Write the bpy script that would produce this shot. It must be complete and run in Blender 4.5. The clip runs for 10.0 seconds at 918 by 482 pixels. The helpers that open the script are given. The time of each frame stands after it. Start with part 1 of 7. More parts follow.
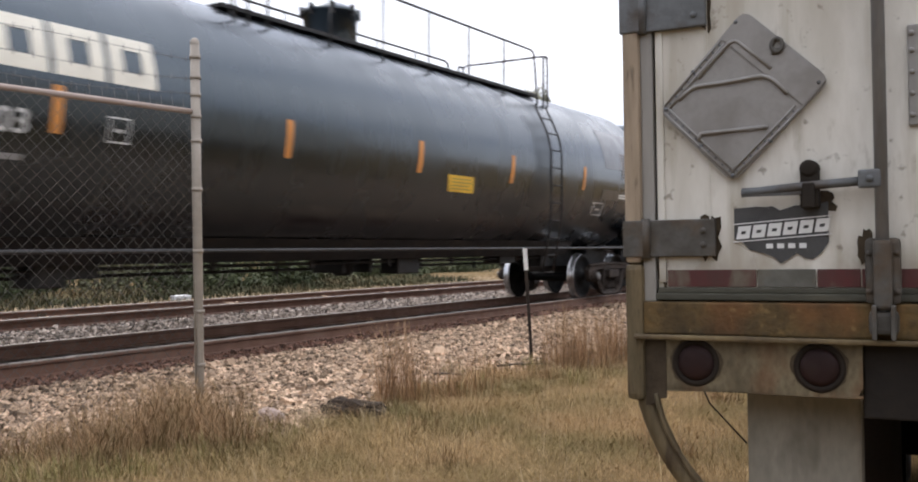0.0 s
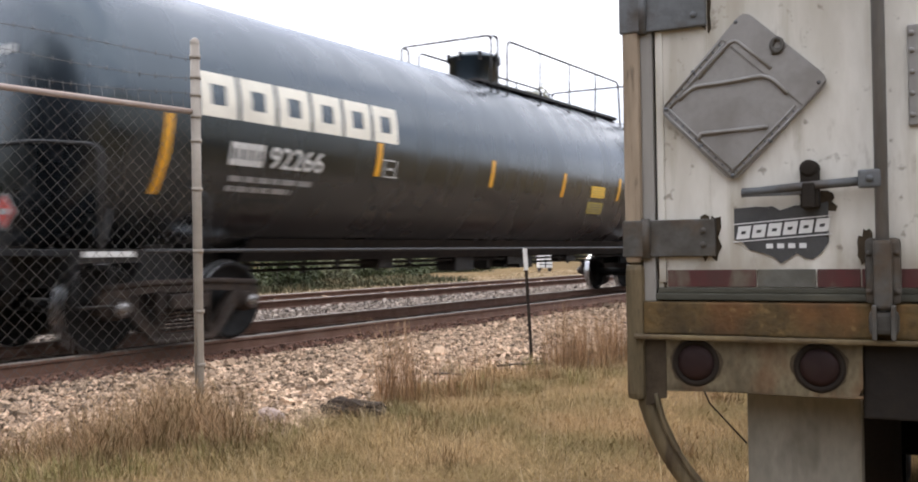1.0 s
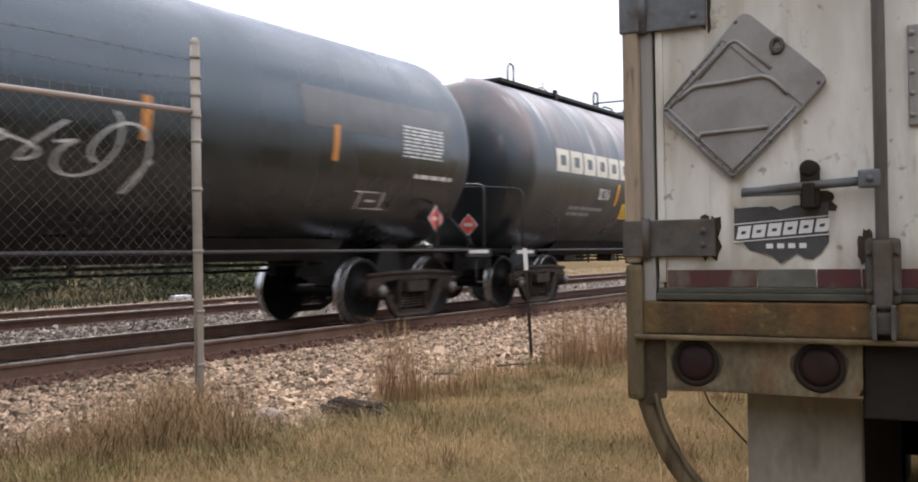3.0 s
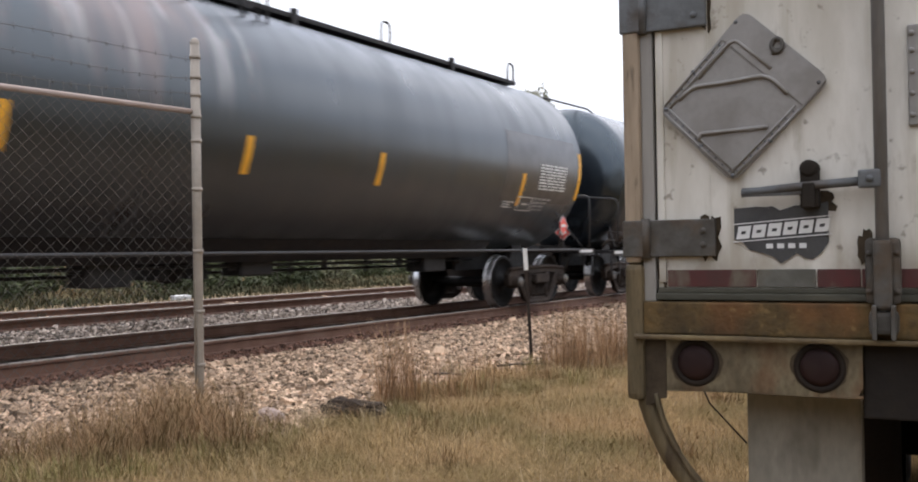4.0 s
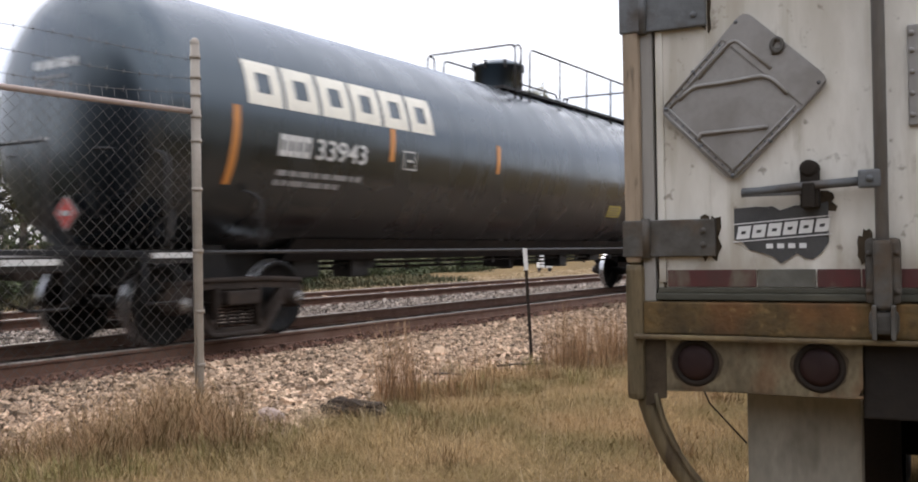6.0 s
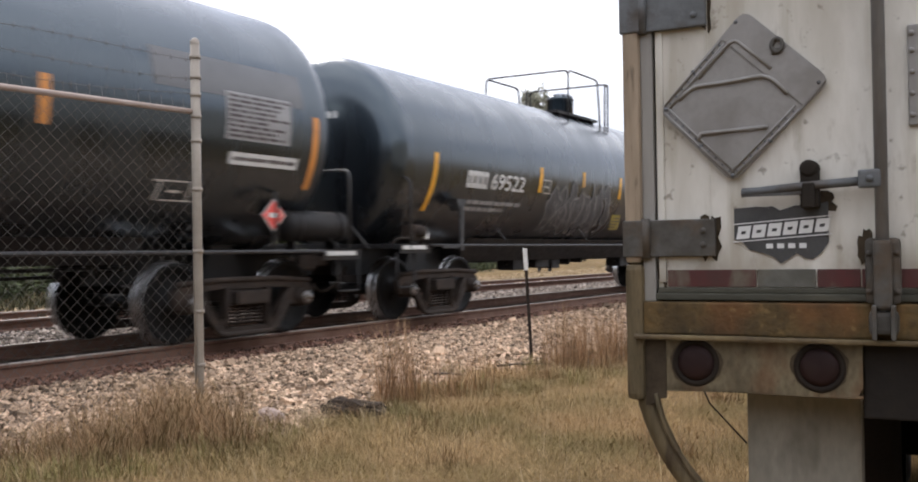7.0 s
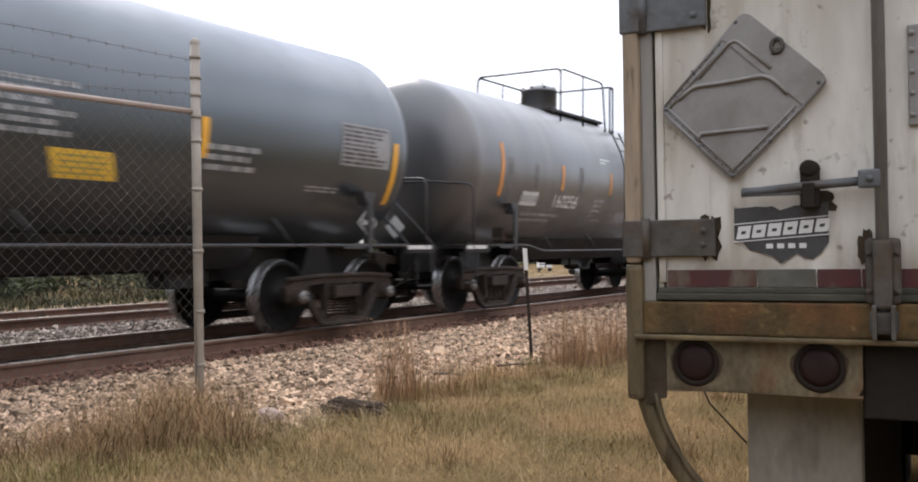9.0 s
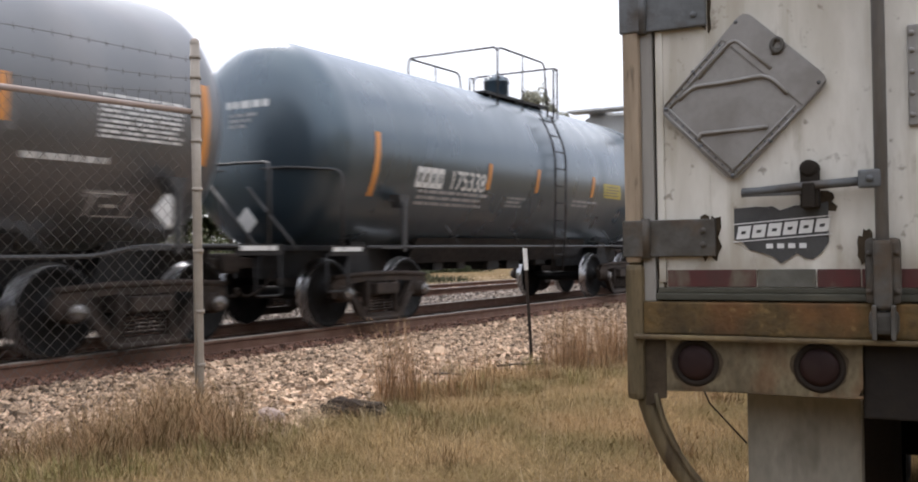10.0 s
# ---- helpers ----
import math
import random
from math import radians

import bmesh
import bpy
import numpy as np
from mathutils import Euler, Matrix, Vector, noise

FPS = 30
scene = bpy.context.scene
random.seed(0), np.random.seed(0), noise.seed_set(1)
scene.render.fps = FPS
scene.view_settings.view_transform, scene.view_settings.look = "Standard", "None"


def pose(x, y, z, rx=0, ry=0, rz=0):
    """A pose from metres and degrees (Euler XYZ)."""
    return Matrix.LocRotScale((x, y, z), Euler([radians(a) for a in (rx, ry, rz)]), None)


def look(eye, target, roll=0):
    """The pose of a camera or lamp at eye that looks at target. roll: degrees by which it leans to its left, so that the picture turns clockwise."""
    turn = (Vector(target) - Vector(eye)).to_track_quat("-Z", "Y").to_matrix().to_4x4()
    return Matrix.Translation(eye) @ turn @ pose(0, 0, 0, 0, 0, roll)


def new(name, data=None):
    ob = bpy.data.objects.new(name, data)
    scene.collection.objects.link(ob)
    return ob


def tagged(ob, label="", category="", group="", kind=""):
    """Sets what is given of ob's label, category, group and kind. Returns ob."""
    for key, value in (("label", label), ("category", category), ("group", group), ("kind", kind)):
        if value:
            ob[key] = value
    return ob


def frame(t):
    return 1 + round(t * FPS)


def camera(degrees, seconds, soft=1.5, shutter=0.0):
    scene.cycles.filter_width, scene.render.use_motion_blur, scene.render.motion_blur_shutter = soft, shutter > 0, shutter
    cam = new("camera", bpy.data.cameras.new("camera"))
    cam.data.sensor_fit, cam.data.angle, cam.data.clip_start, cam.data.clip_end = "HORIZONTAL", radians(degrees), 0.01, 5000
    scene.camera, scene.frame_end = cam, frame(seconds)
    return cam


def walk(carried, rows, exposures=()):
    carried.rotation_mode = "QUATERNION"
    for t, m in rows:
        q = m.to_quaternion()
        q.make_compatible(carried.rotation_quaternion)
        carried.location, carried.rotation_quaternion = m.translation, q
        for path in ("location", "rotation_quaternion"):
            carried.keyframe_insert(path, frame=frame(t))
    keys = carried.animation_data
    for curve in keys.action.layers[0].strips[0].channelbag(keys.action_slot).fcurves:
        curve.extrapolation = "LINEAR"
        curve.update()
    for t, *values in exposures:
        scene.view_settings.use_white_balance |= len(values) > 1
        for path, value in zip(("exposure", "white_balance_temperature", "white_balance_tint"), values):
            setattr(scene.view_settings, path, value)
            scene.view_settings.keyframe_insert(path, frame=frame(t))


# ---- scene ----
# ---- camera ----
cam = camera(53.07, 10.0, soft=1.9, shutter=0.2)
EYE = (0.0, 0.0, 1.25)
HOLD = pose(*EYE, 90.22, 0, 0)
EXPOSED = [(t, stops, 6450, 16) for t, stops in ((0.0, 0.72), (0.4, 0.95), (1.0, 0.97), (1.6, 0.82), (2.2, 0.74), (4.2, 0.72), (10.0, 0.72))]
walk(cam, [(0.0, HOLD), (10.0, HOLD)], EXPOSED)

# ---- sky and light ----
SUN_EL, SUN_AZ = radians(46), radians(-28)   # thin cloud, light from behind the train
world = bpy.data.worlds.new("overcast_sky")
scene.world = world
world.use_nodes = True
wn, wl = world.node_tree.nodes, world.node_tree.links
wn.clear()
w_out = wn.new("ShaderNodeOutputWorld")
w_sky = wn.new("ShaderNodeTexSky")
w_sky.sky_type, w_sky.sun_disc = "NISHITA", False
w_sky.sun_elevation, w_sky.sun_rotation = SUN_EL, SUN_AZ
w_bg = wn.new("ShaderNodeBackground")
w_bg.inputs["Strength"].default_value = 0.10
wl.new(w_sky.outputs[0], w_bg.inputs["Color"])
w_co = wn.new("ShaderNodeTexCoord")
w_map = wn.new("ShaderNodeMapping")
w_map.inputs["Scale"].default_value = (1.6, 1.6, 4.5)
wl.new(w_co.outputs["Generated"], w_map.inputs[0])
w_noise = wn.new("ShaderNodeTexNoise")
w_noise.inputs["Scale"].default_value, w_noise.inputs["Detail"].default_value = 1.7, 5
wl.new(w_map.outputs[0], w_noise.inputs["Vector"])
w_ramp = wn.new("ShaderNodeValToRGB")
w_ramp.color_ramp.elements[0].position, w_ramp.color_ramp.elements[0].color = 0.3, (0.42, 0.48, 0.58, 1)
w_ramp.color_ramp.elements[1].position, w_ramp.color_ramp.elements[1].color = 0.62, (0.95, 0.98, 1.0, 1)
wl.new(w_noise.outputs[0], w_ramp.inputs[0])
w_cloud = wn.new("ShaderNodeBackground")
wl.new(w_ramp.outputs[0], w_cloud.inputs["Color"])
w_sep = wn.new("ShaderNodeSeparateXYZ")
wl.new(w_co.outputs["Generated"], w_sep.inputs[0])
w_lift = wn.new("ShaderNodeMapRange")          # an overcast sky is brighter overhead than at the horizon
for w_key, w_val in (("From Min", 0.0), ("From Max", 1.0), ("To Min", 0.88), ("To Max", 2.1)):
    w_lift.inputs[w_key].default_value = w_val
wl.new(w_sep.outputs["Z"], w_lift.inputs["Value"])
wl.new(w_lift.outputs[0], w_cloud.inputs["Strength"])
w_mix = wn.new("ShaderNodeMixShader")
w_mix.inputs[0].default_value = 0.86
wl.new(w_bg.outputs[0], w_mix.inputs[1])
wl.new(w_cloud.outputs[0], w_mix.inputs[2])
wl.new(w_mix.outputs[0], w_out.inputs[0])

sun_data = bpy.data.lights.new("sun", "SUN")
sun_data.energy, sun_data.angle, sun_data.color = 1.3, radians(16), (1.0, 0.95, 0.87)
sun = new("sun", sun_data)
sun.matrix_world = look((0, 0, 0), (-math.sin(SUN_AZ) * math.cos(SUN_EL), -math.cos(SUN_AZ) * math.cos(SUN_EL), -math.sin(SUN_EL)))


# ---- materials ----
def material(name, base, rough=0.6, metal=0.0, second=None, scale=6.0, amount=0.5, fine=60.0, bump=0.15,
             stain=None, stain_amount=0.0, stain_scale=1.5, streak=(1, 1, 1), coat=0.0, coat_rough=0.3, grazing_sheen=0.0, spots=None, island=0.0, randomly=0.0, depth=0.01, gloss=0.5, cool=0.0):
    """A node material: base and second colour mixed by grain at two scales, stains on top, fine relief."""
    m = bpy.data.materials.new(name)
    m.use_nodes = True
    n, l = m.node_tree.nodes, m.node_tree.links
    b = n["Principled BSDF"]
    b.inputs["Roughness"].default_value, b.inputs["Metallic"].default_value = rough, metal
    b.inputs["Coat Weight"].default_value, b.inputs["Coat Roughness"].default_value = coat, coat_rough
    # sheen whitens tank paint seen edge-on, standing in for glare along the tops
    b.inputs["Sheen Weight"].default_value, b.inputs["Sheen Roughness"].default_value = grazing_sheen, 0.55
    b.inputs["Specular IOR Level"].default_value = gloss
    if cool:
        b.inputs["Specular Tint"].default_value = (1 - cool, 1 - cool * 0.4, 1, 1)
        b.inputs["Sheen Tint"].default_value = (1 - cool, 1 - cool * 0.4, 1, 1)
    co = n.new("ShaderNodeTexCoord")
    mp = n.new("ShaderNodeMapping")
    mp.inputs["Scale"].default_value = streak
    l.new(co.outputs["Object"], mp.inputs[0])

    def grain(sc, detail, low, high):
        t = n.new("ShaderNodeTexNoise")
        t.inputs["Scale"].default_value, t.inputs["Detail"].default_value = sc, detail
        l.new(mp.outputs[0], t.inputs["Vector"])
        r = n.new("ShaderNodeMapRange")
        r.inputs["From Min"].default_value, r.inputs["From Max"].default_value = low, high
        l.new(t.outputs[0], r.inputs["Value"])
        return r.outputs[0]

    def mix(fac, a, c, blend="MIX"):
        x = n.new("ShaderNodeMix")
        x.data_type, x.blend_type = "RGBA", blend
        for sock, v in ((x.inputs[0], fac), (x.inputs[6], a), (x.inputs[7], c)):
            if hasattr(v, "is_linked"):
                l.new(v, sock)
            elif isinstance(v, tuple):
                sock.default_value = (*v, 1)
            else:
                sock.default_value = v
        return x.outputs[2]

    def times(v, k):
        x = n.new("ShaderNodeMath")
        x.operation = "MULTIPLY"
        l.new(v, x.inputs[0])
        x.inputs[1].default_value = k
        return x.outputs[0]

    second = second or tuple(c * 0.6 for c in base)
    col = mix(times(grain(scale, 6, 0.35, 0.7), amount), tuple(base), tuple(second))
    col = mix(times(grain(fine, 3, 0.4, 0.75), amount * 0.5), col, tuple(second))
    if island or randomly:
        src = n.new("ShaderNodeNewGeometry").outputs["Random Per Island"] if island else n.new("ShaderNodeObjectInfo").outputs["Random"]
        hs = n.new("ShaderNodeHueSaturation")
        r = n.new("ShaderNodeMapRange")
        k = island or randomly
        r.inputs["To Min"].default_value, r.inputs["To Max"].default_value = 1 - k, 1 + k
        l.new(src, r.inputs["Value"])
        l.new(r.outputs[0], hs.inputs["Value"])
        l.new(col, hs.inputs["Color"])
        col = hs.outputs[0]
    if stain:
        col = mix(times(grain(stain_scale, 7, 0.5, 0.68), stain_amount), col, tuple(stain))
    if spots:
        col = mix(times(grain(stain_scale * 8, 4, 0.62, 0.74), 0.55), col, tuple(spots))
    l.new(col, b.inputs["Base Color"])
    rr = n.new("ShaderNodeMapRange")
    rr.inputs["To Min"].default_value, rr.inputs["To Max"].default_value = max(0.05, rough - 0.1), min(1, rough + 0.12)
    l.new(grain(scale * 2, 4, 0.3, 0.7), rr.inputs["Value"])
    l.new(rr.outputs[0], b.inputs["Roughness"])
    if bump:
        bp = n.new("ShaderNodeBump")
        bp.inputs["Strength"].default_value, bp.inputs["Distance"].default_value = bump, depth
        l.new(grain(fine, 5, 0.2, 0.8), bp.inputs["Height"])
        l.new(bp.outputs[0], b.inputs["Normal"])
    return m


M_BLACK = material("black_tank_paint", (0.0045, 0.0055, 0.0075), 0.27, second=(0.008, 0.0092, 0.0115), scale=0.8, fine=14, bump=0.03, stain=(0.020, 0.021, 0.024), stain_amount=0.35, stain_scale=0.9, streak=(1, 1, 0.25), coat=0.2, coat_rough=0.2, gloss=1.0, cool=0.27)
M_GREYBLACK = material("weathered_grey_tank_paint", (0.030, 0.0285, 0.0285), 0.42, second=(0.060, 0.053, 0.050), scale=0.7, fine=12, bump=0.05, grazing_sheen=0.10,
                       stain=(0.095, 0.078, 0.066), stain_amount=0.6, stain_scale=1.3, streak=(1.2, 1, 0.2), spots=(0.02, 0.018, 0.017), coat=0.8, coat_rough=0.3, gloss=0.85, cool=0.1)
# black paint lightened to carry sky reflection and glare in its colour
M_GLAREBLACK = material("glare_lightened_tank_paint", (0.008, 0.009, 0.0105), 0.38, second=(0.016, 0.017, 0.019), scale=0.7, fine=12, bump=0.04, grazing_sheen=0.05,
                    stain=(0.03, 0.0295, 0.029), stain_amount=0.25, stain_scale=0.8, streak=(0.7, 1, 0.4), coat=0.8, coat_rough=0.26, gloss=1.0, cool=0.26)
M_TEAL = material("faded_blue_black_tank_paint", (0.009, 0.018, 0.027), 0.30, second=(0.019, 0.029, 0.038), scale=0.8, fine=14, bump=0.04, grazing_sheen=0.07,
                  stain=(0.04, 0.043, 0.045), stain_amount=0.3, stain_scale=0.9, streak=(1, 1, 0.25), coat=0.5, coat_rough=0.26, gloss=1.0, cool=0.32)


def streaked_paint():
    """Black tank paint on which rust and pale residue have run down from the top of one half."""
    m = material("rust_streaked_tank_paint", (0.0055, 0.0056, 0.0062), 0.36, second=(0.010, 0.010, 0.0105), scale=0.8, fine=14, bump=0.03, grazing_sheen=0.05,
                 stain=(0.017, 0.016, 0.015), stain_amount=0.4, stain_scale=1.1, streak=(1.4, 1, 0.2), coat=0.35, coat_rough=0.2, gloss=1.0, cool=0.2)
    n, l = m.node_tree.nodes, m.node_tree.links
    b = n["Principled BSDF"]
    co = n.new("ShaderNodeTexCoord")
    sep = n.new("ShaderNodeSeparateXYZ")
    l.new(co.outputs["Object"], sep.inputs[0])

    def ranged(v, a, c, lo=0.0, hi=1.0):
        r = n.new("ShaderNodeMapRange")
        r.interpolation_type = "SMOOTHSTEP"
        for key, val in (("From Min", a), ("From Max", c), ("To Min", lo), ("To Max", hi)):
            r.inputs[key].default_value = val
        l.new(v, r.inputs["Value"])
        return r.outputs[0]

    def sum_of(op, a, c):
        x = n.new("ShaderNodeMath")
        x.operation = op
        for sock, v in zip(x.inputs, (a, c)):
            if isinstance(v, float):
                sock.default_value = v
            else:
                l.new(v, sock)
        return x.outputs[0]

    def runs(sc, stretch, low, high, detail=5):
        mp = n.new("ShaderNodeMapping")
        mp.inputs["Scale"].default_value = (1, 0.25, stretch)
        l.new(co.outputs["Object"], mp.inputs[0])
        t = n.new("ShaderNodeTexNoise")
        t.inputs["Scale"].default_value, t.inputs["Detail"].default_value = sc, detail
        l.new(mp.outputs[0], t.inputs["Vector"])
        return t.outputs[0], ranged(t.outputs[0], low, high)

    edge, _ = runs(1.1, 0.4, 0, 1)
    half = ranged(sum_of("ADD", sep.outputs["X"], sum_of("MULTIPLY", edge, 2.4)), 1.5, 0.2)       # the stained half of the car
    rag, _ = runs(3.2, 0.08, 0, 1)
    height = ranged(sum_of("ADD", sep.outputs["Z"], sum_of("MULTIPLY", rag, 2.6)), 3.9, 5.0)     # runs of uneven length
    area = sum_of("MULTIPLY", half, height)
    col = b.inputs["Base Color"].links[0].from_socket
    for (sc, st, lo, hi), colour, k in (((1.3, 0.3, 0.36, 0.58), (0.17, 0.092, 0.066), 0.85), ((4.2, 0.07, 0.52, 0.66), (0.42, 0.38, 0.35), 0.8), ((7.0, 0.5, 0.58, 0.68), (0.13, 0.042, 0.020), 0.7)):
        x = n.new("ShaderNodeMix")
        x.data_type = "RGBA"
        l.new(sum_of("MULTIPLY", sum_of("MULTIPLY", runs(sc, st, lo, hi)[1], area), k), x.inputs[0])
        l.new(col, x.inputs[6])
        x.inputs[7].default_value = (*colour, 1)
        col = x.outputs[2]
    l.new(col, b.inputs["Base Color"])
    return m


M_STREAKED = streaked_paint()
M_FRAME = material("black_frame_paint", (0.009, 0.009, 0.010), 0.55, second=(0.02, 0.017, 0.015), scale=5, fine=40, stain=(0.04, 0.03, 0.022), stain_amount=0.35, gloss=0.3)
M_PIPE = material("grey_handrail_paint", (0.050, 0.050, 0.051), 0.5, second=(0.028, 0.027, 0.026), scale=6, fine=50, gloss=0.3)
M_TRUCK = material("brown_dusty_cast_steel", (0.042, 0.032, 0.026), 0.75, second=(0.018, 0.014, 0.012), scale=6, fine=50, bump=0.3, stain=(0.065, 0.044, 0.032), stain_amount=0.5, stain_scale=4, gloss=0.25)
M_WHEEL = material("dark_oily_wheel_steel", (0.009, 0.0085, 0.0085), 0.62, second=(0.006, 0.0055, 0.005), scale=6, fine=40, bump=0.1, gloss=0.2)
M_TREAD = material("polished_wheel_tread", (0.55, 0.55, 0.56), 0.28, metal=1.0, second=(0.4, 0.4, 0.4), scale=9, fine=60, bump=0.03)
M_CAP = material("oily_bearing_cap_steel", (0.26, 0.25, 0.24), 0.3, metal=0.9, second=(0.10, 0.09, 0.085), scale=14, fine=60, bump=0.05)
M_RAILTOP = material("worn_rail_head_steel", (0.30, 0.255, 0.22), 0.5, metal=0.75, second=(0.20, 0.155, 0.125), scale=3, fine=60, bump=0.05)
M_RUST = material("rusty_rail_steel", (0.165, 0.088, 0.060), 0.85, second=(0.095, 0.052, 0.037), scale=3, fine=70, bump=0.3, stain=(0.21, 0.14, 0.105), stain_amount=0.4, stain_scale=2)
M_TIE = material("creosoted_tie_wood", (0.06, 0.042, 0.032), 0.9, second=(0.03, 0.022, 0.018), scale=3, fine=30, bump=0.5, streak=(8, 1, 8), randomly=0.3)
M_YELLOW = material("yellow_reflective_tape", (0.85, 0.42, 0.03), 0.4, second=(0.6, 0.30, 0.04), scale=4, fine=40, bump=0.02, stain=(0.3, 0.17, 0.05), stain_amount=0.3)
M_ORANGE = material("dull_orange_reflective_tape", (0.66, 0.27, 0.060), 0.45, second=(0.46, 0.19, 0.055), scale=4, fine=40, bump=0.02, stain=(0.26, 0.13, 0.06), stain_amount=0.4)
M_LABEL = material("yellow_warning_decal", (0.80, 0.50, 0.06), 0.5, second=(0.6, 0.36, 0.06), scale=4, fine=40, bump=0.02)
M_OLIVE = material("faded_yellow_decal", (0.42, 0.34, 0.08), 0.55, second=(0.28, 0.24, 0.08), scale=5, fine=40, bump=0.02)
M_CREAM = material("cream_lettering_paint", (0.73, 0.69, 0.585), 0.55, second=(0.57, 0.535, 0.45), scale=5, fine=40, bump=0.03, stain=(0.3, 0.28, 0.24), stain_amount=0.25)
M_WHITE = material("white_lettering_paint", (0.62, 0.62, 0.60), 0.55, second=(0.45, 0.45, 0.44), scale=5, fine=40, bump=0.03)
M_DIMWHITE = material("faded_small_lettering", (0.32, 0.32, 0.32), 0.6, second=(0.17, 0.17, 0.17), scale=9, fine=60, bump=0.02)
M_TABLE = material("pale_stencil_ground", (0.30, 0.295, 0.29), 0.5, second=(0.20, 0.195, 0.19), scale=4, amount=0.8, fine=30, bump=0.03)
M_PRINT = material("dark_small_print", (0.05, 0.04, 0.04), 0.5, second=(0.09, 0.07, 0.07), scale=9, fine=40, bump=0.02)
M_BAND = material("dim_grey_band", (0.038, 0.036, 0.035), 0.4, second=(0.020, 0.0195, 0.0195), scale=2, fine=20, bump=0.03, coat=0.9, coat_rough=0.25)
M_GREYPATCH = material("grey_repainted_patch", (0.15, 0.145, 0.14), 0.55, second=(0.07, 0.067, 0.064), scale=5, fine=20, bump=0.03)
M_RED = material("red_placard_print", (0.72, 0.09, 0.07), 0.45, second=(0.55, 0.08, 0.06), scale=6, fine=40, bump=0.02)
M_GRAFF = material("grey_spray_paint", (0.075, 0.075, 0.076), 0.5, second=(0.030, 0.030, 0.031), scale=3, fine=14, bump=0.02)
M_GRAFF_D = material("pale_spray_outline", (0.27, 0.27, 0.27), 0.6, second=(0.12, 0.12, 0.12), scale=3, fine=14, bump=0.02)
M_GALV = material("weathered_galvanised_steel", (0.34, 0.30, 0.25), 0.6, metal=0.2, second=(0.22, 0.19, 0.16), scale=4, fine=60, stain=(0.16, 0.12, 0.085), stain_amount=0.4, stain_scale=3)
M_TOPRAIL = material("stained_pinkish_pipe", (0.36, 0.28, 0.24), 0.6, second=(0.26, 0.2, 0.17), scale=5, fine=50, stain=(0.18, 0.12, 0.09), stain_amount=0.4)
M_WIRE = material("dull_fence_wire", (0.135, 0.128, 0.12), 0.55, metal=0.4, second=(0.10, 0.09, 0.08), scale=6, fine=60, bump=0)
M_TRAILER = material("dirty_white_trailer_paint", (0.60, 0.58, 0.525), 0.55, second=(0.45, 0.425, 0.365), scale=2.6, amount=0.9, fine=30, bump=0.05, stain=(0.30, 0.265, 0.20), stain_amount=0.55, stain_scale=2.4, streak=(1.7, 1, 0.55), spots=(0.36, 0.33, 0.27), gloss=0.35)


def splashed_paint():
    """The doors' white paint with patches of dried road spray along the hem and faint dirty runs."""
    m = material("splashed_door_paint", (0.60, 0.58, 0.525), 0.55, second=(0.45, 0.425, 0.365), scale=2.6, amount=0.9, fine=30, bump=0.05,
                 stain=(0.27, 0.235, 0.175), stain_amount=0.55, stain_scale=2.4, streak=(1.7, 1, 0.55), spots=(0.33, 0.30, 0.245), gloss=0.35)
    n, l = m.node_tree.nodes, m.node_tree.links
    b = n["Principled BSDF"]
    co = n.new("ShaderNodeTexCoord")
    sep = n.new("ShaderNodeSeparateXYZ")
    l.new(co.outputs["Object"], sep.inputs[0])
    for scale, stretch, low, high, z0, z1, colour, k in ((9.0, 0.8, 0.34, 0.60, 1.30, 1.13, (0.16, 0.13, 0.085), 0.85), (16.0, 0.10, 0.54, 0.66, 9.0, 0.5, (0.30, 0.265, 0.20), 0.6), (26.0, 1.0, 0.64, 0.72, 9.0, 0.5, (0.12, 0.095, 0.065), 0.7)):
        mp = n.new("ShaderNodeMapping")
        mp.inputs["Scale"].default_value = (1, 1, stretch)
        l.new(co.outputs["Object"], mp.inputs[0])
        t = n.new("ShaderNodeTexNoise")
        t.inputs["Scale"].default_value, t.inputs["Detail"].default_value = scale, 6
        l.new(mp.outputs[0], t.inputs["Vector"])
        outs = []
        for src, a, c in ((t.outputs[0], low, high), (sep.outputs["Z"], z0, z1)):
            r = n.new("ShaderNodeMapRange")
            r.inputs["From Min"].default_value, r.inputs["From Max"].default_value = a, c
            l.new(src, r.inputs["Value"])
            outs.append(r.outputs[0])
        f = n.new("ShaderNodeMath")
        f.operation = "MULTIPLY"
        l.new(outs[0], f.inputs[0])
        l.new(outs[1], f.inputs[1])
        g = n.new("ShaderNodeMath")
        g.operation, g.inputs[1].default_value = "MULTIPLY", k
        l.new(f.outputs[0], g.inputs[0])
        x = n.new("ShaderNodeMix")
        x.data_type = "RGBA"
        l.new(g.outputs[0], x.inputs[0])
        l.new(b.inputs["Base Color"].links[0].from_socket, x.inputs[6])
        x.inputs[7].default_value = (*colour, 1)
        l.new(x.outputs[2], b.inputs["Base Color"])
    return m


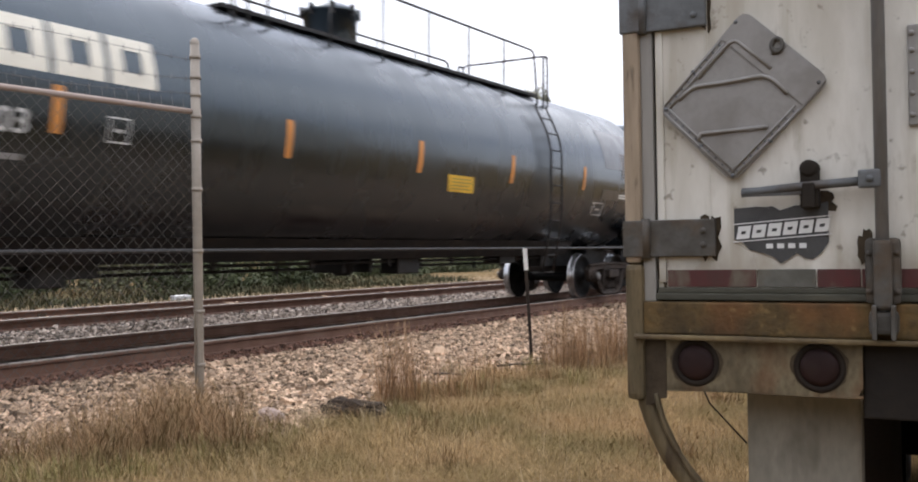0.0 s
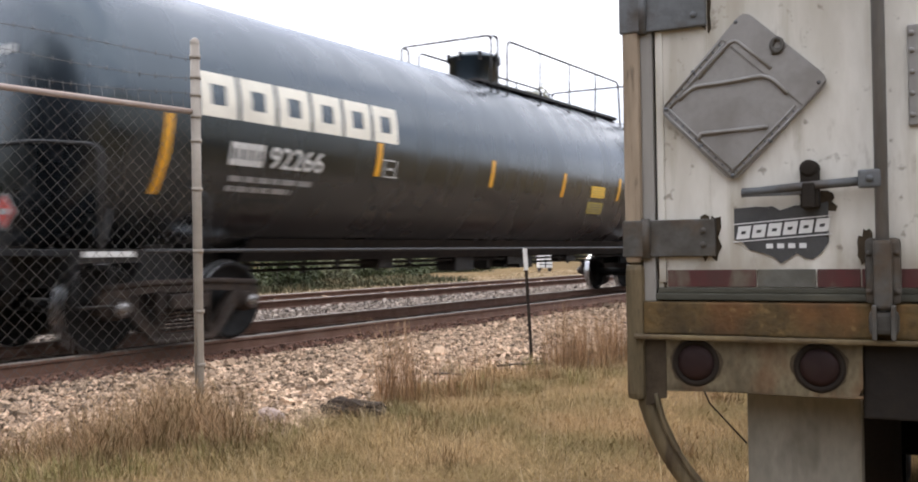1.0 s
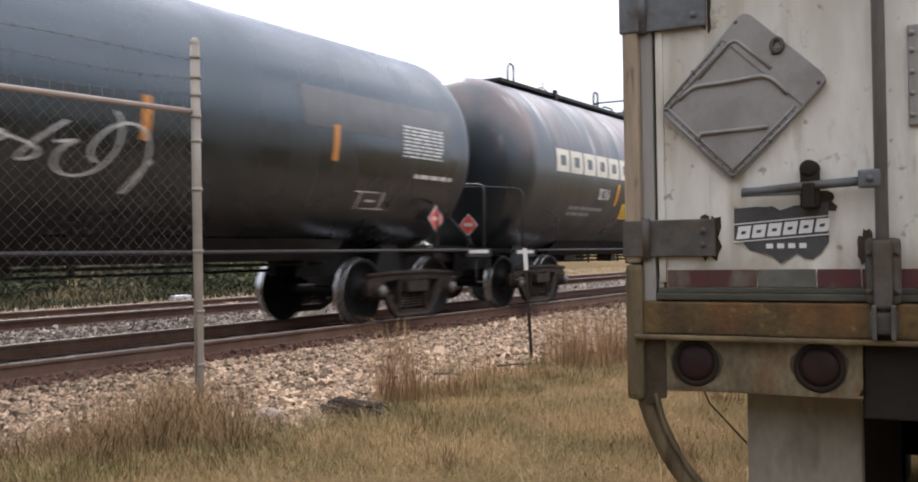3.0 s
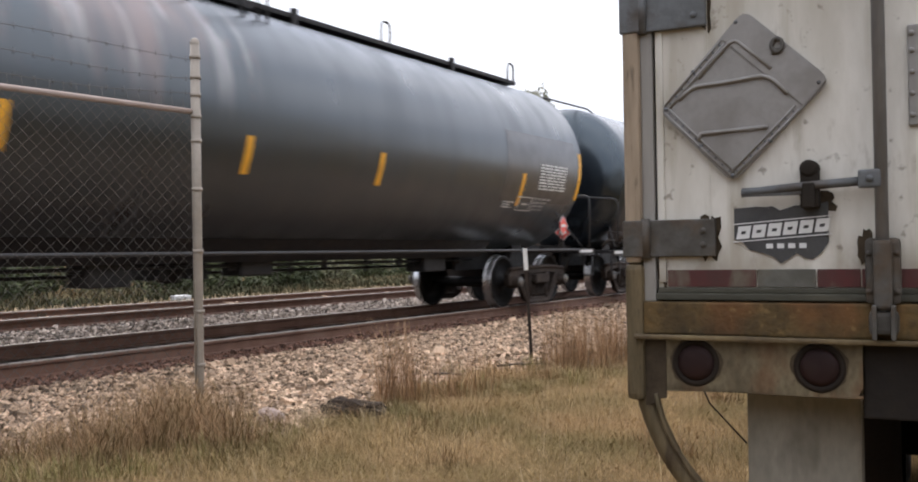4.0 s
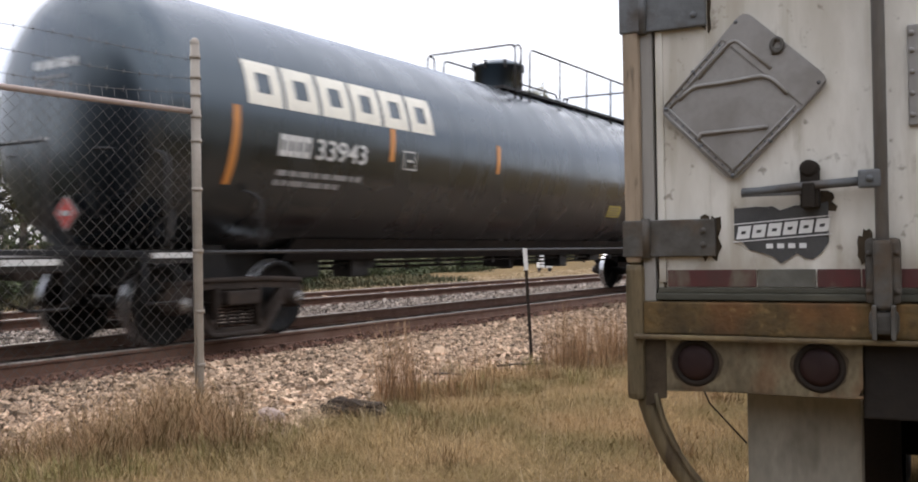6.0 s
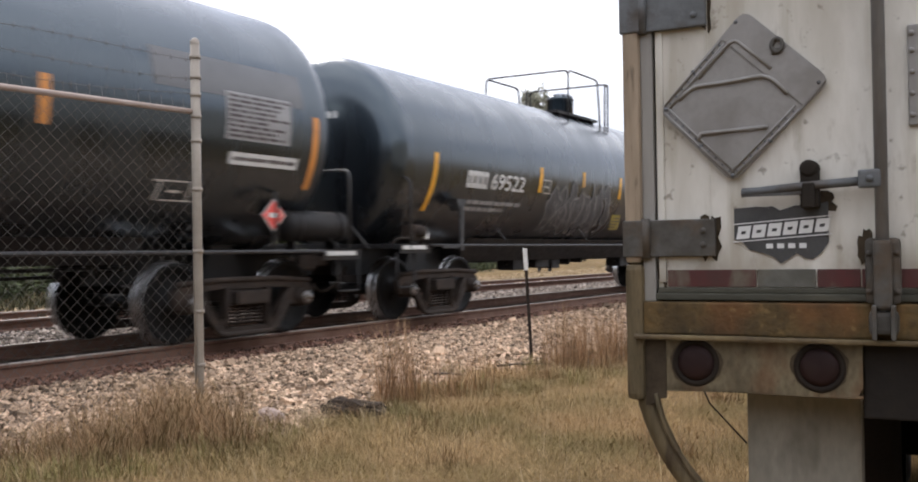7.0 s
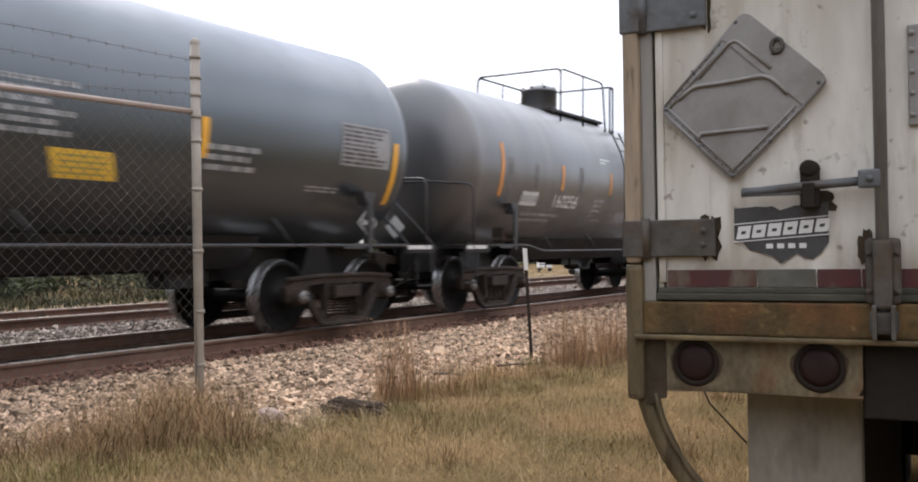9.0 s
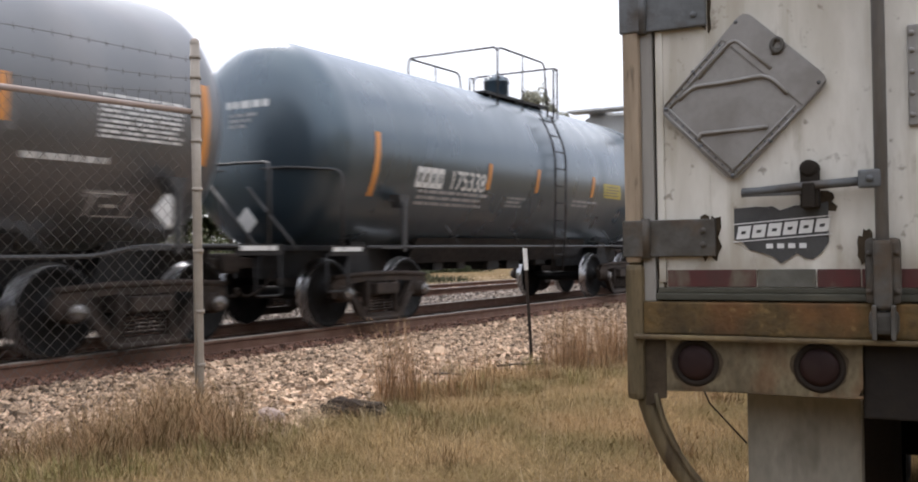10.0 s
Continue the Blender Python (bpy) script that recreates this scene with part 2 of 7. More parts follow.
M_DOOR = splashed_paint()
M_SILL = material("rust_stained_sill_paint", (0.125, 0.078, 0.027), 0.7, second=(0.024, 0.018, 0.010), scale=7, amount=1.0, fine=70, bump=0.25, stain=(0.15, 0.062, 0.020), stain_amount=0.8, stain_scale=6, streak=(0.8, 1, 0.8), spots=(0.20, 0.135, 0.055), gloss=0.25)
M_PANEL = material("stained_cream_lamp_panel", (0.165, 0.135, 0.082), 0.7, second=(0.042, 0.030, 0.017), scale=7, amount=1.0, fine=60, bump=0.2, stain=(0.125, 0.050, 0.019), stain_amount=0.85, stain_scale=6, streak=(1.2, 1, 0.7), spots=(0.03, 0.02, 0.012), gloss=0.25)
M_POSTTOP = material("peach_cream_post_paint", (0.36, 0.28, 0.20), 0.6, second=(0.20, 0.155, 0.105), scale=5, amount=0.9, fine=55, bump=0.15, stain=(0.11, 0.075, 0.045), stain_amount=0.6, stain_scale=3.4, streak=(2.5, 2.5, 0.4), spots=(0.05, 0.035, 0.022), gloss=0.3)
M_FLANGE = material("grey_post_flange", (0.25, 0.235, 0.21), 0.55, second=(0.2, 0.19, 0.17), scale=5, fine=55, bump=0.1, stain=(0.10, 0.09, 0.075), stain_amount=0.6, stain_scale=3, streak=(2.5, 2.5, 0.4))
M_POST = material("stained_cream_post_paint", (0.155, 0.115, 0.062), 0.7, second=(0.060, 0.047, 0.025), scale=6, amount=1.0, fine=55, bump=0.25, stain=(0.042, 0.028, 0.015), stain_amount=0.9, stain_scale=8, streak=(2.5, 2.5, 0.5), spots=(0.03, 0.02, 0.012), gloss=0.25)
M_STEELGREY = material("grey_hinge_steel", (0.125, 0.131, 0.136), 0.6, metal=0.2, second=(0.070, 0.073, 0.072), scale=9, amount=0.8, fine=60, stain=(0.055, 0.036, 0.022), stain_amount=0.7, stain_scale=11, gloss=0.35)
M_DIRTYSTEEL = material("dirty_brownish_steel", (0.088, 0.084, 0.075), 0.65, metal=0.15, second=(0.045, 0.039, 0.031), scale=12, amount=0.9, fine=60, bump=0.12, stain=(0.075, 0.048, 0.026), stain_amount=0.7, stain_scale=14, gloss=0.3)
M_ROD = material("worn_grey_rod_paint", (0.20, 0.20, 0.20), 0.5, metal=0.15, second=(0.12, 0.118, 0.112), scale=9, amount=0.8, fine=60, bump=0.05, stain=(0.09, 0.075, 0.058), stain_amount=0.5, stain_scale=6, streak=(2, 2, 0.4))
M_PLACARD = material("dull_grey_placard_metal", (0.25, 0.24, 0.225), 0.55, metal=0.2, second=(0.19, 0.18, 0.167), scale=6, amount=0.7, fine=70, bump=0.04, stain=(0.13, 0.115, 0.095), stain_amount=0.4, stain_scale=9, gloss=0.35)
M_TORN = material("torn_dark_decal", (0.028, 0.028, 0.029), 0.6, second=(0.07, 0.07, 0.066), scale=14, fine=80, bump=0.1)
M_REDTAPE = material("dirty_red_reflector_tape", (0.085, 0.016, 0.016), 0.55, second=(0.055, 0.026, 0.022), scale=9, amount=1.0, fine=80, bump=0.05, stain=(0.115, 0.098, 0.072), stain_amount=0.9, stain_scale=20, streak=(1, 1, 0.5), gloss=0.3)
M_WHITETAPE = material("dirty_white_reflector_tape", (0.125, 0.124, 0.108), 0.55, second=(0.065, 0.062, 0.050), scale=9, amount=1.0, fine=80, bump=0.05, stain=(0.10, 0.085, 0.06), stain_amount=0.8, stain_scale=20, gloss=0.3)
M_LENS = material("dark_red_lamp_lens", (0.024, 0.010, 0.009), 0.6, second=(0.009, 0.005, 0.0046), scale=12, fine=90, bump=0.05, stain=(0.022, 0.014, 0.011), stain_amount=0.5, stain_scale=14, gloss=0.2)
M_RUBBER = material("black_rubber", (0.014, 0.011, 0.009), 0.8, second=(0.032, 0.023, 0.016), scale=9, fine=80, gloss=0.12)
M_SEAL = material("dark_door_seal", (0.058, 0.057, 0.042), 0.65, second=(0.028, 0.026, 0.018), scale=8, amount=0.8, fine=60, stain=(0.12, 0.10, 0.065), stain_amount=0.5, stain_scale=6, streak=(0.5, 1, 2), gloss=0.3)
M_LIP = material("worn_sill_lip", (0.145, 0.104, 0.045), 0.6, second=(0.075, 0.050, 0.022), scale=12, amount=1.0, fine=60, stain=(0.04, 0.024, 0.012), stain_amount=0.7, stain_scale=9)
M_GRIME = material("black_grime", (0.030, 0.022, 0.014), 0.85, second=(0.062, 0.047, 0.030), scale=25, amount=0.9, fine=90, bump=0.15, gloss=0.15)
M_SMUT = material("dark_road_dirt", (0.072, 0.055, 0.034), 0.85, second=(0.036, 0.026, 0.016), scale=18, amount=1.0, fine=80, bump=0.1, gloss=0.15)
M_MUDFLAP = material("grey_smudged_plastic", (0.275, 0.252, 0.205), 0.65, second=(0.15, 0.135, 0.105), scale=3, amount=0.8, fine=30, bump=0.08, stain=(0.085, 0.074, 0.052), stain_amount=0.75, stain_scale=4, streak=(2, 2, 0.8), gloss=0.3)
M_UNDER = material("dark_underframe", (0.017, 0.0145, 0.0125), 0.9, second=(0.032, 0.026, 0.020), scale=5, fine=40, gloss=0.12)
M_RUSTSTONE = material("rust_stained_stone", (0.185, 0.098, 0.066), 0.95, second=(0.10, 0.056, 0.040), scale=3, fine=60, bump=0.5, island=0.6)
M_STONE = material("ballast_stone", (0.53, 0.385, 0.268), 0.95, second=(0.18, 0.118, 0.078), scale=3, fine=60, bump=0.5, island=0.8, gloss=0.2)
M_ROCK = material("pale_pinkish_rock", (0.42, 0.33, 0.29), 0.9, second=(0.28, 0.21, 0.18), scale=9, fine=50, bump=0.5, gloss=0.2)
M_GREYSTONE = material("fouled_grey_stone", (0.36, 0.30, 0.25), 0.95, second=(0.17, 0.14, 0.115), scale=3, fine=60, bump=0.5, island=0.7, gloss=0.2)
M_BED = material("ballast_bed", (0.085, 0.060, 0.044), 0.95, second=(0.04, 0.028, 0.02), scale=24, amount=0.9, fine=55, bump=1.0, depth=0.04, gloss=0.1)
M_SOIL = material("dry_grass_soil", (0.19, 0.122, 0.055), 0.95, second=(0.11, 0.078, 0.034), scale=1.2, amount=0.8, fine=30, bump=0.8, depth=0.03, stain=(0.12, 0.10, 0.04), stain_amount=0.5, stain_scale=0.5, gloss=0.1)
M_GRASS = material("dry_grass_blades", (0.39, 0.262, 0.130), 0.9, second=(0.140, 0.118, 0.047), scale=1.0, amount=1.0, fine=7, bump=0, island=0.5, stain=(0.43, 0.275, 0.14), stain_amount=0.7, stain_scale=0.9, gloss=0.15)
M_SEDGE = material("reddish_broom_sedge", (0.43, 0.265, 0.145), 0.85, second=(0.24, 0.145, 0.078), scale=3, amount=0.7, fine=9, bump=0, island=0.6, stain=(0.20, 0.16, 0.07), stain_amount=0.5, stain_scale=5, gloss=0.15)
M_STRAW = material("brown_straw_grass", (0.31, 0.19, 0.098), 0.85, second=(0.13, 0.088, 0.045), scale=3, amount=0.8, fine=9, bump=0, island=0.6, stain=(0.13, 0.115, 0.045), stain_amount=0.6, stain_scale=4, gloss=0.15)
M_GREENGRASS = material("green_grass_blades", (0.15, 0.155, 0.05), 0.85, second=(0.26, 0.19, 0.08), scale=3, amount=0.8, fine=9, bump=0, island=0.5, gloss=0.15)
M_SANDY = material("pale_sandy_grass", (0.46, 0.345, 0.21), 0.9, second=(0.33, 0.25, 0.14), scale=0.4, amount=0.8, fine=3, bump=0, island=0.3)
M_VERGE = material("mixed_verge_grass", (0.080, 0.074, 0.040), 0.9, second=(0.030, 0.036, 0.018), scale=0.35, amount=1.0, fine=3, bump=0, island=0.45, stain=(0.26, 0.185, 0.10), stain_amount=0.6, stain_scale=0.5, gloss=0.1)
M_LEAF = material("bush_leaves", (0.068, 0.078, 0.034), 0.7, second=(0.038, 0.048, 0.022), scale=1.5, amount=0.8, fine=9, bump=0, island=0.5, gloss=0.2)
M_PALELEAF = material("pale_olive_leaves", (0.155, 0.15, 0.088), 0.7, second=(0.09, 0.096, 0.052), scale=1.5, amount=0.8, fine=9, bump=0, island=0.5, gloss=0.2)
# far tree's leaves: distance haze is mixed into this pale colour
M_HAZELEAF = material("haze_paled_leaves", (0.33, 0.33, 0.26), 0.7, second=(0.24, 0.24, 0.18), scale=1.5, amount=0.8, fine=9, bump=0, island=0.4, gloss=0.2)
M_BARK = material("grey_bark", (0.11, 0.09, 0.07), 0.9, second=(0.06, 0.05, 0.04), scale=5, fine=30, bump=0.6)
M_CHAR = material("charred_wood", (0.045, 0.033, 0.025), 0.9, second=(0.17, 0.13, 0.10), scale=9, fine=50, bump=0.8, depth=0.02, streak=(1, 6, 6), gloss=0.15)
M_SHED = material("white_cabinet_paint", (0.75, 0.75, 0.74), 0.5, second=(0.62, 0.62, 0.6), scale=3, fine=30, bump=0.03)
M_HOPPER = material("light_grey_hopper_paint", (0.42, 0.42, 0.41), 0.5, second=(0.33, 0.32, 0.3), scale=1.5, fine=20, bump=0.05, stain=(0.2, 0.17, 0.14), stain_amount=0.4, streak=(1, 1, 0.3))

M_UNSEENWALL = material("unseen_wall_grey", (0.13, 0.12, 0.11), 0.85, second=(0.09, 0.08, 0.07), scale=0.6, fine=8, bump=0.2)


# ---- mesh helpers ----
def box(bm, x0, x1, y0, y1, z0, z1, bevel=0.0):
    r = bmesh.ops.create_cube(bm, size=1, matrix=Matrix.LocRotScale(((x0 + x1) / 2, (y0 + y1) / 2, (z0 + z1) / 2), None, (x1 - x0, y1 - y0, z1 - z0)))
    if bevel:
        es = list({e for v in r["verts"] for e in v.link_edges})
        bmesh.ops.bevel(bm, geom=es, offset=bevel, segments=2, affect="EDGES", profile=0.6)


def tube(bm, pts, r, seg=8, closed=False, r_end=None):
    """A round bar swept along points."""
    pts = [Vector(p) for p in pts]
    rings = []
    count = len(pts)
    side = None
    for i, p in enumerate(pts):
        a = pts[max(i - 1, 0)] if not closed else pts[i - 1]
        b = pts[min(i + 1, count - 1)] if not closed else pts[(i + 1) % count]
        d = (b - a).normalized()
        if side is None:
            side = d.orthogonal().normalized()
        side = (side - d * side.dot(d)).normalized()
        up = d.cross(side)
        rad = r if r_end is None else r + (r_end - r) * i / (count - 1)
        rings.append([bm.verts.new(p + (side * math.cos(k * math.tau / seg) + up * math.sin(k * math.tau / seg)) * rad) for k in range(seg)])
    pairs = list(zip(rings, rings[1:])) + ([(rings[-1], rings[0])] if closed else [])
    for a, b in pairs:
        for k in range(seg):
            bm.faces.new((a[k], a[(k + 1) % seg], b[(k + 1) % seg], b[k])).smooth = True
    if not closed:
        bm.faces.new(rings[0][::-1])
        bm.faces.new(rings[-1])


def rounded(pts, r=0.08, steps=4):
    """A polyline with its corners rounded."""
    pts = [Vector(p) for p in pts]
    out = [pts[0]]
    for a, b, c in zip(pts, pts[1:], pts[2:]):
        u, v = (a - b), (c - b)
        k = min(r, u.length * 0.45, v.length * 0.45)
        p, q = b + u.normalized() * k, b + v.normalized() * k
        for i in range(steps + 1):
            t = i / steps
            out.append(p * (1 - t) ** 2 + b * 2 * t * (1 - t) + q * t * t)
    return out + [pts[-1]]


def spun(bm, profile, axis="x", seg=48, at=(0, 0, 0), mats=None):
    """A surface of revolution from (along, radius) pairs; radius 0 closes to a point."""
    at = Vector(at)

    def place(u, r, k):
        c, s = math.cos(k * math.tau / seg) * r, math.sin(k * math.tau / seg) * r
        return at + Vector({"x": (u, c, s), "y": (c, u, -s), "z": (c, s, u)}[axis])

    rings = [[bm.verts.new(place(u, 0, 0))] if r < 1e-6 else [bm.verts.new(place(u, r, k)) for k in range(seg)] for u, r in profile]
    for i, (a, b) in enumerate(zip(rings, rings[1:])):
        for k in range(seg):
            q = (k + 1) % seg
            if len(a) == 1 and len(b) == 1:
                continue
            if len(a) == 1:
                fa = bm.faces.new((a[0], b[q], b[k]))
            elif len(b) == 1:
                fa = bm.faces.new((a[k], a[q], b[0]))
            else:
                fa = bm.faces.new((a[k], a[q], b[q], b[k]))
            fa.smooth = True
            if mats:
                fa.material_index = mats[i]


def prism(bm, outline, y0, y1, holes=()):
    """A plate with an outline in x and z, from y0 to y1; holes are outlines too."""
    rings = [list(outline)] + [list(h) for h in holes]
    flat = bmesh.new()
    edges = []
    for ring in rings:
        vs = [flat.verts.new((x, 0, z)) for x, z in ring]
        edges += [flat.edges.new((vs[i], vs[(i + 1) % len(vs)])) for i in range(len(vs))]
    bmesh.ops.triangle_fill(flat, edges=edges, use_beauty=True)
    flat.verts.index_update()
    front = [bm.verts.new((v.co.x, y0, v.co.z)) for v in flat.verts]
    back = [bm.verts.new((v.co.x, y1, v.co.z)) for v in flat.verts]
    for fc in flat.faces:
        ix = [v.index for v in fc.verts]
        bm.faces.new([front[i] for i in ix])
        bm.faces.new([back[i] for i in reversed(ix)])
    for e in flat.edges:
        if len(e.link_faces) == 1:
            i, j = (v.index for v in e.verts)
            bm.faces.new((front[i], front[j], back[j], back[i]))
    flat.free()
    bmesh.ops.recalc_face_normals(bm, faces=bm.faces)


def mesh_of(name, bm, *materials):
    me = bpy.data.meshes.new(name)
    bm.to_mesh(me)
    bm.free()
    for m in materials:
        me.materials.append(m)
    return me


def part(name, bm, mat, parent, label="", at=None):
    """Links a bmesh as one mesh object under a thing or part."""
    ms = mat if isinstance(mat, (list, tuple)) else (mat,)
    ob = new(name, mesh_of(name, bm, *ms))
    ob.parent = parent
    if at is not None:
        ob.matrix_basis = at
    if label:
        tagged(ob, label)
    return ob


def again(ob, m, parent=None):
    """The same mesh once more, as a part of its own."""
    o = ob.copy()
    scene.collection.objects.link(o)
    o.parent = parent or ob.parent
    o.matrix_basis = m
    return o


def thing(name, m, label, category, group="", kind=""):
    ob = new(name)
    ob.matrix_basis = m
    return tagged(ob, label, category, group, kind)


def solid(name, bm, mats, m, label, category, group="", kind=""):
    ob = new(name, mesh_of(name, bm, *(mats if isinstance(mats, (list, tuple)) else (mats,))))
    ob.matrix_basis = m
    return tagged(ob, label, category, group, kind)


# ---- the line of the railway: x runs along it, y away from the camera ----
TURN = 57.376
LINE = pose(0, 0, 0, 0, 0, TURN)
NEAR_RAIL, GAUGE, RAIL_TOP = 8.213, 1.506, 0.138
MID = NEAR_RAIL + GAUGE / 2
MID_2 = MID + 4.75


def on_line(s, l, z, rz=0.0):
    return LINE @ pose(s, l, z, 0, 0, rz)


def bed_edge(s):
    """How near the crushed stone comes to the camera, along the line."""
    return np.interp(s, [2.2, 3.2, 4.2, 5.0, 7.5, 12.0], [5.4, 5.05, 4.5, 4.32, 4.65, 4.7]) + 0.10 * np.sin(s * 2.3) + 0.07 * np.sin(s * 5.1 + 1)


# ---- ground ----
def build_ground():
    bm = bmesh.new()
    # one sheet, finer near the camera, to the horizon
    xs = [-2500, -600, -150, -60, -30] + [i * 1.0 for i in range(-16, 29)] + [45, 80, 150, 600, 2500]
    ys = [-2500, -300, -60, -20] + [i * 1.0 for i in range(-4, 40)] + [60, 100, 200, 600, 2500]
    grid = []
    for y in ys:
        row = []
        for x in xs:
            p = LINE.inverted() @ Vector((x, y, 0))
            k = max(0.0, 1 - max(0.0, abs(p.y - 11.5) - 7.0) / 0.8)      # the railway's bed lies a little lower
            h = 0.05 * noise.noise(Vector((x * 0.35, y * 0.35, 0)))
            k = min(1.0, k)
            row.append(bm.verts.new((x, y, (1 - k) * h * (1 if abs(x) < 40 and -10 < y < 50 else 0) - 0.16 * k)))
        grid.append(row)
    for a, b in zip(grid, grid[1:]):
        for i in range(len(xs) - 1):
            bm.faces.new((a[i], a[i + 1], b[i + 1], b[i])).smooth = True
    solid("ground", bm, M_SOIL, Matrix(), "dry straw-coloured grassy ground reaching to the horizon", "ground", kind="structure")


BED_EDGE = 4.55


def build_bed():
    bm = bmesh.new()
    prof = [(BED_EDGE - 1.0, -0.15), (BED_EDGE - 0.3, -0.06), (BED_EDGE, -0.02), (6.4, -0.035), (7.5, -0.045), (MID, -0.05), (MID + 1.4, -0.05), (MID + 2.3, -0.075),
            (MID_2 - 1.4, -0.05), (MID_2, -0.05), (MID_2 + 1.5, -0.06), (MID_2 + 2.4, -0.1), (MID_2 + 3.2, -0.18)]
    rows = []
    ss = [-900, -200, -60, -20] + [i * 0.5 for i in range(-20, 80)] + [60, 90, 150, 400, 1500]
    for s in ss:
        rows.append([bm.verts.new((s, l + (float(bed_edge(s)) - BED_EDGE if i < 3 else 0), z + 0.012 * noise.noise(Vector((s * 2.0, l * 2.0, 0))))) for i, (l, z) in enumerate(prof)])
    for a, b in zip(rows, rows[1:]):
        for i in range(len(prof) - 1):
            bm.faces.new((a[i], b[i], b[i + 1], a[i + 1])).smooth = True
    bmesh.ops.recalc_face_normals(bm, faces=bm.faces)
    solid("ballast_bed", bm, M_BED, LINE, "pale crushed-stone ballast bed under the two tracks", "ballast", kind="structure")


def rail_mesh(name, s0, s1):
    half = [(0.07, 0.0), (0.07, 0.010), (0.012, 0.028), (0.009, 0.115), (0.034, 0.128), (0.036, 0.155), (0.028, 0.167), (0.0, 0.168)]
    outline = [(-y, z) for y, z in half] + [(y, z) for y, z in reversed(half[:-1])]
    bm = bmesh.new()
    ss = [s0, 0, 30, 60, s1]
    rings = [[bm.verts.new((s, y, z)) for y, z in outline] for s in ss]
    n = len(outline)
    for a, b in zip(rings, rings[1:]):
        for k in range(n):
            f = bm.faces.new((a[k], b[k], b[(k + 1) % n], a[(k + 1) % n]))
            f.material_index = 0 if 5 <= k <= 8 else 1
    bmesh.ops.recalc_face_normals(bm, faces=bm.faces)
    return mesh_of(name, bm, M_RAILTOP, M_RUST)


def build_track(mid, name, s0, s1, label):
    track = thing(name, LINE, label, "railway track", kind="structure")
    rail = new("rail", rail_mesh("rail", -600, 1500))
    rail.parent = track
    rail.matrix_basis = pose(0, mid - GAUGE / 2, RAIL_TOP - 0.168)
    again(rail, pose(0, mid + GAUGE / 2, RAIL_TOP - 0.168), track)
    bm = bmesh.new()
    box(bm, -0.115, 0.115, -1.3, 1.3, -0.17, 0.0, 0.012)
    tie = part("tie", bm, M_TIE, track)
    bm = bmesh.new()
    box(bm, -0.10, 0.10, -0.19, 0.19, 0.0, 0.014, 0.004)
    for dx, dy in ((-0.05, -0.10), (0.05, -0.10), (-0.05, 0.10), (0.05, 0.10)):
        box(bm, dx - 0.01, dx + 0.01, dy - 0.015, dy + 0.015, 0.012, 0.04, 0.003)
    plate = part("tie_plate", bm, M_RUST, track)
    rnd = random.Random(4)
    first = True
    k = 0
    s = s0
    while s < s1:
        m = pose(s, mid + rnd.uniform(-0.04, 0.04), RAIL_TOP - 0.172 + rnd.uniform(-0.008, 0.004), 0, 0, rnd.uniform(-1.2, 1.2))
        for side in (-1, 1):
            q = pose(s, mid + side * GAUGE / 2, RAIL_TOP - 0.178)
            if first:
                plate.matrix_basis = q
                first = False
            elif side == -1 and s < 30:
                again(plate, q)
        if k == 0:
            tie.matrix_basis = m
        else:
            again(tie, m)
        k += 1
        s += 0.51
    return track


def stones(name, m, count, s0, s1, l0, l1, size, z_of, seed, label, keep=None, mat=None):
    """Broken stones strewn over a strip."""
    rng = np.random.default_rng(seed)
    base = bmesh.new()
    bmesh.ops.create_cube(base, size=1.35)
    bmesh.ops.triangulate(base, faces=base.faces)
    bv = np.array([v.co[:] for v in base.verts])
    bf = np.array([[v.index for v in f.verts] for f in base.faces])
    base.free()
    s = rng.uniform(s0, s1, count)
    l = rng.uniform(l0, l1, count)
    if keep is not None:
        ok = keep(s, l, rng)
        s, l = s[ok], l[ok]
    n = len(s)
    r = size * rng.lognormal(0, 0.35, n)
    shape = bv[None] * (1 + rng.uniform(-0.5, 0.45, (n, len(bv), 3)))
    shape *= (r[:, None] * rng.uniform(0.5, 1.3, (n, 3)) * [1, 1, 0.75])[:, None, :]
    a, b = rng.uniform(0, math.tau, n), rng.uniform(-0.9, 0.9, n)
    ca, sa, cb, sb = np.cos(a)[:, None], np.sin(a)[:, None], np.cos(b)[:, None], np.sin(b)[:, None]
    x, y, z = shape[..., 0], shape[..., 1], shape[..., 2]
    y, z = y * cb - z * sb, y * sb + z * cb
    x, y = x * ca - y * sa, x * sa + y * ca
    v = np.stack((x + s[:, None], y + l[:, None], z + (z_of(l) + r * rng.uniform(-0.1, 0.55, n))[:, None]), -1).reshape(-1, 3)
    fc = (bf[None] + (np.arange(n) * len(bv))[:, None, None]).reshape(-1, 3)
    me = bpy.data.meshes.new(name)
    me.vertices.add(len(v))
    me.vertices.foreach_set("co", v.ravel())
    me.loops.add(len(fc) * 3)
    me.loops.foreach_set("vertex_index", fc.ravel())
    me.polygons.add(len(fc))
    me.polygons.foreach_set("loop_start", np.arange(len(fc)) * 3)
    me.update(calc_edges=True)
    me.shade_flat()
    me.materials.append(mat or M_STONE)
    ob = new(name, me)
    ob.matrix_basis = m
    return tagged(ob, label, "ballast stones", kind="stuff")


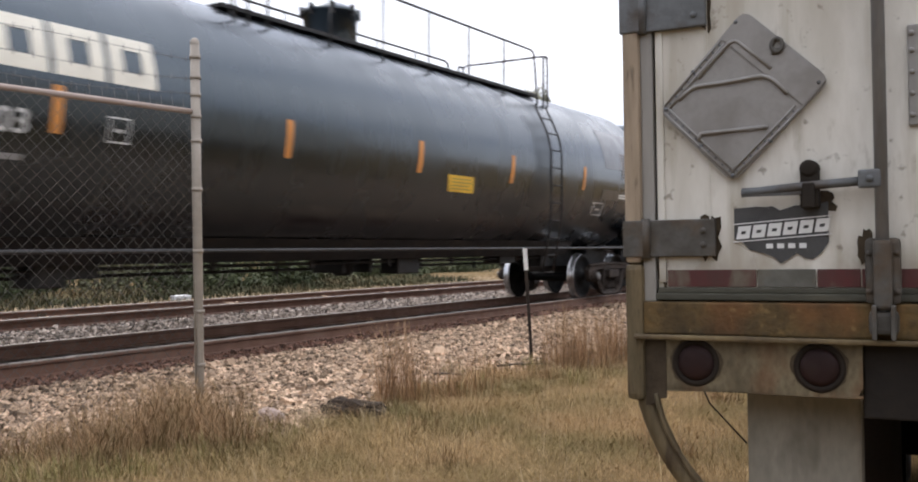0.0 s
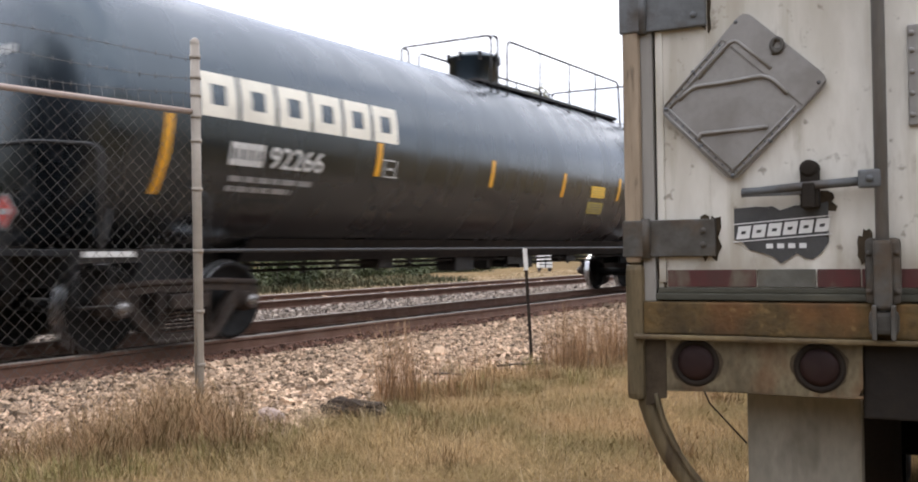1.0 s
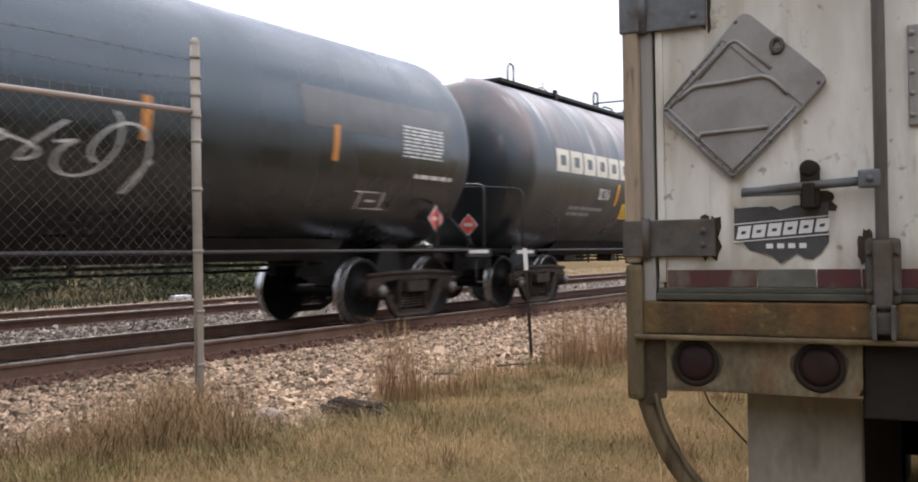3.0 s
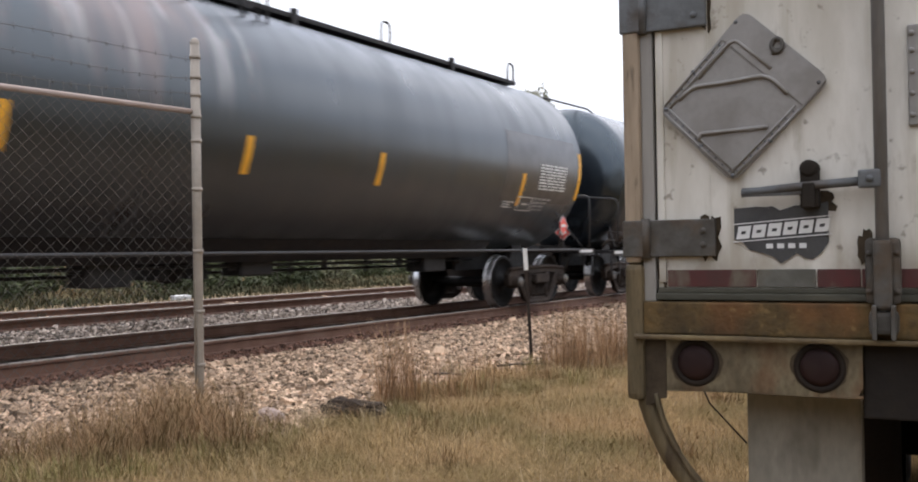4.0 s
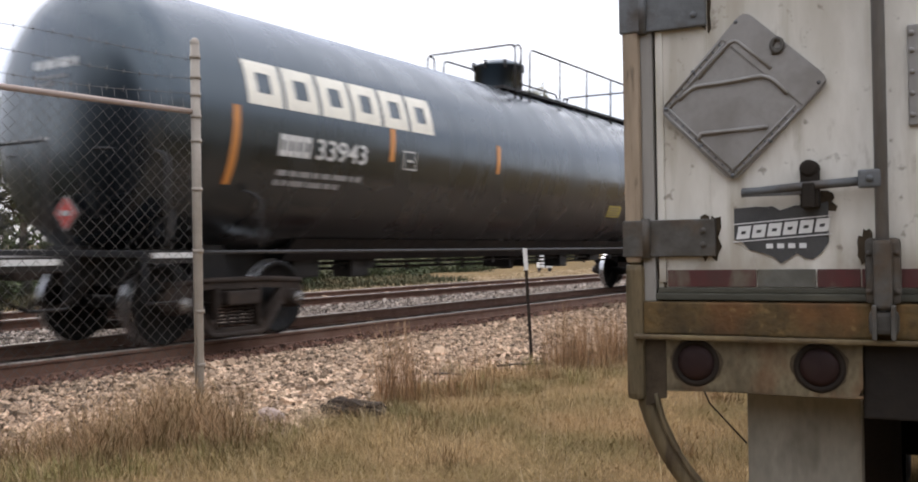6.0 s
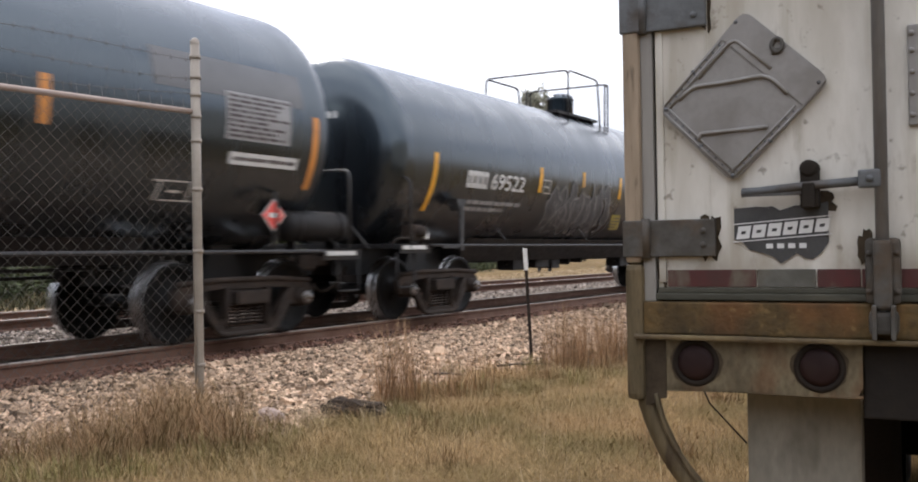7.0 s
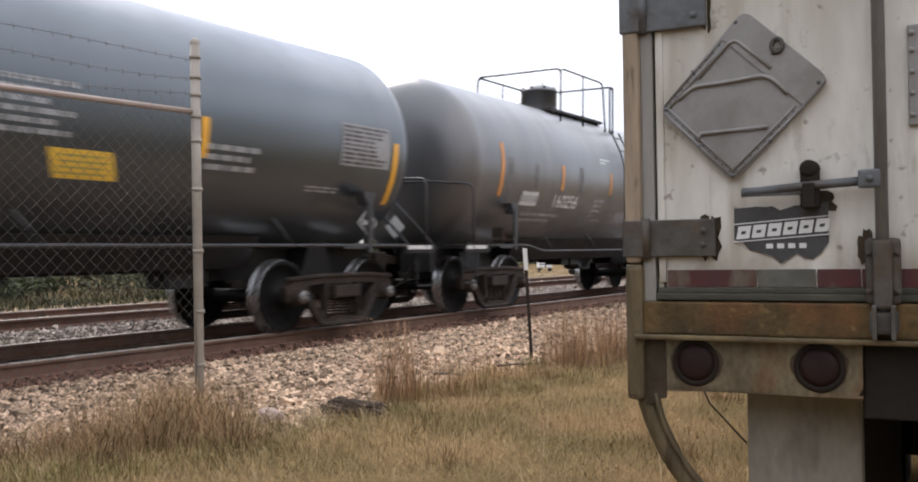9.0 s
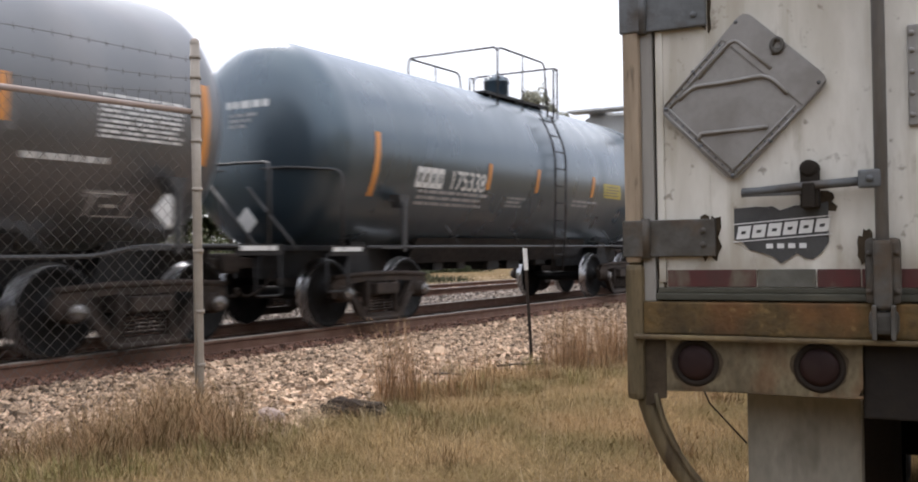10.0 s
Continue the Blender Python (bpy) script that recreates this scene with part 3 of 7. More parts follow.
def bed_z(l):
    return np.interp(l, [3.5, 4.25, 4.55, 6.4, 7.5, MID, MID + 1.4, MID + 2.3, MID_2 - 1.4], [-0.15, -0.06, -0.02, -0.035, -0.045, -0.05, -0.05, -0.075, -0.05])


def blades(name, mat, m, roots, height, lean, width, seed, label, category, kind="", group="", vary=0.3, clump=0.0):
    """Thin bent grass blades, three faces each, from roots (x, y, z)."""
    rng = np.random.default_rng(seed)
    n = len(roots)
    h = height * np.minimum(rng.lognormal(0, vary, n), 1.55)
    x, y = roots[:, 0], roots[:, 1]
    h = h * (1 + clump * (np.sin(2.3 * x + 1.1 * y) * np.sin(1.9 * y - 0.7 * x) + 0.7 * np.sin(7.1 * x - 2.0 * y) * np.sin(6.3 * y + 3.1 * x)))
    d = rng.uniform(0, math.tau, n)
    k = lean * rng.uniform(0.1, 1.0, n) * h
    w = width * rng.uniform(0.6, 1.3, n)
    dx, dy = np.cos(d), np.sin(d)
    fx, fy = np.cos(d + 1.3), np.sin(d + 1.3)
    pts = []
    for t, ww in ((0.0, 1.0), (0.45, 0.85), (0.8, 0.5)):
        for sgn in (-1, 1):
            pts.append(np.stack((roots[:, 0] + dx * k * t * t + fx * w * ww * sgn, roots[:, 1] + dy * k * t * t + fy * w * ww * sgn, roots[:, 2] + h * t), -1))
    pts.append(np.stack((roots[:, 0] + dx * k, roots[:, 1] + dy * k, roots[:, 2] + h * (1 - 0.25 * lean)), -1))
    v = np.stack(pts, 1).reshape(-1, 3)
    o = np.arange(n)[:, None] * 7
    quads = np.concatenate((o + [0, 1, 3, 2], o + [2, 3, 5, 4]), 1).reshape(-1, 4)
    tris = o + [4, 5, 6]
    me = bpy.data.meshes.new(name)
    me.vertices.add(len(v))
    me.vertices.foreach_set("co", v.ravel())
    me.loops.add(quads.size + tris.size)
    me.loops.foreach_set("vertex_index", np.concatenate((quads.ravel(), tris.ravel())))
    me.polygons.add(len(quads) + len(tris))
    me.polygons.foreach_set("loop_start", np.concatenate((np.arange(len(quads)) * 4, quads.size + np.arange(len(tris)) * 3)))
    me.update(calc_edges=True)
    me.materials.append(mat)
    ob = new(name, me)
    ob.matrix_basis = m
    return tagged(ob, label, category, group, kind)


# ---- fence, stake, log ----
FENCE_END = Vector((-1.935, 6.9, 0.0))
FENCE_WAY = Vector((-0.622, -0.783, 0.0))


def build_fence():
    ang = math.degrees(math.atan2(FENCE_WAY.y, FENCE_WAY.x))
    fence = thing("chain_link_fence", Matrix.Translation(FENCE_END) @ pose(0, 0, 0, 0, 0, ang),
                  "galvanised chain-link fence with barbed wire along the top", "fence")
    # local x runs along the fence from its end post
    bm = bmesh.new()
    lean = 0.085
    tube(bm, [(0.0, 0, -0.4), (lean * 0.1, 0, 0.0), (lean * 0.6, 0.02, 1.5), (lean, 0.035, 2.74)], 0.0345, 14)
    spun(bm, [(2.735, 0.036), (2.76, 0.034), (2.778, 0.018), (2.784, 0)], "z", 14, (lean, 0.035, 0))
    for z in (0.35, 0.75, 1.2, 1.66, 2.02, 2.2, 2.36, 2.49, 2.64):
        x = lean * (z / 2.74)
        spun(bm, [(z - 0.014, 0.036), (z - 0.014, 0.041), (z + 0.014, 0.041), (z + 0.014, 0.036)], "z", 14, (x, 0.035 * z / 2.74, 0))
    part("end_post", bm, M_GALV, fence, "grey round end post, leaning a little")
    for k in (1, 2):
        bm = bmesh.new()
        tube(bm, [(3.05 * k, 0, -0.4), (3.05 * k, 0, 2.74)], 0.03, 12)
        part("line_post", bm, M_GALV, fence)
    bm = bmesh.new()
    tube(bm, [(0.06, 0.02, 2.235), (3.05, 0, 2.235), (7.0, 0, 2.235)], 0.021, 12)
    spun(bm, [(0.03, 0.0), (0.035, 0.026), (0.10, 0.026), (0.10, 0.021)], "x", 12, (0, 0.02, 2.235))
    part("top_rail", bm, M_TOPRAIL, fence, "stained round top rail")
    for z in (2.36, 2.49, 2.64):
        bm = bmesh.new()
        pts = [(0.05 + 3.0 * t, 0.02, z + 0.02 * math.sin(7 * t + z * 9) - 0.03 * math.sin(math.pi * t)) for t in [i / 20 for i in range(41)]]
        tube(bm, pts, 0.0022, 5)
        for i in range(40):
            x = 0.15 + i * 0.127
            zz = z + 0.02 * math.sin(7 * (x - 0.05) / 3 + z * 9) - 0.03 * math.sin(math.pi * (x - 0.05) / 3)
            tube(bm, [(x - 0.012, 0.02, zz + 0.02), (x + 0.012, 0.02, zz - 0.02)], 0.0014, 4)
            tube(bm, [(x + 0.012, 0.03, zz + 0.02), (x - 0.012, 0.01, zz - 0.02)], 0.0014, 4)
        part("barbed_strand", bm, M_WIRE, fence)
    # the woven mesh: zigzag wires, each hooked into the next
    bm = bmesh.new()
    pitch, top, low = 0.046, 2.25, 0.04
    n = int((top - low) / pitch)
    for c in range(int(6.5 / pitch)):
        x0 = 0.075 + c * pitch
        pts = [(x0 + 0.012, 0.022, top + 0.075)]
        for i in range(n + 1):
            out = (i + c) % 2
            pts.append((x0 + (pitch * 1.03 if out else -pitch * 0.03), 0.022 + (0.003 if out else -0.003), top - i * pitch))
        tube(bm, pts if c % 2 == 0 else pts[1:], 0.0017, 4)
    part("wire_mesh", bm, M_WIRE, fence, "woven diamond wire mesh")
    bm = bmesh.new()
    tube(bm, [(0.055, 0.022, 0.05), (0.055 + 0.03, 0.022, 2.2)], 0.005, 6)
    part("tension_bar", bm, M_GALV, fence)


def build_stake():
    stake = thing("marker_stake", pose(0.80, 10.12, 0, -1.0, -3.6, 25), "thin dark steel stake with a white-painted top", "stake")
    bm = bmesh.new()
    box(bm, -0.019, 0.019, -0.003, 0.003, -0.3, 1.0, 0.0015)
    box(bm, -0.003, 0.003, 0.003, 0.028, -0.3, 1.0, 0.0015)
    for i in range(16):
        box(bm, -0.006, 0.006, -0.009, -0.0025, 0.1 + i * 0.055, 0.115 + i * 0.055)
    part("shaft", bm, M_TRUCK, stake)
    bm = bmesh.new()
    box(bm, -0.024, 0.024, -0.010, 0.006, 0.97, 1.21, 0.002)
    box(bm, -0.004, 0.004, 0.006, 0.031, 0.97, 1.21, 0.0015)
    part("painted_top", bm, M_SHED, stake, "white-painted stake top")


def build_log():
    rnd = random.Random(11)
    bm = bmesh.new()
    # a split, charred piece of timber with torn ends, half sunk in straw
    box(bm, -0.21, 0.17, -0.055, 0.075, -0.02, 0.085)
    box(bm, -0.235, 0.06, -0.10, -0.045, -0.02, 0.05)
    box(bm, 0.12, 0.22, -0.06, 0.03, -0.02, 0.045)
    bmesh.ops.subdivide_edges(bm, edges=bm.edges, cuts=4, use_grid_fill=True)
    for v in bm.verts:
        q = v.co * 11
        v.co += Vector((noise.noise(q), noise.noise(q + Vector((7, 3, 1))), noise.noise(q + Vector((2, 9, 5))))) * 0.030 + Vector((rnd.uniform(-1, 1), rnd.uniform(-1, 1), rnd.uniform(-1, 1))) * 0.007
    solid("burnt_log", bm, M_CHAR, pose(-0.74, 6.70, 0.02, 0, 4, -28), "short split charred log lying in the dry grass", "log")
    bm = bmesh.new()
    bmesh.ops.create_icosphere(bm, subdivisions=2, radius=0.10)
    for v in bm.verts:
        v.co = Vector((v.co.x * 1.1, v.co.y * 0.8, v.co.z * 0.75)) * (1 + rnd.uniform(-0.10, 0.10))
    solid("pale_rock", bm, M_ROCK, pose(-1.33, 6.50, 0.02, 8, 14, 30), "pale pinkish rock half hidden in dry grass", "rock")
    for i, (x, y, a, ln) in enumerate(((-1.38, 6.62, 10, 0.30), (0.62, 9.4, 20, 0.5), (-0.1, 8.7, -15, 0.3))):
        bm = bmesh.new()
        tube(bm, [(-ln / 2, 0, 0.02), (0, 0.02, 0.03), (ln / 2, 0, 0.02)], 0.014, 6, r_end=0.008)
        solid("dry_stick", bm, M_BARK, pose(x, y, 0.0, 0, 0, a), "thin dry brown stick lying on the stones", "stick", "sticks on the ballast")


def build_unseen_wall():
    """A plain unseen wall added behind the camera; it darkens tank sides and trailer."""
    bm = bmesh.new()
    box(bm, -45, 45, -16.3, -16.0, -0.3, 6.5)
    solid("wall_yard", bm, M_UNSEENWALL, pose(0, 0, 0, 0, 0, -18), "plain unseen wall added behind the camera to darken reflections", "wall", kind="structure")


# ---- the parked trailer: x along its rear face, y into it, z up ----
TRAILER = pose(0.458, 2.43, 0.0, 0, -1.0, -27)


MID_RIB = [(-0.152, -0.005, 0.003), (-0.117, -0.005, 0.034), (-0.033, -0.006, 0.037), (0.069, -0.006, 0.047), (0.113, -0.005, -0.004)]
LOW_RIB = [(-0.102, -0.005, -0.104), (-0.099, -0.005, -0.088), (0.066, -0.005, -0.082)]
TOP_RIB = [(-0.102, -0.005, 0.054), (-0.024, -0.006, 0.136), (-0.006, -0.006, 0.140), (0.077, -0.006, 0.061)]


def build_trailer():
    t = thing("box_trailer", TRAILER, "dirty white box trailer seen from its rear doors, rust-stained sill", "trailer")
    W, Hh, Ld = 2.58, 4.05, 14.0
    bm = bmesh.new()
    box(bm, 0.03, 0.06, 0.07, Ld, 1.10, Hh)
    box(bm, W - 0.06, W - 0.03, 0.07, Ld, 1.10, Hh)
    box(bm, 0.03, W - 0.03, Ld - 0.05, Ld, 1.10, Hh)
    part("side_wall", bm, M_TRAILER, t)
    bm = bmesh.new()
    box(bm, 0.02, W - 0.02, 0.07, Ld, Hh, Hh + 0.03)
    part("roof", bm, M_TRAILER, t)
    bm = bmesh.new()
    box(bm, 0.05, W - 0.05, 0.09, Ld, 1.0, 1.10)
    for i in range(24):
        box(bm, 0.1, W - 0.1, 0.5 + i * 0.55, 0.56 + i * 0.55, 0.90, 1.0)
    part("floor_frame", bm, M_UNDER, t)
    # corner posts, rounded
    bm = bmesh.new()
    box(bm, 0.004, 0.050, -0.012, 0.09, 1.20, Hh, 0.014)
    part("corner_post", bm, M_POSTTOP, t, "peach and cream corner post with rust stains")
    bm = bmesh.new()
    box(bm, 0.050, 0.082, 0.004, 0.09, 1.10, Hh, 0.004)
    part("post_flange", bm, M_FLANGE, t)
    # the same post carried down, its lower length coloured darker
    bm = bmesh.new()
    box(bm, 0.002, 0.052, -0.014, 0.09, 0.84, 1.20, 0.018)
    part("corner_casting", bm, M_POST, t, "dark brown rusty lower length of the corner post")
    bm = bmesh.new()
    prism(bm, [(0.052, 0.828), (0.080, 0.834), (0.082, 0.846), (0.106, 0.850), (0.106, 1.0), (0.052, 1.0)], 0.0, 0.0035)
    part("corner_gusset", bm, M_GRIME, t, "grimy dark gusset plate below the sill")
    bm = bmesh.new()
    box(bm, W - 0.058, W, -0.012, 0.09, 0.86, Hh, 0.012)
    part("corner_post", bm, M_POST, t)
    bm = bmesh.new()
    box(bm, 0.058, W - 0.058, 0.0, 0.09, Hh - 0.2, Hh, 0.008)
    part("header", bm, M_TRAILER, t)
    # rear doors
    for i, (x0, x1) in enumerate(((0.086, 1.285), (1.295, 2.49))):
        bm = bmesh.new()
        box(bm, x0, x1, 0.016, 0.062, 1.118, Hh - 0.21, 0.004)
        # shallow upright ribs and the raised hem along the bottom
        box(bm, x0 + 0.004, x0 + 0.022, 0.010, 0.018, 1.15, Hh - 0.22, 0.002)
        for k in range(2):
            box(bm, x0 + 0.135 + k * 0.55, x0 + 0.139 + k * 0.55, 0.0135, 0.018, 1.15, Hh - 0.22)
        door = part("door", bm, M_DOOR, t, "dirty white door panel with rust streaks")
        bm = bmesh.new()
        box(bm, x0 - 0.006, x1 + 0.002, 0.004, 0.03, 1.104, 1.122, 0.004)
        box(bm, x0 + 0.0, x1, 0.008, 0.02, 1.122, 1.136, 0.003)
        part("door_seal", bm, M_SEAL, door, "dark dirty bottom seal strip")
        if i == 0:
            # reflective tape, broken into red and white lengths
            x = 0.112
            for ln, mt in ((0.225, M_REDTAPE), (0.14, M_WHITETAPE), (0.10, M_REDTAPE), (0.16, M_REDTAPE), (0.14, M_WHITETAPE), (0.2, M_REDTAPE)):
                bm = bmesh.new()
                box(bm, x, x + ln - 0.003, 0.0125, 0.0165, 1.138, 1.182, 0.001)
                part("reflector_tape", bm, mt, door, "scuffed %s reflective tape" % ("red" if mt is M_REDTAPE else "white"))
                x += ln
    # hinges
    for z0, z1, x1 in ((1.806, 1.92, 0.224), (1.216, 1.312, 0.238), (2.5, 2.6, 0.23), (3.3, 3.4, 0.23)):
        bm = bmesh.new()
        box(bm, 0.064, x1, -0.004, 0.014, z0, z1, 0.004)
        spun(bm, [(z0 - 0.004, 0), (z0 - 0.004, 0.012), (z1 + 0.004, 0.012), (z1 + 0.004, 0)], "z", 12, (0.060, -0.006, 0))
        box(bm, 0.0, 0.062, -0.016, 0.0, z0, z1, 0.004)
        for k in range(2):
            spun(bm, [(-0.008, 0), (-0.008, 0.008), (-0.002, 0.009)], "y", 8, (x1 - 0.03, 0, z0 + 0.03 + k * (z1 - z0 - 0.06)))
        part("hinge", bm, M_DIRTYSTEEL if z0 < 1.3 else M_STEELGREY, t, "grey steel strap hinge with rusty edges")
    # placard holder: a square plate on its corner, turned a little
    c = Vector((0.305, 0.0, 1.617))
    pl = part("placard_holder", placard_mesh(), M_PLACARD, t, "flat grey metal diamond placard holder", at=Matrix.Translation(c) @ pose(0, 0, 0))
    for (xa, za), (xb, zb) in (((-0.190, -0.026), (-0.026, -0.200)), ((-0.014, -0.200), (0.140, -0.045)), ((-0.188, -0.008), (-0.045, 0.146))):
        bm = bmesh.new()
        for q in (0.0, 0.014):
            d = Vector((xb - xa, 0, zb - za)).normalized()
            inw = Vector((-d.z, 0, d.x)) if (xa + xb) * -d.z + (za + zb) * d.x < 0 else Vector((d.z, 0, -d.x))
            tube(bm, [Vector((xa, -0.003, za)) + inw * q, Vector(((xa + xb) / 2, -0.005, (za + zb) / 2)) + inw * q, Vector((xb, -0.003, zb)) + inw * q], 0.0030, 6)
        lip = part("retaining_lip", bm, M_PLACARD, pl)
        long = math.hypot(xb - xa, zb - za)
        for k in range(int(long / 0.022)):
            bm = bmesh.new()
            p = Vector((xa, 0, za)).lerp(Vector((xb, 0, zb)), (k + 0.5) / int(long / 0.022)) + inw * 0.007
            spun(bm, [(-0.0055, 0), (-0.005, 0.0026), (-0.001, 0.003)], "y", 6, (p.x, 0, p.z))
            part("rivet", bm, M_STEELGREY, lip)
    for x, z in ((-0.006, 0.186), (0.186, 0.016), (-0.021, -0.198), (-0.186, -0.018), (-0.115, 0.072), (-0.10, -0.12), (0.07, -0.118)):
        bm = bmesh.new()
        spun(bm, [(-0.008, 0), (-0.007, 0.005), (0.0, 0.006)], "y", 8, (x, 0, z))
        part("rivet", bm, M_STEELGREY, pl)
    bm = bmesh.new()
    ring = [(0.092 + 0.013 * math.cos(a), -0.010, 0.116 + 0.017 * math.sin(a)) for a in [k * math.tau / 16 for k in range(16)]]
    tube(bm, ring, 0.0055, 8, closed=True)
    box(bm, 0.078, 0.098, -0.012, -0.002, 0.094, 0.110, 0.003)
    part("latch_clip", bm, M_DIRTYSTEEL, pl, "small dark latch clip")
    # lock rod with its guides, handle and keeper
    bm = bmesh.new()
    tube(bm, [(0.624, -0.028, 1.06), (0.624, -0.028, Hh - 0.08)], 0.0148, 14)
    rod = part("lock_rod", bm, M_ROD, t, "grey upright door lock rod")
    bm = bmesh.new()
    box(bm, 0.586, 0.662, -0.03, 0.016, 1.10, 1.255, 0.012)
    box(bm, 0.604, 0.644, -0.052, -0.02, 1.09, 1.25, 0.008)
    for x in (0.594, 0.654):
        for z in (1.13, 1.22):
            spun(bm, [(-0.034, 0), (-0.034, 0.007), (-0.02, 0.008)], "y", 8, (x, 0, z))
    part("rod_guide", bm, M_DIRTYSTEEL, rod, "heavy bolted rod guide bracket")
    bm = bmesh.new()
    box(bm, 0.592, 0.656, -0.05, 0.01, 1.03, 1.085, 0.012)
    box(bm, 0.60, 0.61, -0.07, 0.0, 1.02, 1.10, 0.003)
    box(bm, 0.64, 0.65, -0.07, 0.0, 1.02, 1.10, 0.003)
    part("cam_keeper", bm, M_DIRTYSTEEL, rod, "dark rusty cam keeper")
    bm = bmesh.new()
    tube(bm, [(0.309, -0.022, 1.372), (0.46, -0.026, 1.383), (0.60, -0.028, 1.39)], 0.011, 10)
    box(bm, 0.31, 0.45, -0.030, -0.020, 1.362, 1.385, 0.003)
    box(bm, 0.575, 0.625, -0.045, -0.010, 1.372, 1.415, 0.006)
    spun(bm, [(-0.05, 0), (-0.05, 0.008), (-0.04, 0.009)], "y", 8, (0.60, 0, 1.393))
    part("rod_handle", bm, M_STEELGREY, rod, "flat grey locking handle")
    bm = bmesh.new()
    spun(bm, [(-0.03, 0), (-0.036, 0.012), (-0.03, 0.021), (0.016, 0.023)], "y", 14, (0.466, 0, 1.425))
    box(bm, 0.446, 0.488, -0.03, 0.016, 1.33, 1.425, 0.006)
    box(bm, 0.452, 0.480, -0.042, -0.028, 1.33, 1.39, 0.004)
    part("handle_catch", bm, M_UNDER, rod, "black handle catch")
    # far right edge of view: riveted upright strip on the door
    bm = bmesh.new()
    box(bm, 0.684, 0.73, 0.004, 0.018, 1.515, 1.75, 0.004)
    for z in (1.54, 1.59, 1.64, 1.69, 1.73):
        spun(bm, [(-0.003, 0), (-0.002, 0.006), (0.006, 0.007)], "y", 8, (0.693, 0, z))
    part("riveted_strip", bm, M_PLACARD, t)
    # torn maker's decal: a dark patch with a slanted plate of plain bars
    rnd = random.Random(5)
    bm = bmesh.new()
    top = [(0.283 + i * 0.0185, 1.334 + rnd.uniform(-0.006, 0.006) + (0.012 if i > 9 else 0)) for i in range(13)]
    low = [(0.505 - i * 0.0185, z + rnd.uniform(-0.006, 0.006)) for i, z in enumerate((1.25, 1.22, 1.205, 1.215, 1.225, 1.21, 1.192, 1.21, 1.225, 1.222, 1.235, 1.25, 1.262))]
    prism(bm, [(x, z) for x, z in top + low][::-1], 0.0115, 0.0155)
    decal = part("torn_decal", bm, M_TORN, t, "torn dark decal on the door")
    for i in range(6):
        bm = bmesh.new()
        x = 0.288 + i * 0.037
        z = 1.258 + i * 0.0028
        w = 0.031
        pts = [(x, z), (x + w, z + 0.002), (x + w + 0.006, z + 0.034), (x + 0.006, z + 0.032)]
        prism(bm, pts, 0.0085, 0.012, [[(x + 0.011, z + 0.012), (x + w - 0.008, z + 0.013), (x + w - 0.006, z + 0.021), (x + 0.013, z + 0.020)]])
        part("maker_block", bm, M_WHITE, decal, "plain pale block of a maker's mark")
    for z0, dz in ((1.250, 0.0025), (1.2945, 0.0025)):
        bm = bmesh.new()
        prism(bm, [(0.281, z0), (0.513, z0 + 0.016), (0.513, z0 + 0.016 + dz), (0.281, z0 + dz)], 0.0085, 0.012)
        part("maker_line", bm, M_WHITE, decal)
    for i in range(4):
        bm = bmesh.new()
        x = 0.36 + i * 0.026
        box(bm, x, x + 0.016, 0.0085, 0.012, 1.234, 1.246)
        part("maker_line", bm, M_WHITE, decal)
    # paint chipped away to dark grime round the fittings
    for x0, x1, z0, z1, seed in ((0.20, 0.247, 1.208, 1.322, 1), (0.205, 0.232, 1.80, 1.92, 2), (0.44, 0.52, 1.318, 1.372, 3), (0.086, 0.108, 1.138, 1.30, 4), (0.57, 0.60, 1.19, 1.27, 5)):
        q = random.Random(seed)
        ring = []
        n = 18
        for k in range(n):
            a = k * math.tau / n
            cx, cz = (x0 + x1) / 2, (z0 + z1) / 2
            m = q.uniform(0.72, 1.22) / max(abs(math.cos(a)), abs(math.sin(a)))
            ring.append((cx + (x1 - x0) / 2 * m * math.cos(a), cz + (z1 - z0) / 2 * m * math.sin(a)))
        bm = bmesh.new()
        prism(bm, ring, 0.0138, 0.0158)
        part("chipped_paint", bm, M_GRIME, t, "ragged patch of bare dark grime")
    # rear sill and lamp panel
    bm = bmesh.new()
    box(bm, 0.05, W - 0.05, -0.006, 0.08, 1.016, 1.100, 0.005)
    part("rear_sill", bm, M_SILL, t, "brown and yellowed rear sill eaten by rust")
    bm = bmesh.new()
    box(bm, 0.03, W - 0.03, -0.030, -0.007, 1.004, 1.016, 0.004)
    part("sill_lip", bm, M_LIP, t, "worn yellowish lip along the sill")
    bm = bmesh.new()
    holes = [[(cx + 0.052 * math.cos(k * math.tau / 24), 0.944 + 0.052 * math.sin(k * math.tau / 24)) for k in range(24)] for cx in (0.182, 0.479)]
    prism(bm, [(0.10, 0.868), (0.565, 0.880), (0.575, 0.90), (0.575, 1.004), (0.06, 1.004), (0.06, 0.84), (0.085, 0.835), (0.092, 0.868)], 0.004, 0.012, holes)
    box(bm, 0.10, 0.575, 0.004, 0.05, 0.872, 0.880, 0.002)
    smut = random.Random(8)
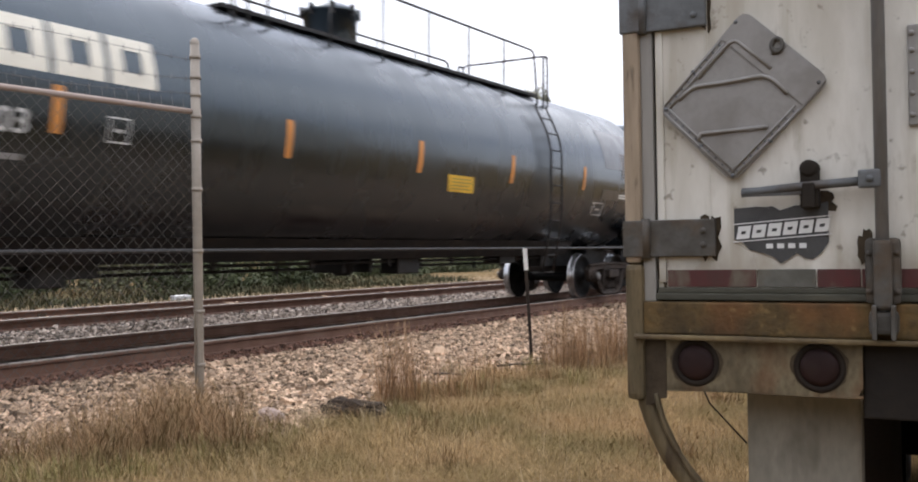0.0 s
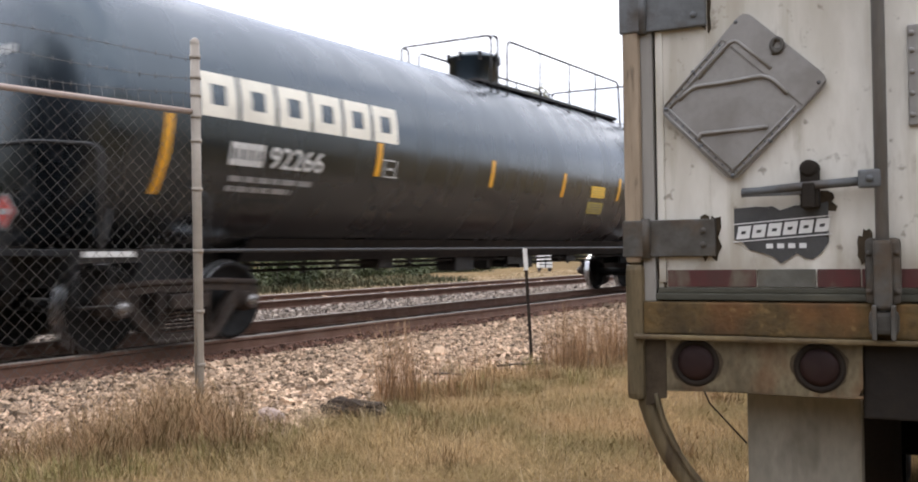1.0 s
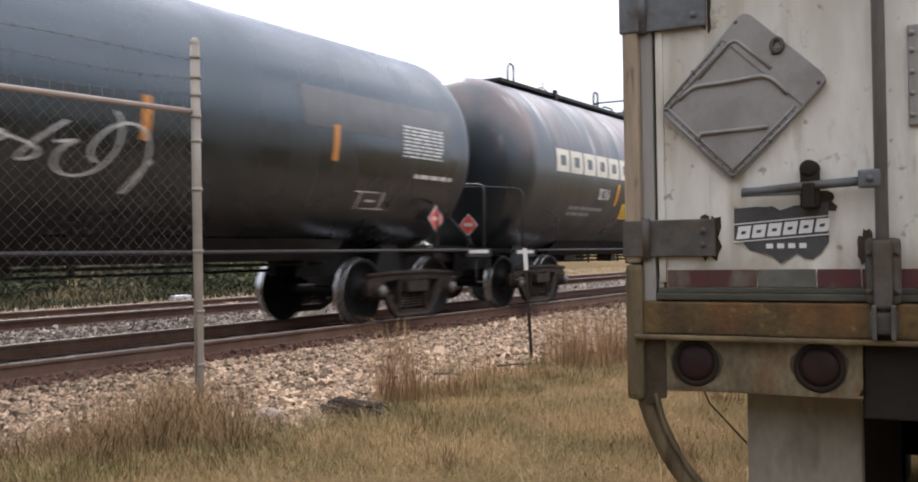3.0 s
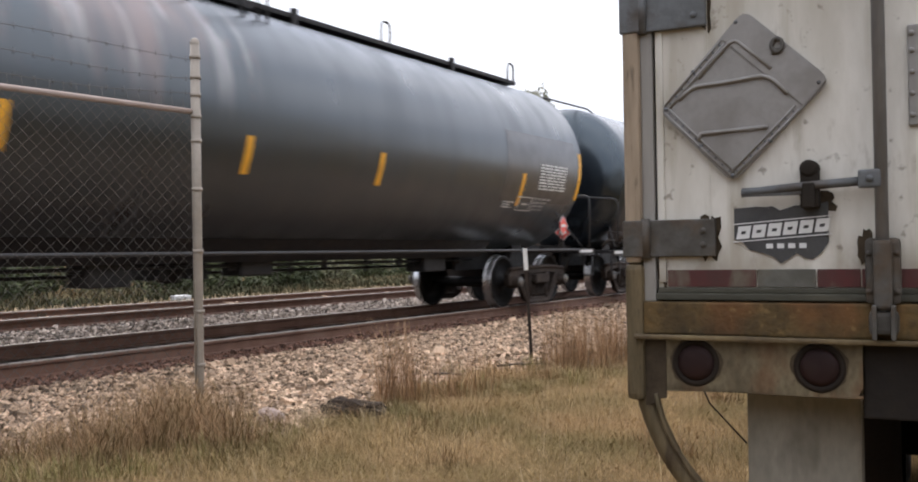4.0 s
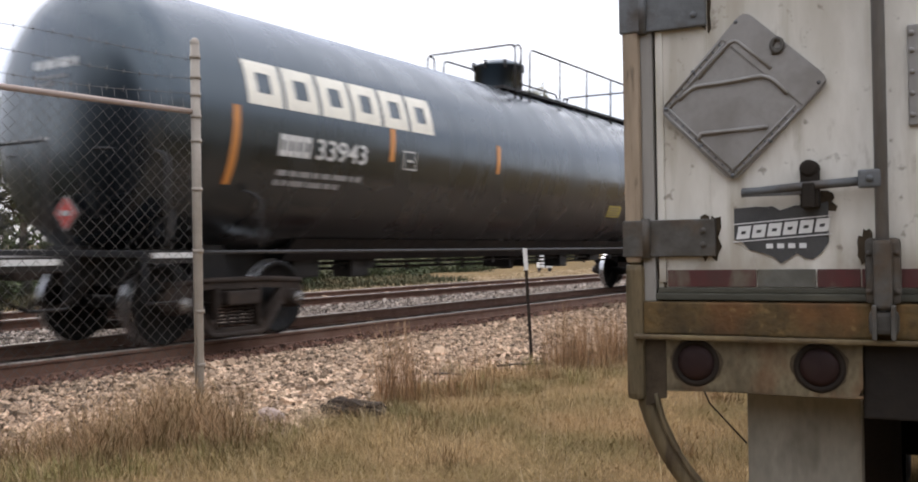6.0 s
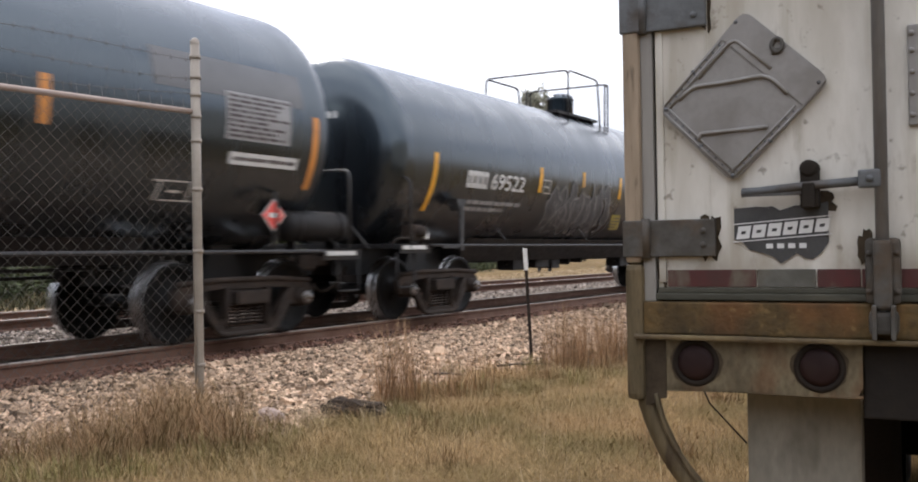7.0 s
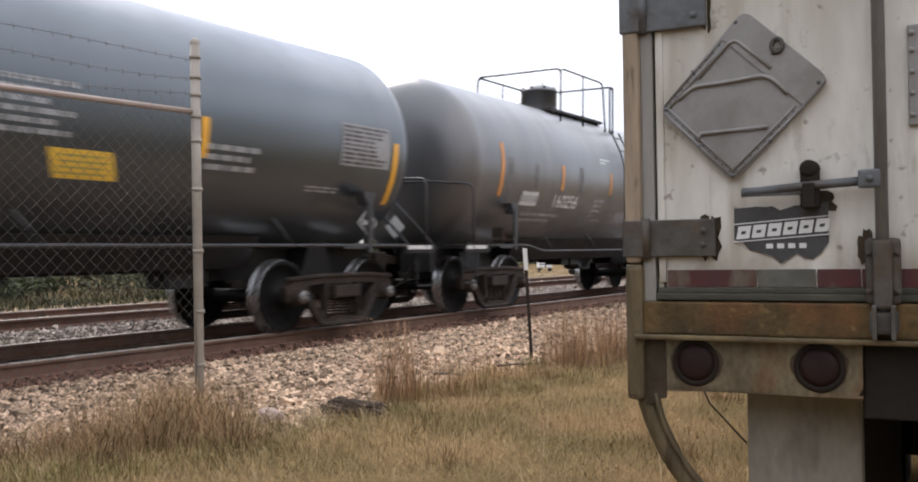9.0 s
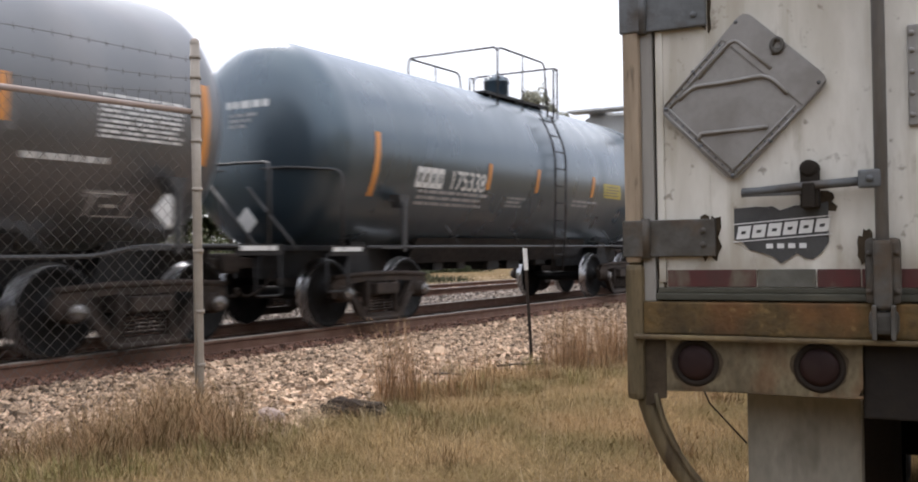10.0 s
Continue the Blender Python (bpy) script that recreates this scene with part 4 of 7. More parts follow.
    for cx in (0.182, 0.479):
        ring = []
        ph = [smut.uniform(0, 6.28) for k in range(3)]
        for k in range(48):
            a = k * math.tau / 48
            q = 0.0665 + 0.0022 * math.sin(3 * a + ph[0]) + 0.0014 * math.sin(7 * a + ph[1]) + 0.001 * math.sin(13 * a + ph[2]) + smut.uniform(-0.001, 0.001)
            ring.append((cx + q * math.cos(a), 0.944 + 0.9 * q * math.sin(a)))
        hole = [(cx + 0.056 * math.cos(k * math.tau / 24), 0.944 + 0.056 * math.sin(k * math.tau / 24)) for k in range(24)]
        dirt = bmesh.new()
        prism(dirt, ring, 0.0025, 0.0045, [hole])
        part("dirt_ring", dirt, M_SMUT, t, "ragged ring of dark dirt round a lamp")
    panel = part("lamp_panel", bm, M_PANEL, t, "stained cream lamp panel with rusty right edge")
    for cx in (0.182, 0.479):
        bm = bmesh.new()
        spun(bm, [(0.03, 0.0), (0.03, 0.060), (0.003, 0.0605), (0.000, 0.057), (-0.001, 0.049), (0.004, 0.046), (0.004, 0.0)], "y", 32, (cx, 0, 0.944))
        part("lamp_grommet", bm, M_RUBBER, panel, "black rubber lamp ring")
        bm = bmesh.new()
        spun(bm, [(0.004, 0.0455), (0.000, 0.044), (-0.004, 0.03), (-0.005, 0.0)], "y", 28, (cx, 0, 0.944))
        part("tail_lamp", bm, M_LENS, panel, "round unlit dark red tail lamp")
    # light grey support leg, dark box beside it
    bm = bmesh.new()
    sec = [(0.274, 0.20), (0.556, 0.20), (0.556, 0.32), (0.540, 0.32), (0.540, 0.216), (0.290, 0.216), (0.290, 0.32), (0.274, 0.32)]
    lo, hi = [bm.verts.new((x, y, 0.35)) for x, y in sec], [bm.verts.new((x, y, 0.99)) for x, y in sec]
    for i in range(8):
        bm.faces.new((lo[i], lo[(i + 1) % 8], hi[(i + 1) % 8], hi[i]))
    bm.faces.new(lo)
    bm.faces.new(hi)
    bmesh.ops.recalc_face_normals(bm, faces=bm.faces)
    bmesh.ops.bevel(bm, geom=[e for e in bm.edges if abs(e.verts[0].co.z - e.verts[1].co.z) > 0.3], offset=0.005, segments=2, affect="EDGES")
    part("guard_upright", bm, M_MUDFLAP, t, "pale grey smudged underride upright")
    bm = bmesh.new()
    box(bm, 0.575, 1.9, 0.02, 0.10, 0.825, 1.004, 0.006)
    part("buffer_beam", bm, M_UNDER, t, "black recessed beam under the sill")
    bm = bmesh.new()
    box(bm, 0.3, W - 0.3, 0.20, 0.30, 0.35, 0.46, 0.012)
    part("underride_bar", bm, M_UNDER, t)
    # bent corner strap hanging below the post
    bm = bmesh.new()
    strap = rounded([(0.032, 0.03, 1.0), (0.045, 0.03, 0.86), (0.066, 0.03, 0.785), (0.115, 0.03, 0.68), (0.20, 0.035, 0.58), (0.34, 0.05, 0.48)], 0.09, 6)
    tube(bm, strap, 0.030, 12, r_end=0.026)
    part("bent_strap", bm, M_POST, t, "bent rusty tube hanging from the corner")
    bm = bmesh.new()
    strap = rounded([(0.078, 0.0, 0.86), (0.090, 0.0, 0.80), (0.118, 0.0, 0.735), (0.178, 0.005, 0.64), (0.30, 0.02, 0.52)], 0.08, 6)
    tube(bm, strap, 0.006, 8)
    part("air_hose", bm, M_POST, t, "thin dirty brown hose")
    bm = bmesh.new()
    tube(bm, [(0.05, 0.5, 0.90), (0.11, 0.5, 0.76), (0.22, 0.5, 0.645)], 0.003, 6)
    part("wire", bm, M_UNDER, t)
    # axles and wheels under the floor
    for y in (1.6, 2.85):
        for x0, x1 in ((0.12, 0.62), (W - 0.62, W - 0.12)):
            bm = bmesh.new()
            for a, b in ((x0, x0 + 0.24), (x1 - 0.24, x1)):
                spun(bm, [(a, 0.28), (a, 0.42), (a + 0.03, 0.49), (b - 0.03, 0.49), (b, 0.42), (b, 0.28)], "x", 32, (0, y, 0.49))
                spun(bm, [(a + 0.08, 0.0), (a + 0.08, 0.28), (b - 0.08, 0.28), (b - 0.08, 0.0)], "x", 24, (0, y, 0.49))
            part("tyre", bm, M_RUBBER, t)
        bm = bmesh.new()
        tube(bm, [(0.3, y, 0.49), (W - 0.3, y, 0.49)], 0.065, 10)
        box(bm, 0.75, 0.85, y - 0.6, y + 0.6, 0.75, 0.9, 0.01)
        box(bm, W - 0.85, W - 0.75, y - 0.6, y + 0.6, 0.75, 0.9, 0.01)
        part("axle", bm, M_UNDER, t)
    for x in (0.5, W - 0.5):
        bm = bmesh.new()
        box(bm, x - 0.06, x + 0.06, 11.0, 11.12, 0.02, 1.0, 0.005)
        box(bm, x - 0.15, x + 0.15, 10.95, 11.17, -0.02, 0.03, 0.005)
        part("landing_leg", bm, M_UNDER, t)


def placard_mesh():
    """A square on its corner with rounded corners, a turned-down frame and two pressed ribs."""
    bm = bmesh.new()
    corners = [(-0.205, -0.021), (0.014, 0.216), (0.212, 0.023), (-0.022, -0.217)]
    pts = []
    for i in range(4):
        a, b, c = Vector(corners[i - 1]), Vector(corners[i]), Vector(corners[(i + 1) % 4])
        u, v = (a - b).normalized() * 0.03, (c - b).normalized() * 0.03
        for s in range(5):
            t = s / 4
            q = (b + u) * (1 - t) ** 2 + b * 2 * t * (1 - t) + (b + v) * t * t
            pts.append((q.x, q.y))
    prism(bm, pts, -0.002, 0.012)
    # wide flat hinge band along one upper edge
    prism(bm, [(0.012, 0.206), (0.203, 0.020), (0.150, -0.036), (-0.040, 0.148)], -0.006, 0.0)
    # pressed ribs
    tube(bm, rounded(MID_RIB, 0.03), 0.0052, 8)
    tube(bm, rounded(LOW_RIB, 0.012), 0.0052, 8)
    tube(bm, rounded(TOP_RIB, 0.03), 0.0045, 8)
    return bm


# ---- railway cars: x along the track, y away from the camera, z above the rail ----
SPEED = 15.597
WHEEL_R = 0.457
HEAD_FULL = 0.76      # how full the leading heads are (1 is an ellipse)


def tank_point(r, zc, x, th, out=0.006):
    """A point on the near side of a tank, at th degrees above its waist."""
    a = radians(th)
    return Vector((x, -(r + out) * math.cos(a), zc + (r + out) * math.sin(a)))


def patch(bm, r, zc, x0, x1, t0, t1, slant=0.0, out=0.006, n=6, bow=None):
    """A thin sheet lying on the tank's side."""
    cols = max(1, int(abs(x1 - x0) / 0.4))
    rows = []
    for j in range(n + 1):
        th = t0 + (t1 - t0) * j / n
        row = []
        for i in range(cols + 1):
            x = x0 + (x1 - x0) * i / cols + slant * (j / n - 0.5)
            row.append(bm.verts.new(tank_point(r, zc, x, th, out)))
        rows.append(row)
    for a, b in zip(rows, rows[1:]):
        for i in range(cols):
            bm.faces.new((a[i], a[i + 1], b[i + 1], b[i])).smooth = True


def lettering(text, r, zc, x, th, height, width):
    """Numbers as flat shapes bent onto the tank; width is the whole word's."""
    cu = bpy.data.curves.new("lettering", "FONT")
    cu.body, cu.size, cu.offset = text, 1.0, 0.012
    ob = bpy.data.objects.new("lettering_source", cu)
    scene.collection.objects.link(ob)
    dg = bpy.context.evaluated_depsgraph_get()
    me = bpy.data.meshes.new_from_object(ob.evaluated_get(dg))
    bpy.data.objects.remove(ob)
    bm = bmesh.new()
    bm.from_mesh(me)
    bpy.data.meshes.remove(me)
    xs = [v.co.x for v in bm.verts]
    ys = [v.co.y for v in bm.verts]
    kx, ky = width / (max(xs) - min(xs)), height / (max(ys) - min(ys))
    x_min, y_min = min(xs), min(ys)
    for v in bm.verts:
        v.co = Vector(((v.co.x - x_min) * kx, (v.co.y - y_min) * ky, 0))
    for i in range(1, 5):
        geom = list(bm.verts) + list(bm.edges) + list(bm.faces)
        bmesh.ops.bisect_plane(bm, geom=geom, plane_co=(0, height * i / 5, 0), plane_no=(0, 1, 0))
    for v in bm.verts:
        v.co = tank_point(r, zc, x + v.co.x, th + math.degrees(v.co.y / r), 0.007)
    return bm


def block_word(tank, name, r, zc, x0, x1, t0, t1, count, mt, label):
    """A brand name as plain blocks in its colour, one by one."""
    w = (x1 - x0) / count
    dt = t1 - t0
    for i in range(count):
        bm = bmesh.new()
        a, b = x0 + i * w + 0.03 * w, x0 + (i + 1) * w - 0.07 * w
        bar = 0.27 * w
        patch(bm, r, zc, a, a + bar, t0, t1)
        patch(bm, r, zc, b - bar, b, t0, t1)
        patch(bm, r, zc, a + bar, b - bar, t1 - dt * 0.27, t1, n=3)
        patch(bm, r, zc, a + bar, b - bar, t0, t0 + dt * 0.27, n=3)
        bmesh.ops.remove_doubles(bm, verts=bm.verts, dist=0.0005)
        part(name, bm, mt, tank, label)


def head_writing(tank, spec, r, zc, e0, dep, y0, y1, z0, z1, rows, seed):
    """Small unreadable writing on the leading head."""
    rnd = random.Random(seed)
    bm = bmesh.new()
    dz = (z1 - z0) / rows

    def on_head(y, z):
        q = 2 / HEAD_FULL
        k = max(0.0, 1 - (math.hypot(y, z) / r) ** q)
        return Vector((-(e0 - dep) - dep * k ** (1 / q) - 0.008, y, zc + z))

    for k in range(rows):
        z = z1 - (k + 1) * dz
        y, end = y0, y1 - (rnd.uniform(0.2, 0.45) * (y1 - y0) if k else 0)
        while y < end - 0.02:
            w = min(rnd.uniform(0.07, 0.2), end - y)
            # written from the far side to the near one, as read from the car's end
            q = [bm.verts.new(on_head(-a, c)) for a, c in ((y, z), (y + w, z), (y + w, z + dz * 0.6), (y, z + dz * 0.6))]
            bm.faces.new(q)
            y += w + 0.035
    tagged(part("small_writing", bm, M_WHITE if rows < 3 else M_DIMWHITE, tank), kind="stuff")


def ribbon(bm, r, zc, pts, width, out=0.008):
    """A painted line over the tank's side through (along, degrees) points."""
    left, right = [], []
    for i, (x, t) in enumerate(pts):
        a, b = pts[max(i - 1, 0)], pts[min(i + 1, len(pts) - 1)]
        dx, dy = b[0] - a[0], radians(b[1] - a[1]) * r
        k = math.hypot(dx, dy) or 1.0
        nx, ny = -dy / k * width / 2, dx / k * width / 2
        left.append(bm.verts.new(tank_point(r, zc, x + nx, t + math.degrees(ny / r), out)))
        right.append(bm.verts.new(tank_point(r, zc, x - nx, t - math.degrees(ny / r), out)))
    for i in range(len(pts) - 1):
        bm.faces.new((left[i], right[i], right[i + 1], left[i + 1]))


def graffiti(tank, r, zc, mode, x0, x1, t0, t1):
    """Sprayed loops without words: a filled bubble piece, or a thin scrawl."""
    rnd = random.Random(int(x0 * 100) + 7)
    w, d = x1 - x0, t1 - t0
    if mode == "piece":
        n = 8
        for i in range(n):
            cx, ct = x0 + w * (i + 0.5) / n, (t0 + t1) / 2 + rnd.uniform(-0.12, 0.12) * d
            ring = [(cx + w * 0.72 / n * (1 + 0.34 * math.sin(3 * a + i * 2.1)) * math.cos(a + 0.15 * i), ct + d * (0.42 + 0.05 * (i % 3)) * (1 + 0.24 * math.cos(3 * a + i * 1.3)) * math.sin(a)) for a in [k * math.tau / 30 for k in range(31)]]
            bm = bmesh.new()
            ctr = bm.verts.new(tank_point(r, zc, cx, ct, 0.010))
            mids = [bm.verts.new(tank_point(r, zc, cx + (x - cx) * 0.5, ct + (t - ct) * 0.5, 0.009 + 0.0006 * i)) for x, t in ring[:-1]]
            outs = [bm.verts.new(tank_point(r, zc, x, t, 0.007 + 0.0006 * i)) for x, t in ring[:-1]]
            for k in range(30):
                q = (k + 1) % 30
                bm.faces.new((ctr, mids[k], mids[q]))
                bm.faces.new((mids[k], outs[k], outs[q], mids[q]))
            part("spray_fill", bm, M_GRAFF, tank, "sprayed grey bubble shape")
            bm = bmesh.new()
            ribbon(bm, r, zc, ring, 0.028, 0.0135)
            ribbon(bm, r, zc, [(cx - w * 0.2 / n, ct - d * 0.2), (cx - w * 0.05 / n, ct + d * 0.2), (cx + w * 0.2 / n, ct + d * 0.1), (cx + w * 0.35 / n, ct - d * 0.25), (cx + w * 0.5 / n, ct + d * 0.32)], 0.028, 0.0145)
            part("spray_outline", bm, M_GRAFF_D, tank)
        for a, b, c, e in ((0.86, 0.86, 0.0, 0.86), (0.975, 0.975, 0.0, 0.8)):
            bm = bmesh.new()
            ribbon(bm, r, zc, [(x0 + w * a, t0 + d * c), (x0 + w * b, t0 + d * e)], 0.035, 0.016)
            part("spray_line", bm, M_WHITE, tank)
        return
    for j in range(5):
        bm = bmesh.new()
        x, ph = x0 + w * j / 5, rnd.uniform(0, 6)
        pts = []
        for k in range(26):
            t = k / 25
            pts.append((x + w * 0.24 * t + w * 0.07 * math.sin(t * 9 + ph), (t0 + t1) / 2 + d * 0.5 * math.sin(t * 7 + ph * 1.7) * (0.6 + 0.4 * math.cos(t * 3 + j))))
        ribbon(bm, r, zc, pts, 0.028)
        part("spray_line", bm, M_WHITE, tank, "thin white spray scrawl")


def bars(r, zc, x0, x1, t0, t1, rows, seed, slot=0.11, out=0.0075):
    """Unreadable lines of small writing as broken bars."""
    rnd = random.Random(seed)
    bm = bmesh.new()
    dt = (t1 - t0) / rows
    for k in range(rows):
        a = t1 - (k + 1) * dt + dt * 0.22
        x = x0
        end = x1 - (rnd.random() * 0.35 * (x1 - x0) if k and seed % 10 != 9 else 0)
        while x < end - 0.03:
            w = rnd.uniform(0.6, 2.6) * slot
            patch(bm, r, zc, x, min(x + w, end), a, a + dt * 0.56, out=out, n=1)
            x += w + slot * 0.35
    return bm


def wheel_mesh():
    bm = bmesh.new()
    prof = [(-0.075, 0.0), (-0.075, 0.09), (-0.03, 0.11), (0.005, 0.20), (-0.02, 0.37), (-0.062, 0.395), (-0.066, 0.452), (-0.058, WHEEL_R), (0.04, WHEEL_R + 0.003), (0.052, 0.468), (0.060, 0.482), (0.070, 0.476),
            (0.072, 0.40), (0.03, 0.375), (0.035, 0.2), (0.06, 0.11), (0.08, 0.09), (0.08, 0.0)]
    mats = [0, 0, 0, 0, 0, 0, 1, 1, 1, 1, 1, 0, 0, 0, 0, 0, 0]
    spun(bm, prof, "y", 40, mats=mats)
    bmesh.ops.recalc_face_normals(bm, faces=bm.faces)
    return mesh_of("wheel", bm, M_WHEEL, M_TREAD)


def side_frame_mesh():
    """A cast truck side frame, seen from outside, with its two windows and the spring opening."""
    bm = bmesh.new()
    half = [(1.05, 0.40), (1.09, 0.58), (0.99, 0.655), (0.70, 0.672), (0.36, 0.70)]
    low = [(0.76, 0.37), (0.70, 0.44), (0.46, 0.13), (0.36, 0.085)]
    outline = [(-x, z) for x, z in half] + [(x, z) for x, z in half[::-1]] + low + [(-x, z) for x, z in low[::-1]]
    holes = [[(-0.69, 0.585), (-0.35, 0.612), (-0.35, 0.26), (-0.42, 0.20)], [(0.35, 0.612), (0.69, 0.585), (0.42, 0.20), (0.35, 0.26)],
             [(-0.28, 0.60), (0.28, 0.60), (0.28, 0.16), (-0.28, 0.16)]]
    prism(bm, outline, -0.05, 0.05, holes)
    # raised flanges along the chords, the slanting members and round the openings
    for pts, q in (([(-1.06, 0.672), (-0.45, 0.705), (0.45, 0.705), (1.06, 0.672)], 0.034), ([(-0.70, 0.42), (-0.45, 0.11), (-0.36, 0.075), (0.36, 0.075), (0.45, 0.11), (0.70, 0.42)], 0.034),
                   ([(-0.71, 0.575), (-0.42, 0.20)], 0.020), ([(0.71, 0.575), (0.42, 0.20)], 0.020), ([(-0.315, 0.63), (-0.315, 0.14)], 0.026), ([(0.315, 0.63), (0.315, 0.14)], 0.026)):
        tube(bm, [(x, -0.045, z) for x, z in pts], q, 8)
    for x in (-0.89, 0.89):
        spun(bm, [(-0.17, 0.0), (-0.17, 0.07), (-0.15, 0.10), (-0.07, 0.115), (0.05, 0.125)], "y", 20, (x, 0, WHEEL_R))
    return mesh_of("side_frame", bm, M_TRUCK)


def spring_mesh():
    bm = bmesh.new()
    for cx in (-0.16, 0.0, 0.16):
        pts = [(cx + 0.068 * math.cos(k * math.tau / 10), 0.068 * math.sin(k * math.tau / 10), 0.18 + 0.24 * k / 60) for k in range(61)]
        tube(bm, pts, 0.013, 5)
    box(bm, -0.26, 0.26, -0.16, 0.16, 0.42, 0.58, 0.02)
    return mesh_of("spring_nest", bm, M_TRUCK)


WHEEL, SIDE_FRAME, SPRINGS = wheel_mesh(), side_frame_mesh(), spring_mesh()
ROLLING = []     # (axle part, place in its car)
CARS = []        # (car, place along the line at five seconds)


def add_bogies(car, tc):
    bm = bmesh.new()
    tube(bm, [(0, -0.98, 0), (0, 0.98, 0)], 0.075, 12)
    n0 = len(bm.faces)
    for sy in (-1, 1):
        spun(bm, [(sy * 0.97, 0.0), (sy * 0.97, 0.05), (sy * 1.172, 0.05), (sy * 1.172, 0.085), (sy * 1.192, 0.078), (sy * 1.198, 0.0)], "y", 16)
        for k in range(3):
            a = math.tau * k / 3
            spun(bm, [(sy * 1.19, 0.016), (sy * 1.212, 0.016), (sy * 1.214, 0.0)], "y", 6, (0.048 * math.cos(a), 0, 0.048 * math.sin(a)))
    bm.faces.ensure_lookup_table()
    for f in bm.faces[n0:]:
        f.material_index = 1
    axle_me = mesh_of("wheelset", bm, M_WHEEL, M_CAP)
    for sx in (-tc / 2, tc / 2):
        for dx in (-0.89, 0.89):
            ws = new("wheelset", axle_me)
            ws.parent = car
            ROLLING.append((ws, (sx + dx, 0, WHEEL_R)))
            for sy in (-1, 1):
                w = new("wheel", WHEEL)
                w.parent = ws
                w.matrix_basis = pose(0, sy * 0.753, 0, 0, 0, 0 if sy < 0 else 180)
        for sy in (-1, 1):
            fr = new("side_frame", SIDE_FRAME)
            fr.parent = car
            fr.matrix_basis = pose(sx, sy * 1.0, 0, 0, 0, 0 if sy < 0 else 180)
            sp = new("spring_nest", SPRINGS)
            sp.parent = fr
        bm = bmesh.new()
        box(bm, -0.20, 0.20, -1.0, 1.0, 0.44, 0.66, 0.03)
        for k in (-0.52, 0.52):
            tube(bm, [(k, -0.75, 0.36), (k * 0.8, 0, 0.36), (k, 0.75, 0.36)], 0.035, 8)
            for sy in (-0.753, 0.753):
                box(bm, k * 0.80 - 0.04, k * 0.80 + 0.04, sy - 0.05, sy + 0.05, 0.30, 0.58, 0.01)
        part("truck_bolster", bm, M_TRUCK, car, at=pose(sx, 0, 0))


def add_coupler(car, x, way):
    bm = bmesh.new()
    box(bm, min(x - way * 0.62, x - way * 0.12), max(x - way * 0.62, x - way * 0.12), -0.07, 0.07, 0.80, 0.94, 0.02)
    box(bm, min(x - way * 0.16, x + way * 0.06), max(x - way * 0.16, x + way * 0.06), -0.16, 0.16, 0.74, 1.0, 0.04)
    tube(bm, [(x - way * 0.15, 0.13, 0.72), (x - way * 0.1, 0.0, 0.60)], 0.02, 6)
    part("coupler", bm, M_TRUCK, car, "rusty knuckle coupler")
    bm = bmesh.new()
    tube(bm, rounded([(x - way * 0.55, -0.38, 0.78), (x - way * 0.4, -0.36, 0.55), (x - way * 0.1, -0.3, 0.42), (x + way * 0.03, -0.25, 0.55)], 0.12), 0.022, 8)
    part("brake_hose", bm, M_RUBBER, car)


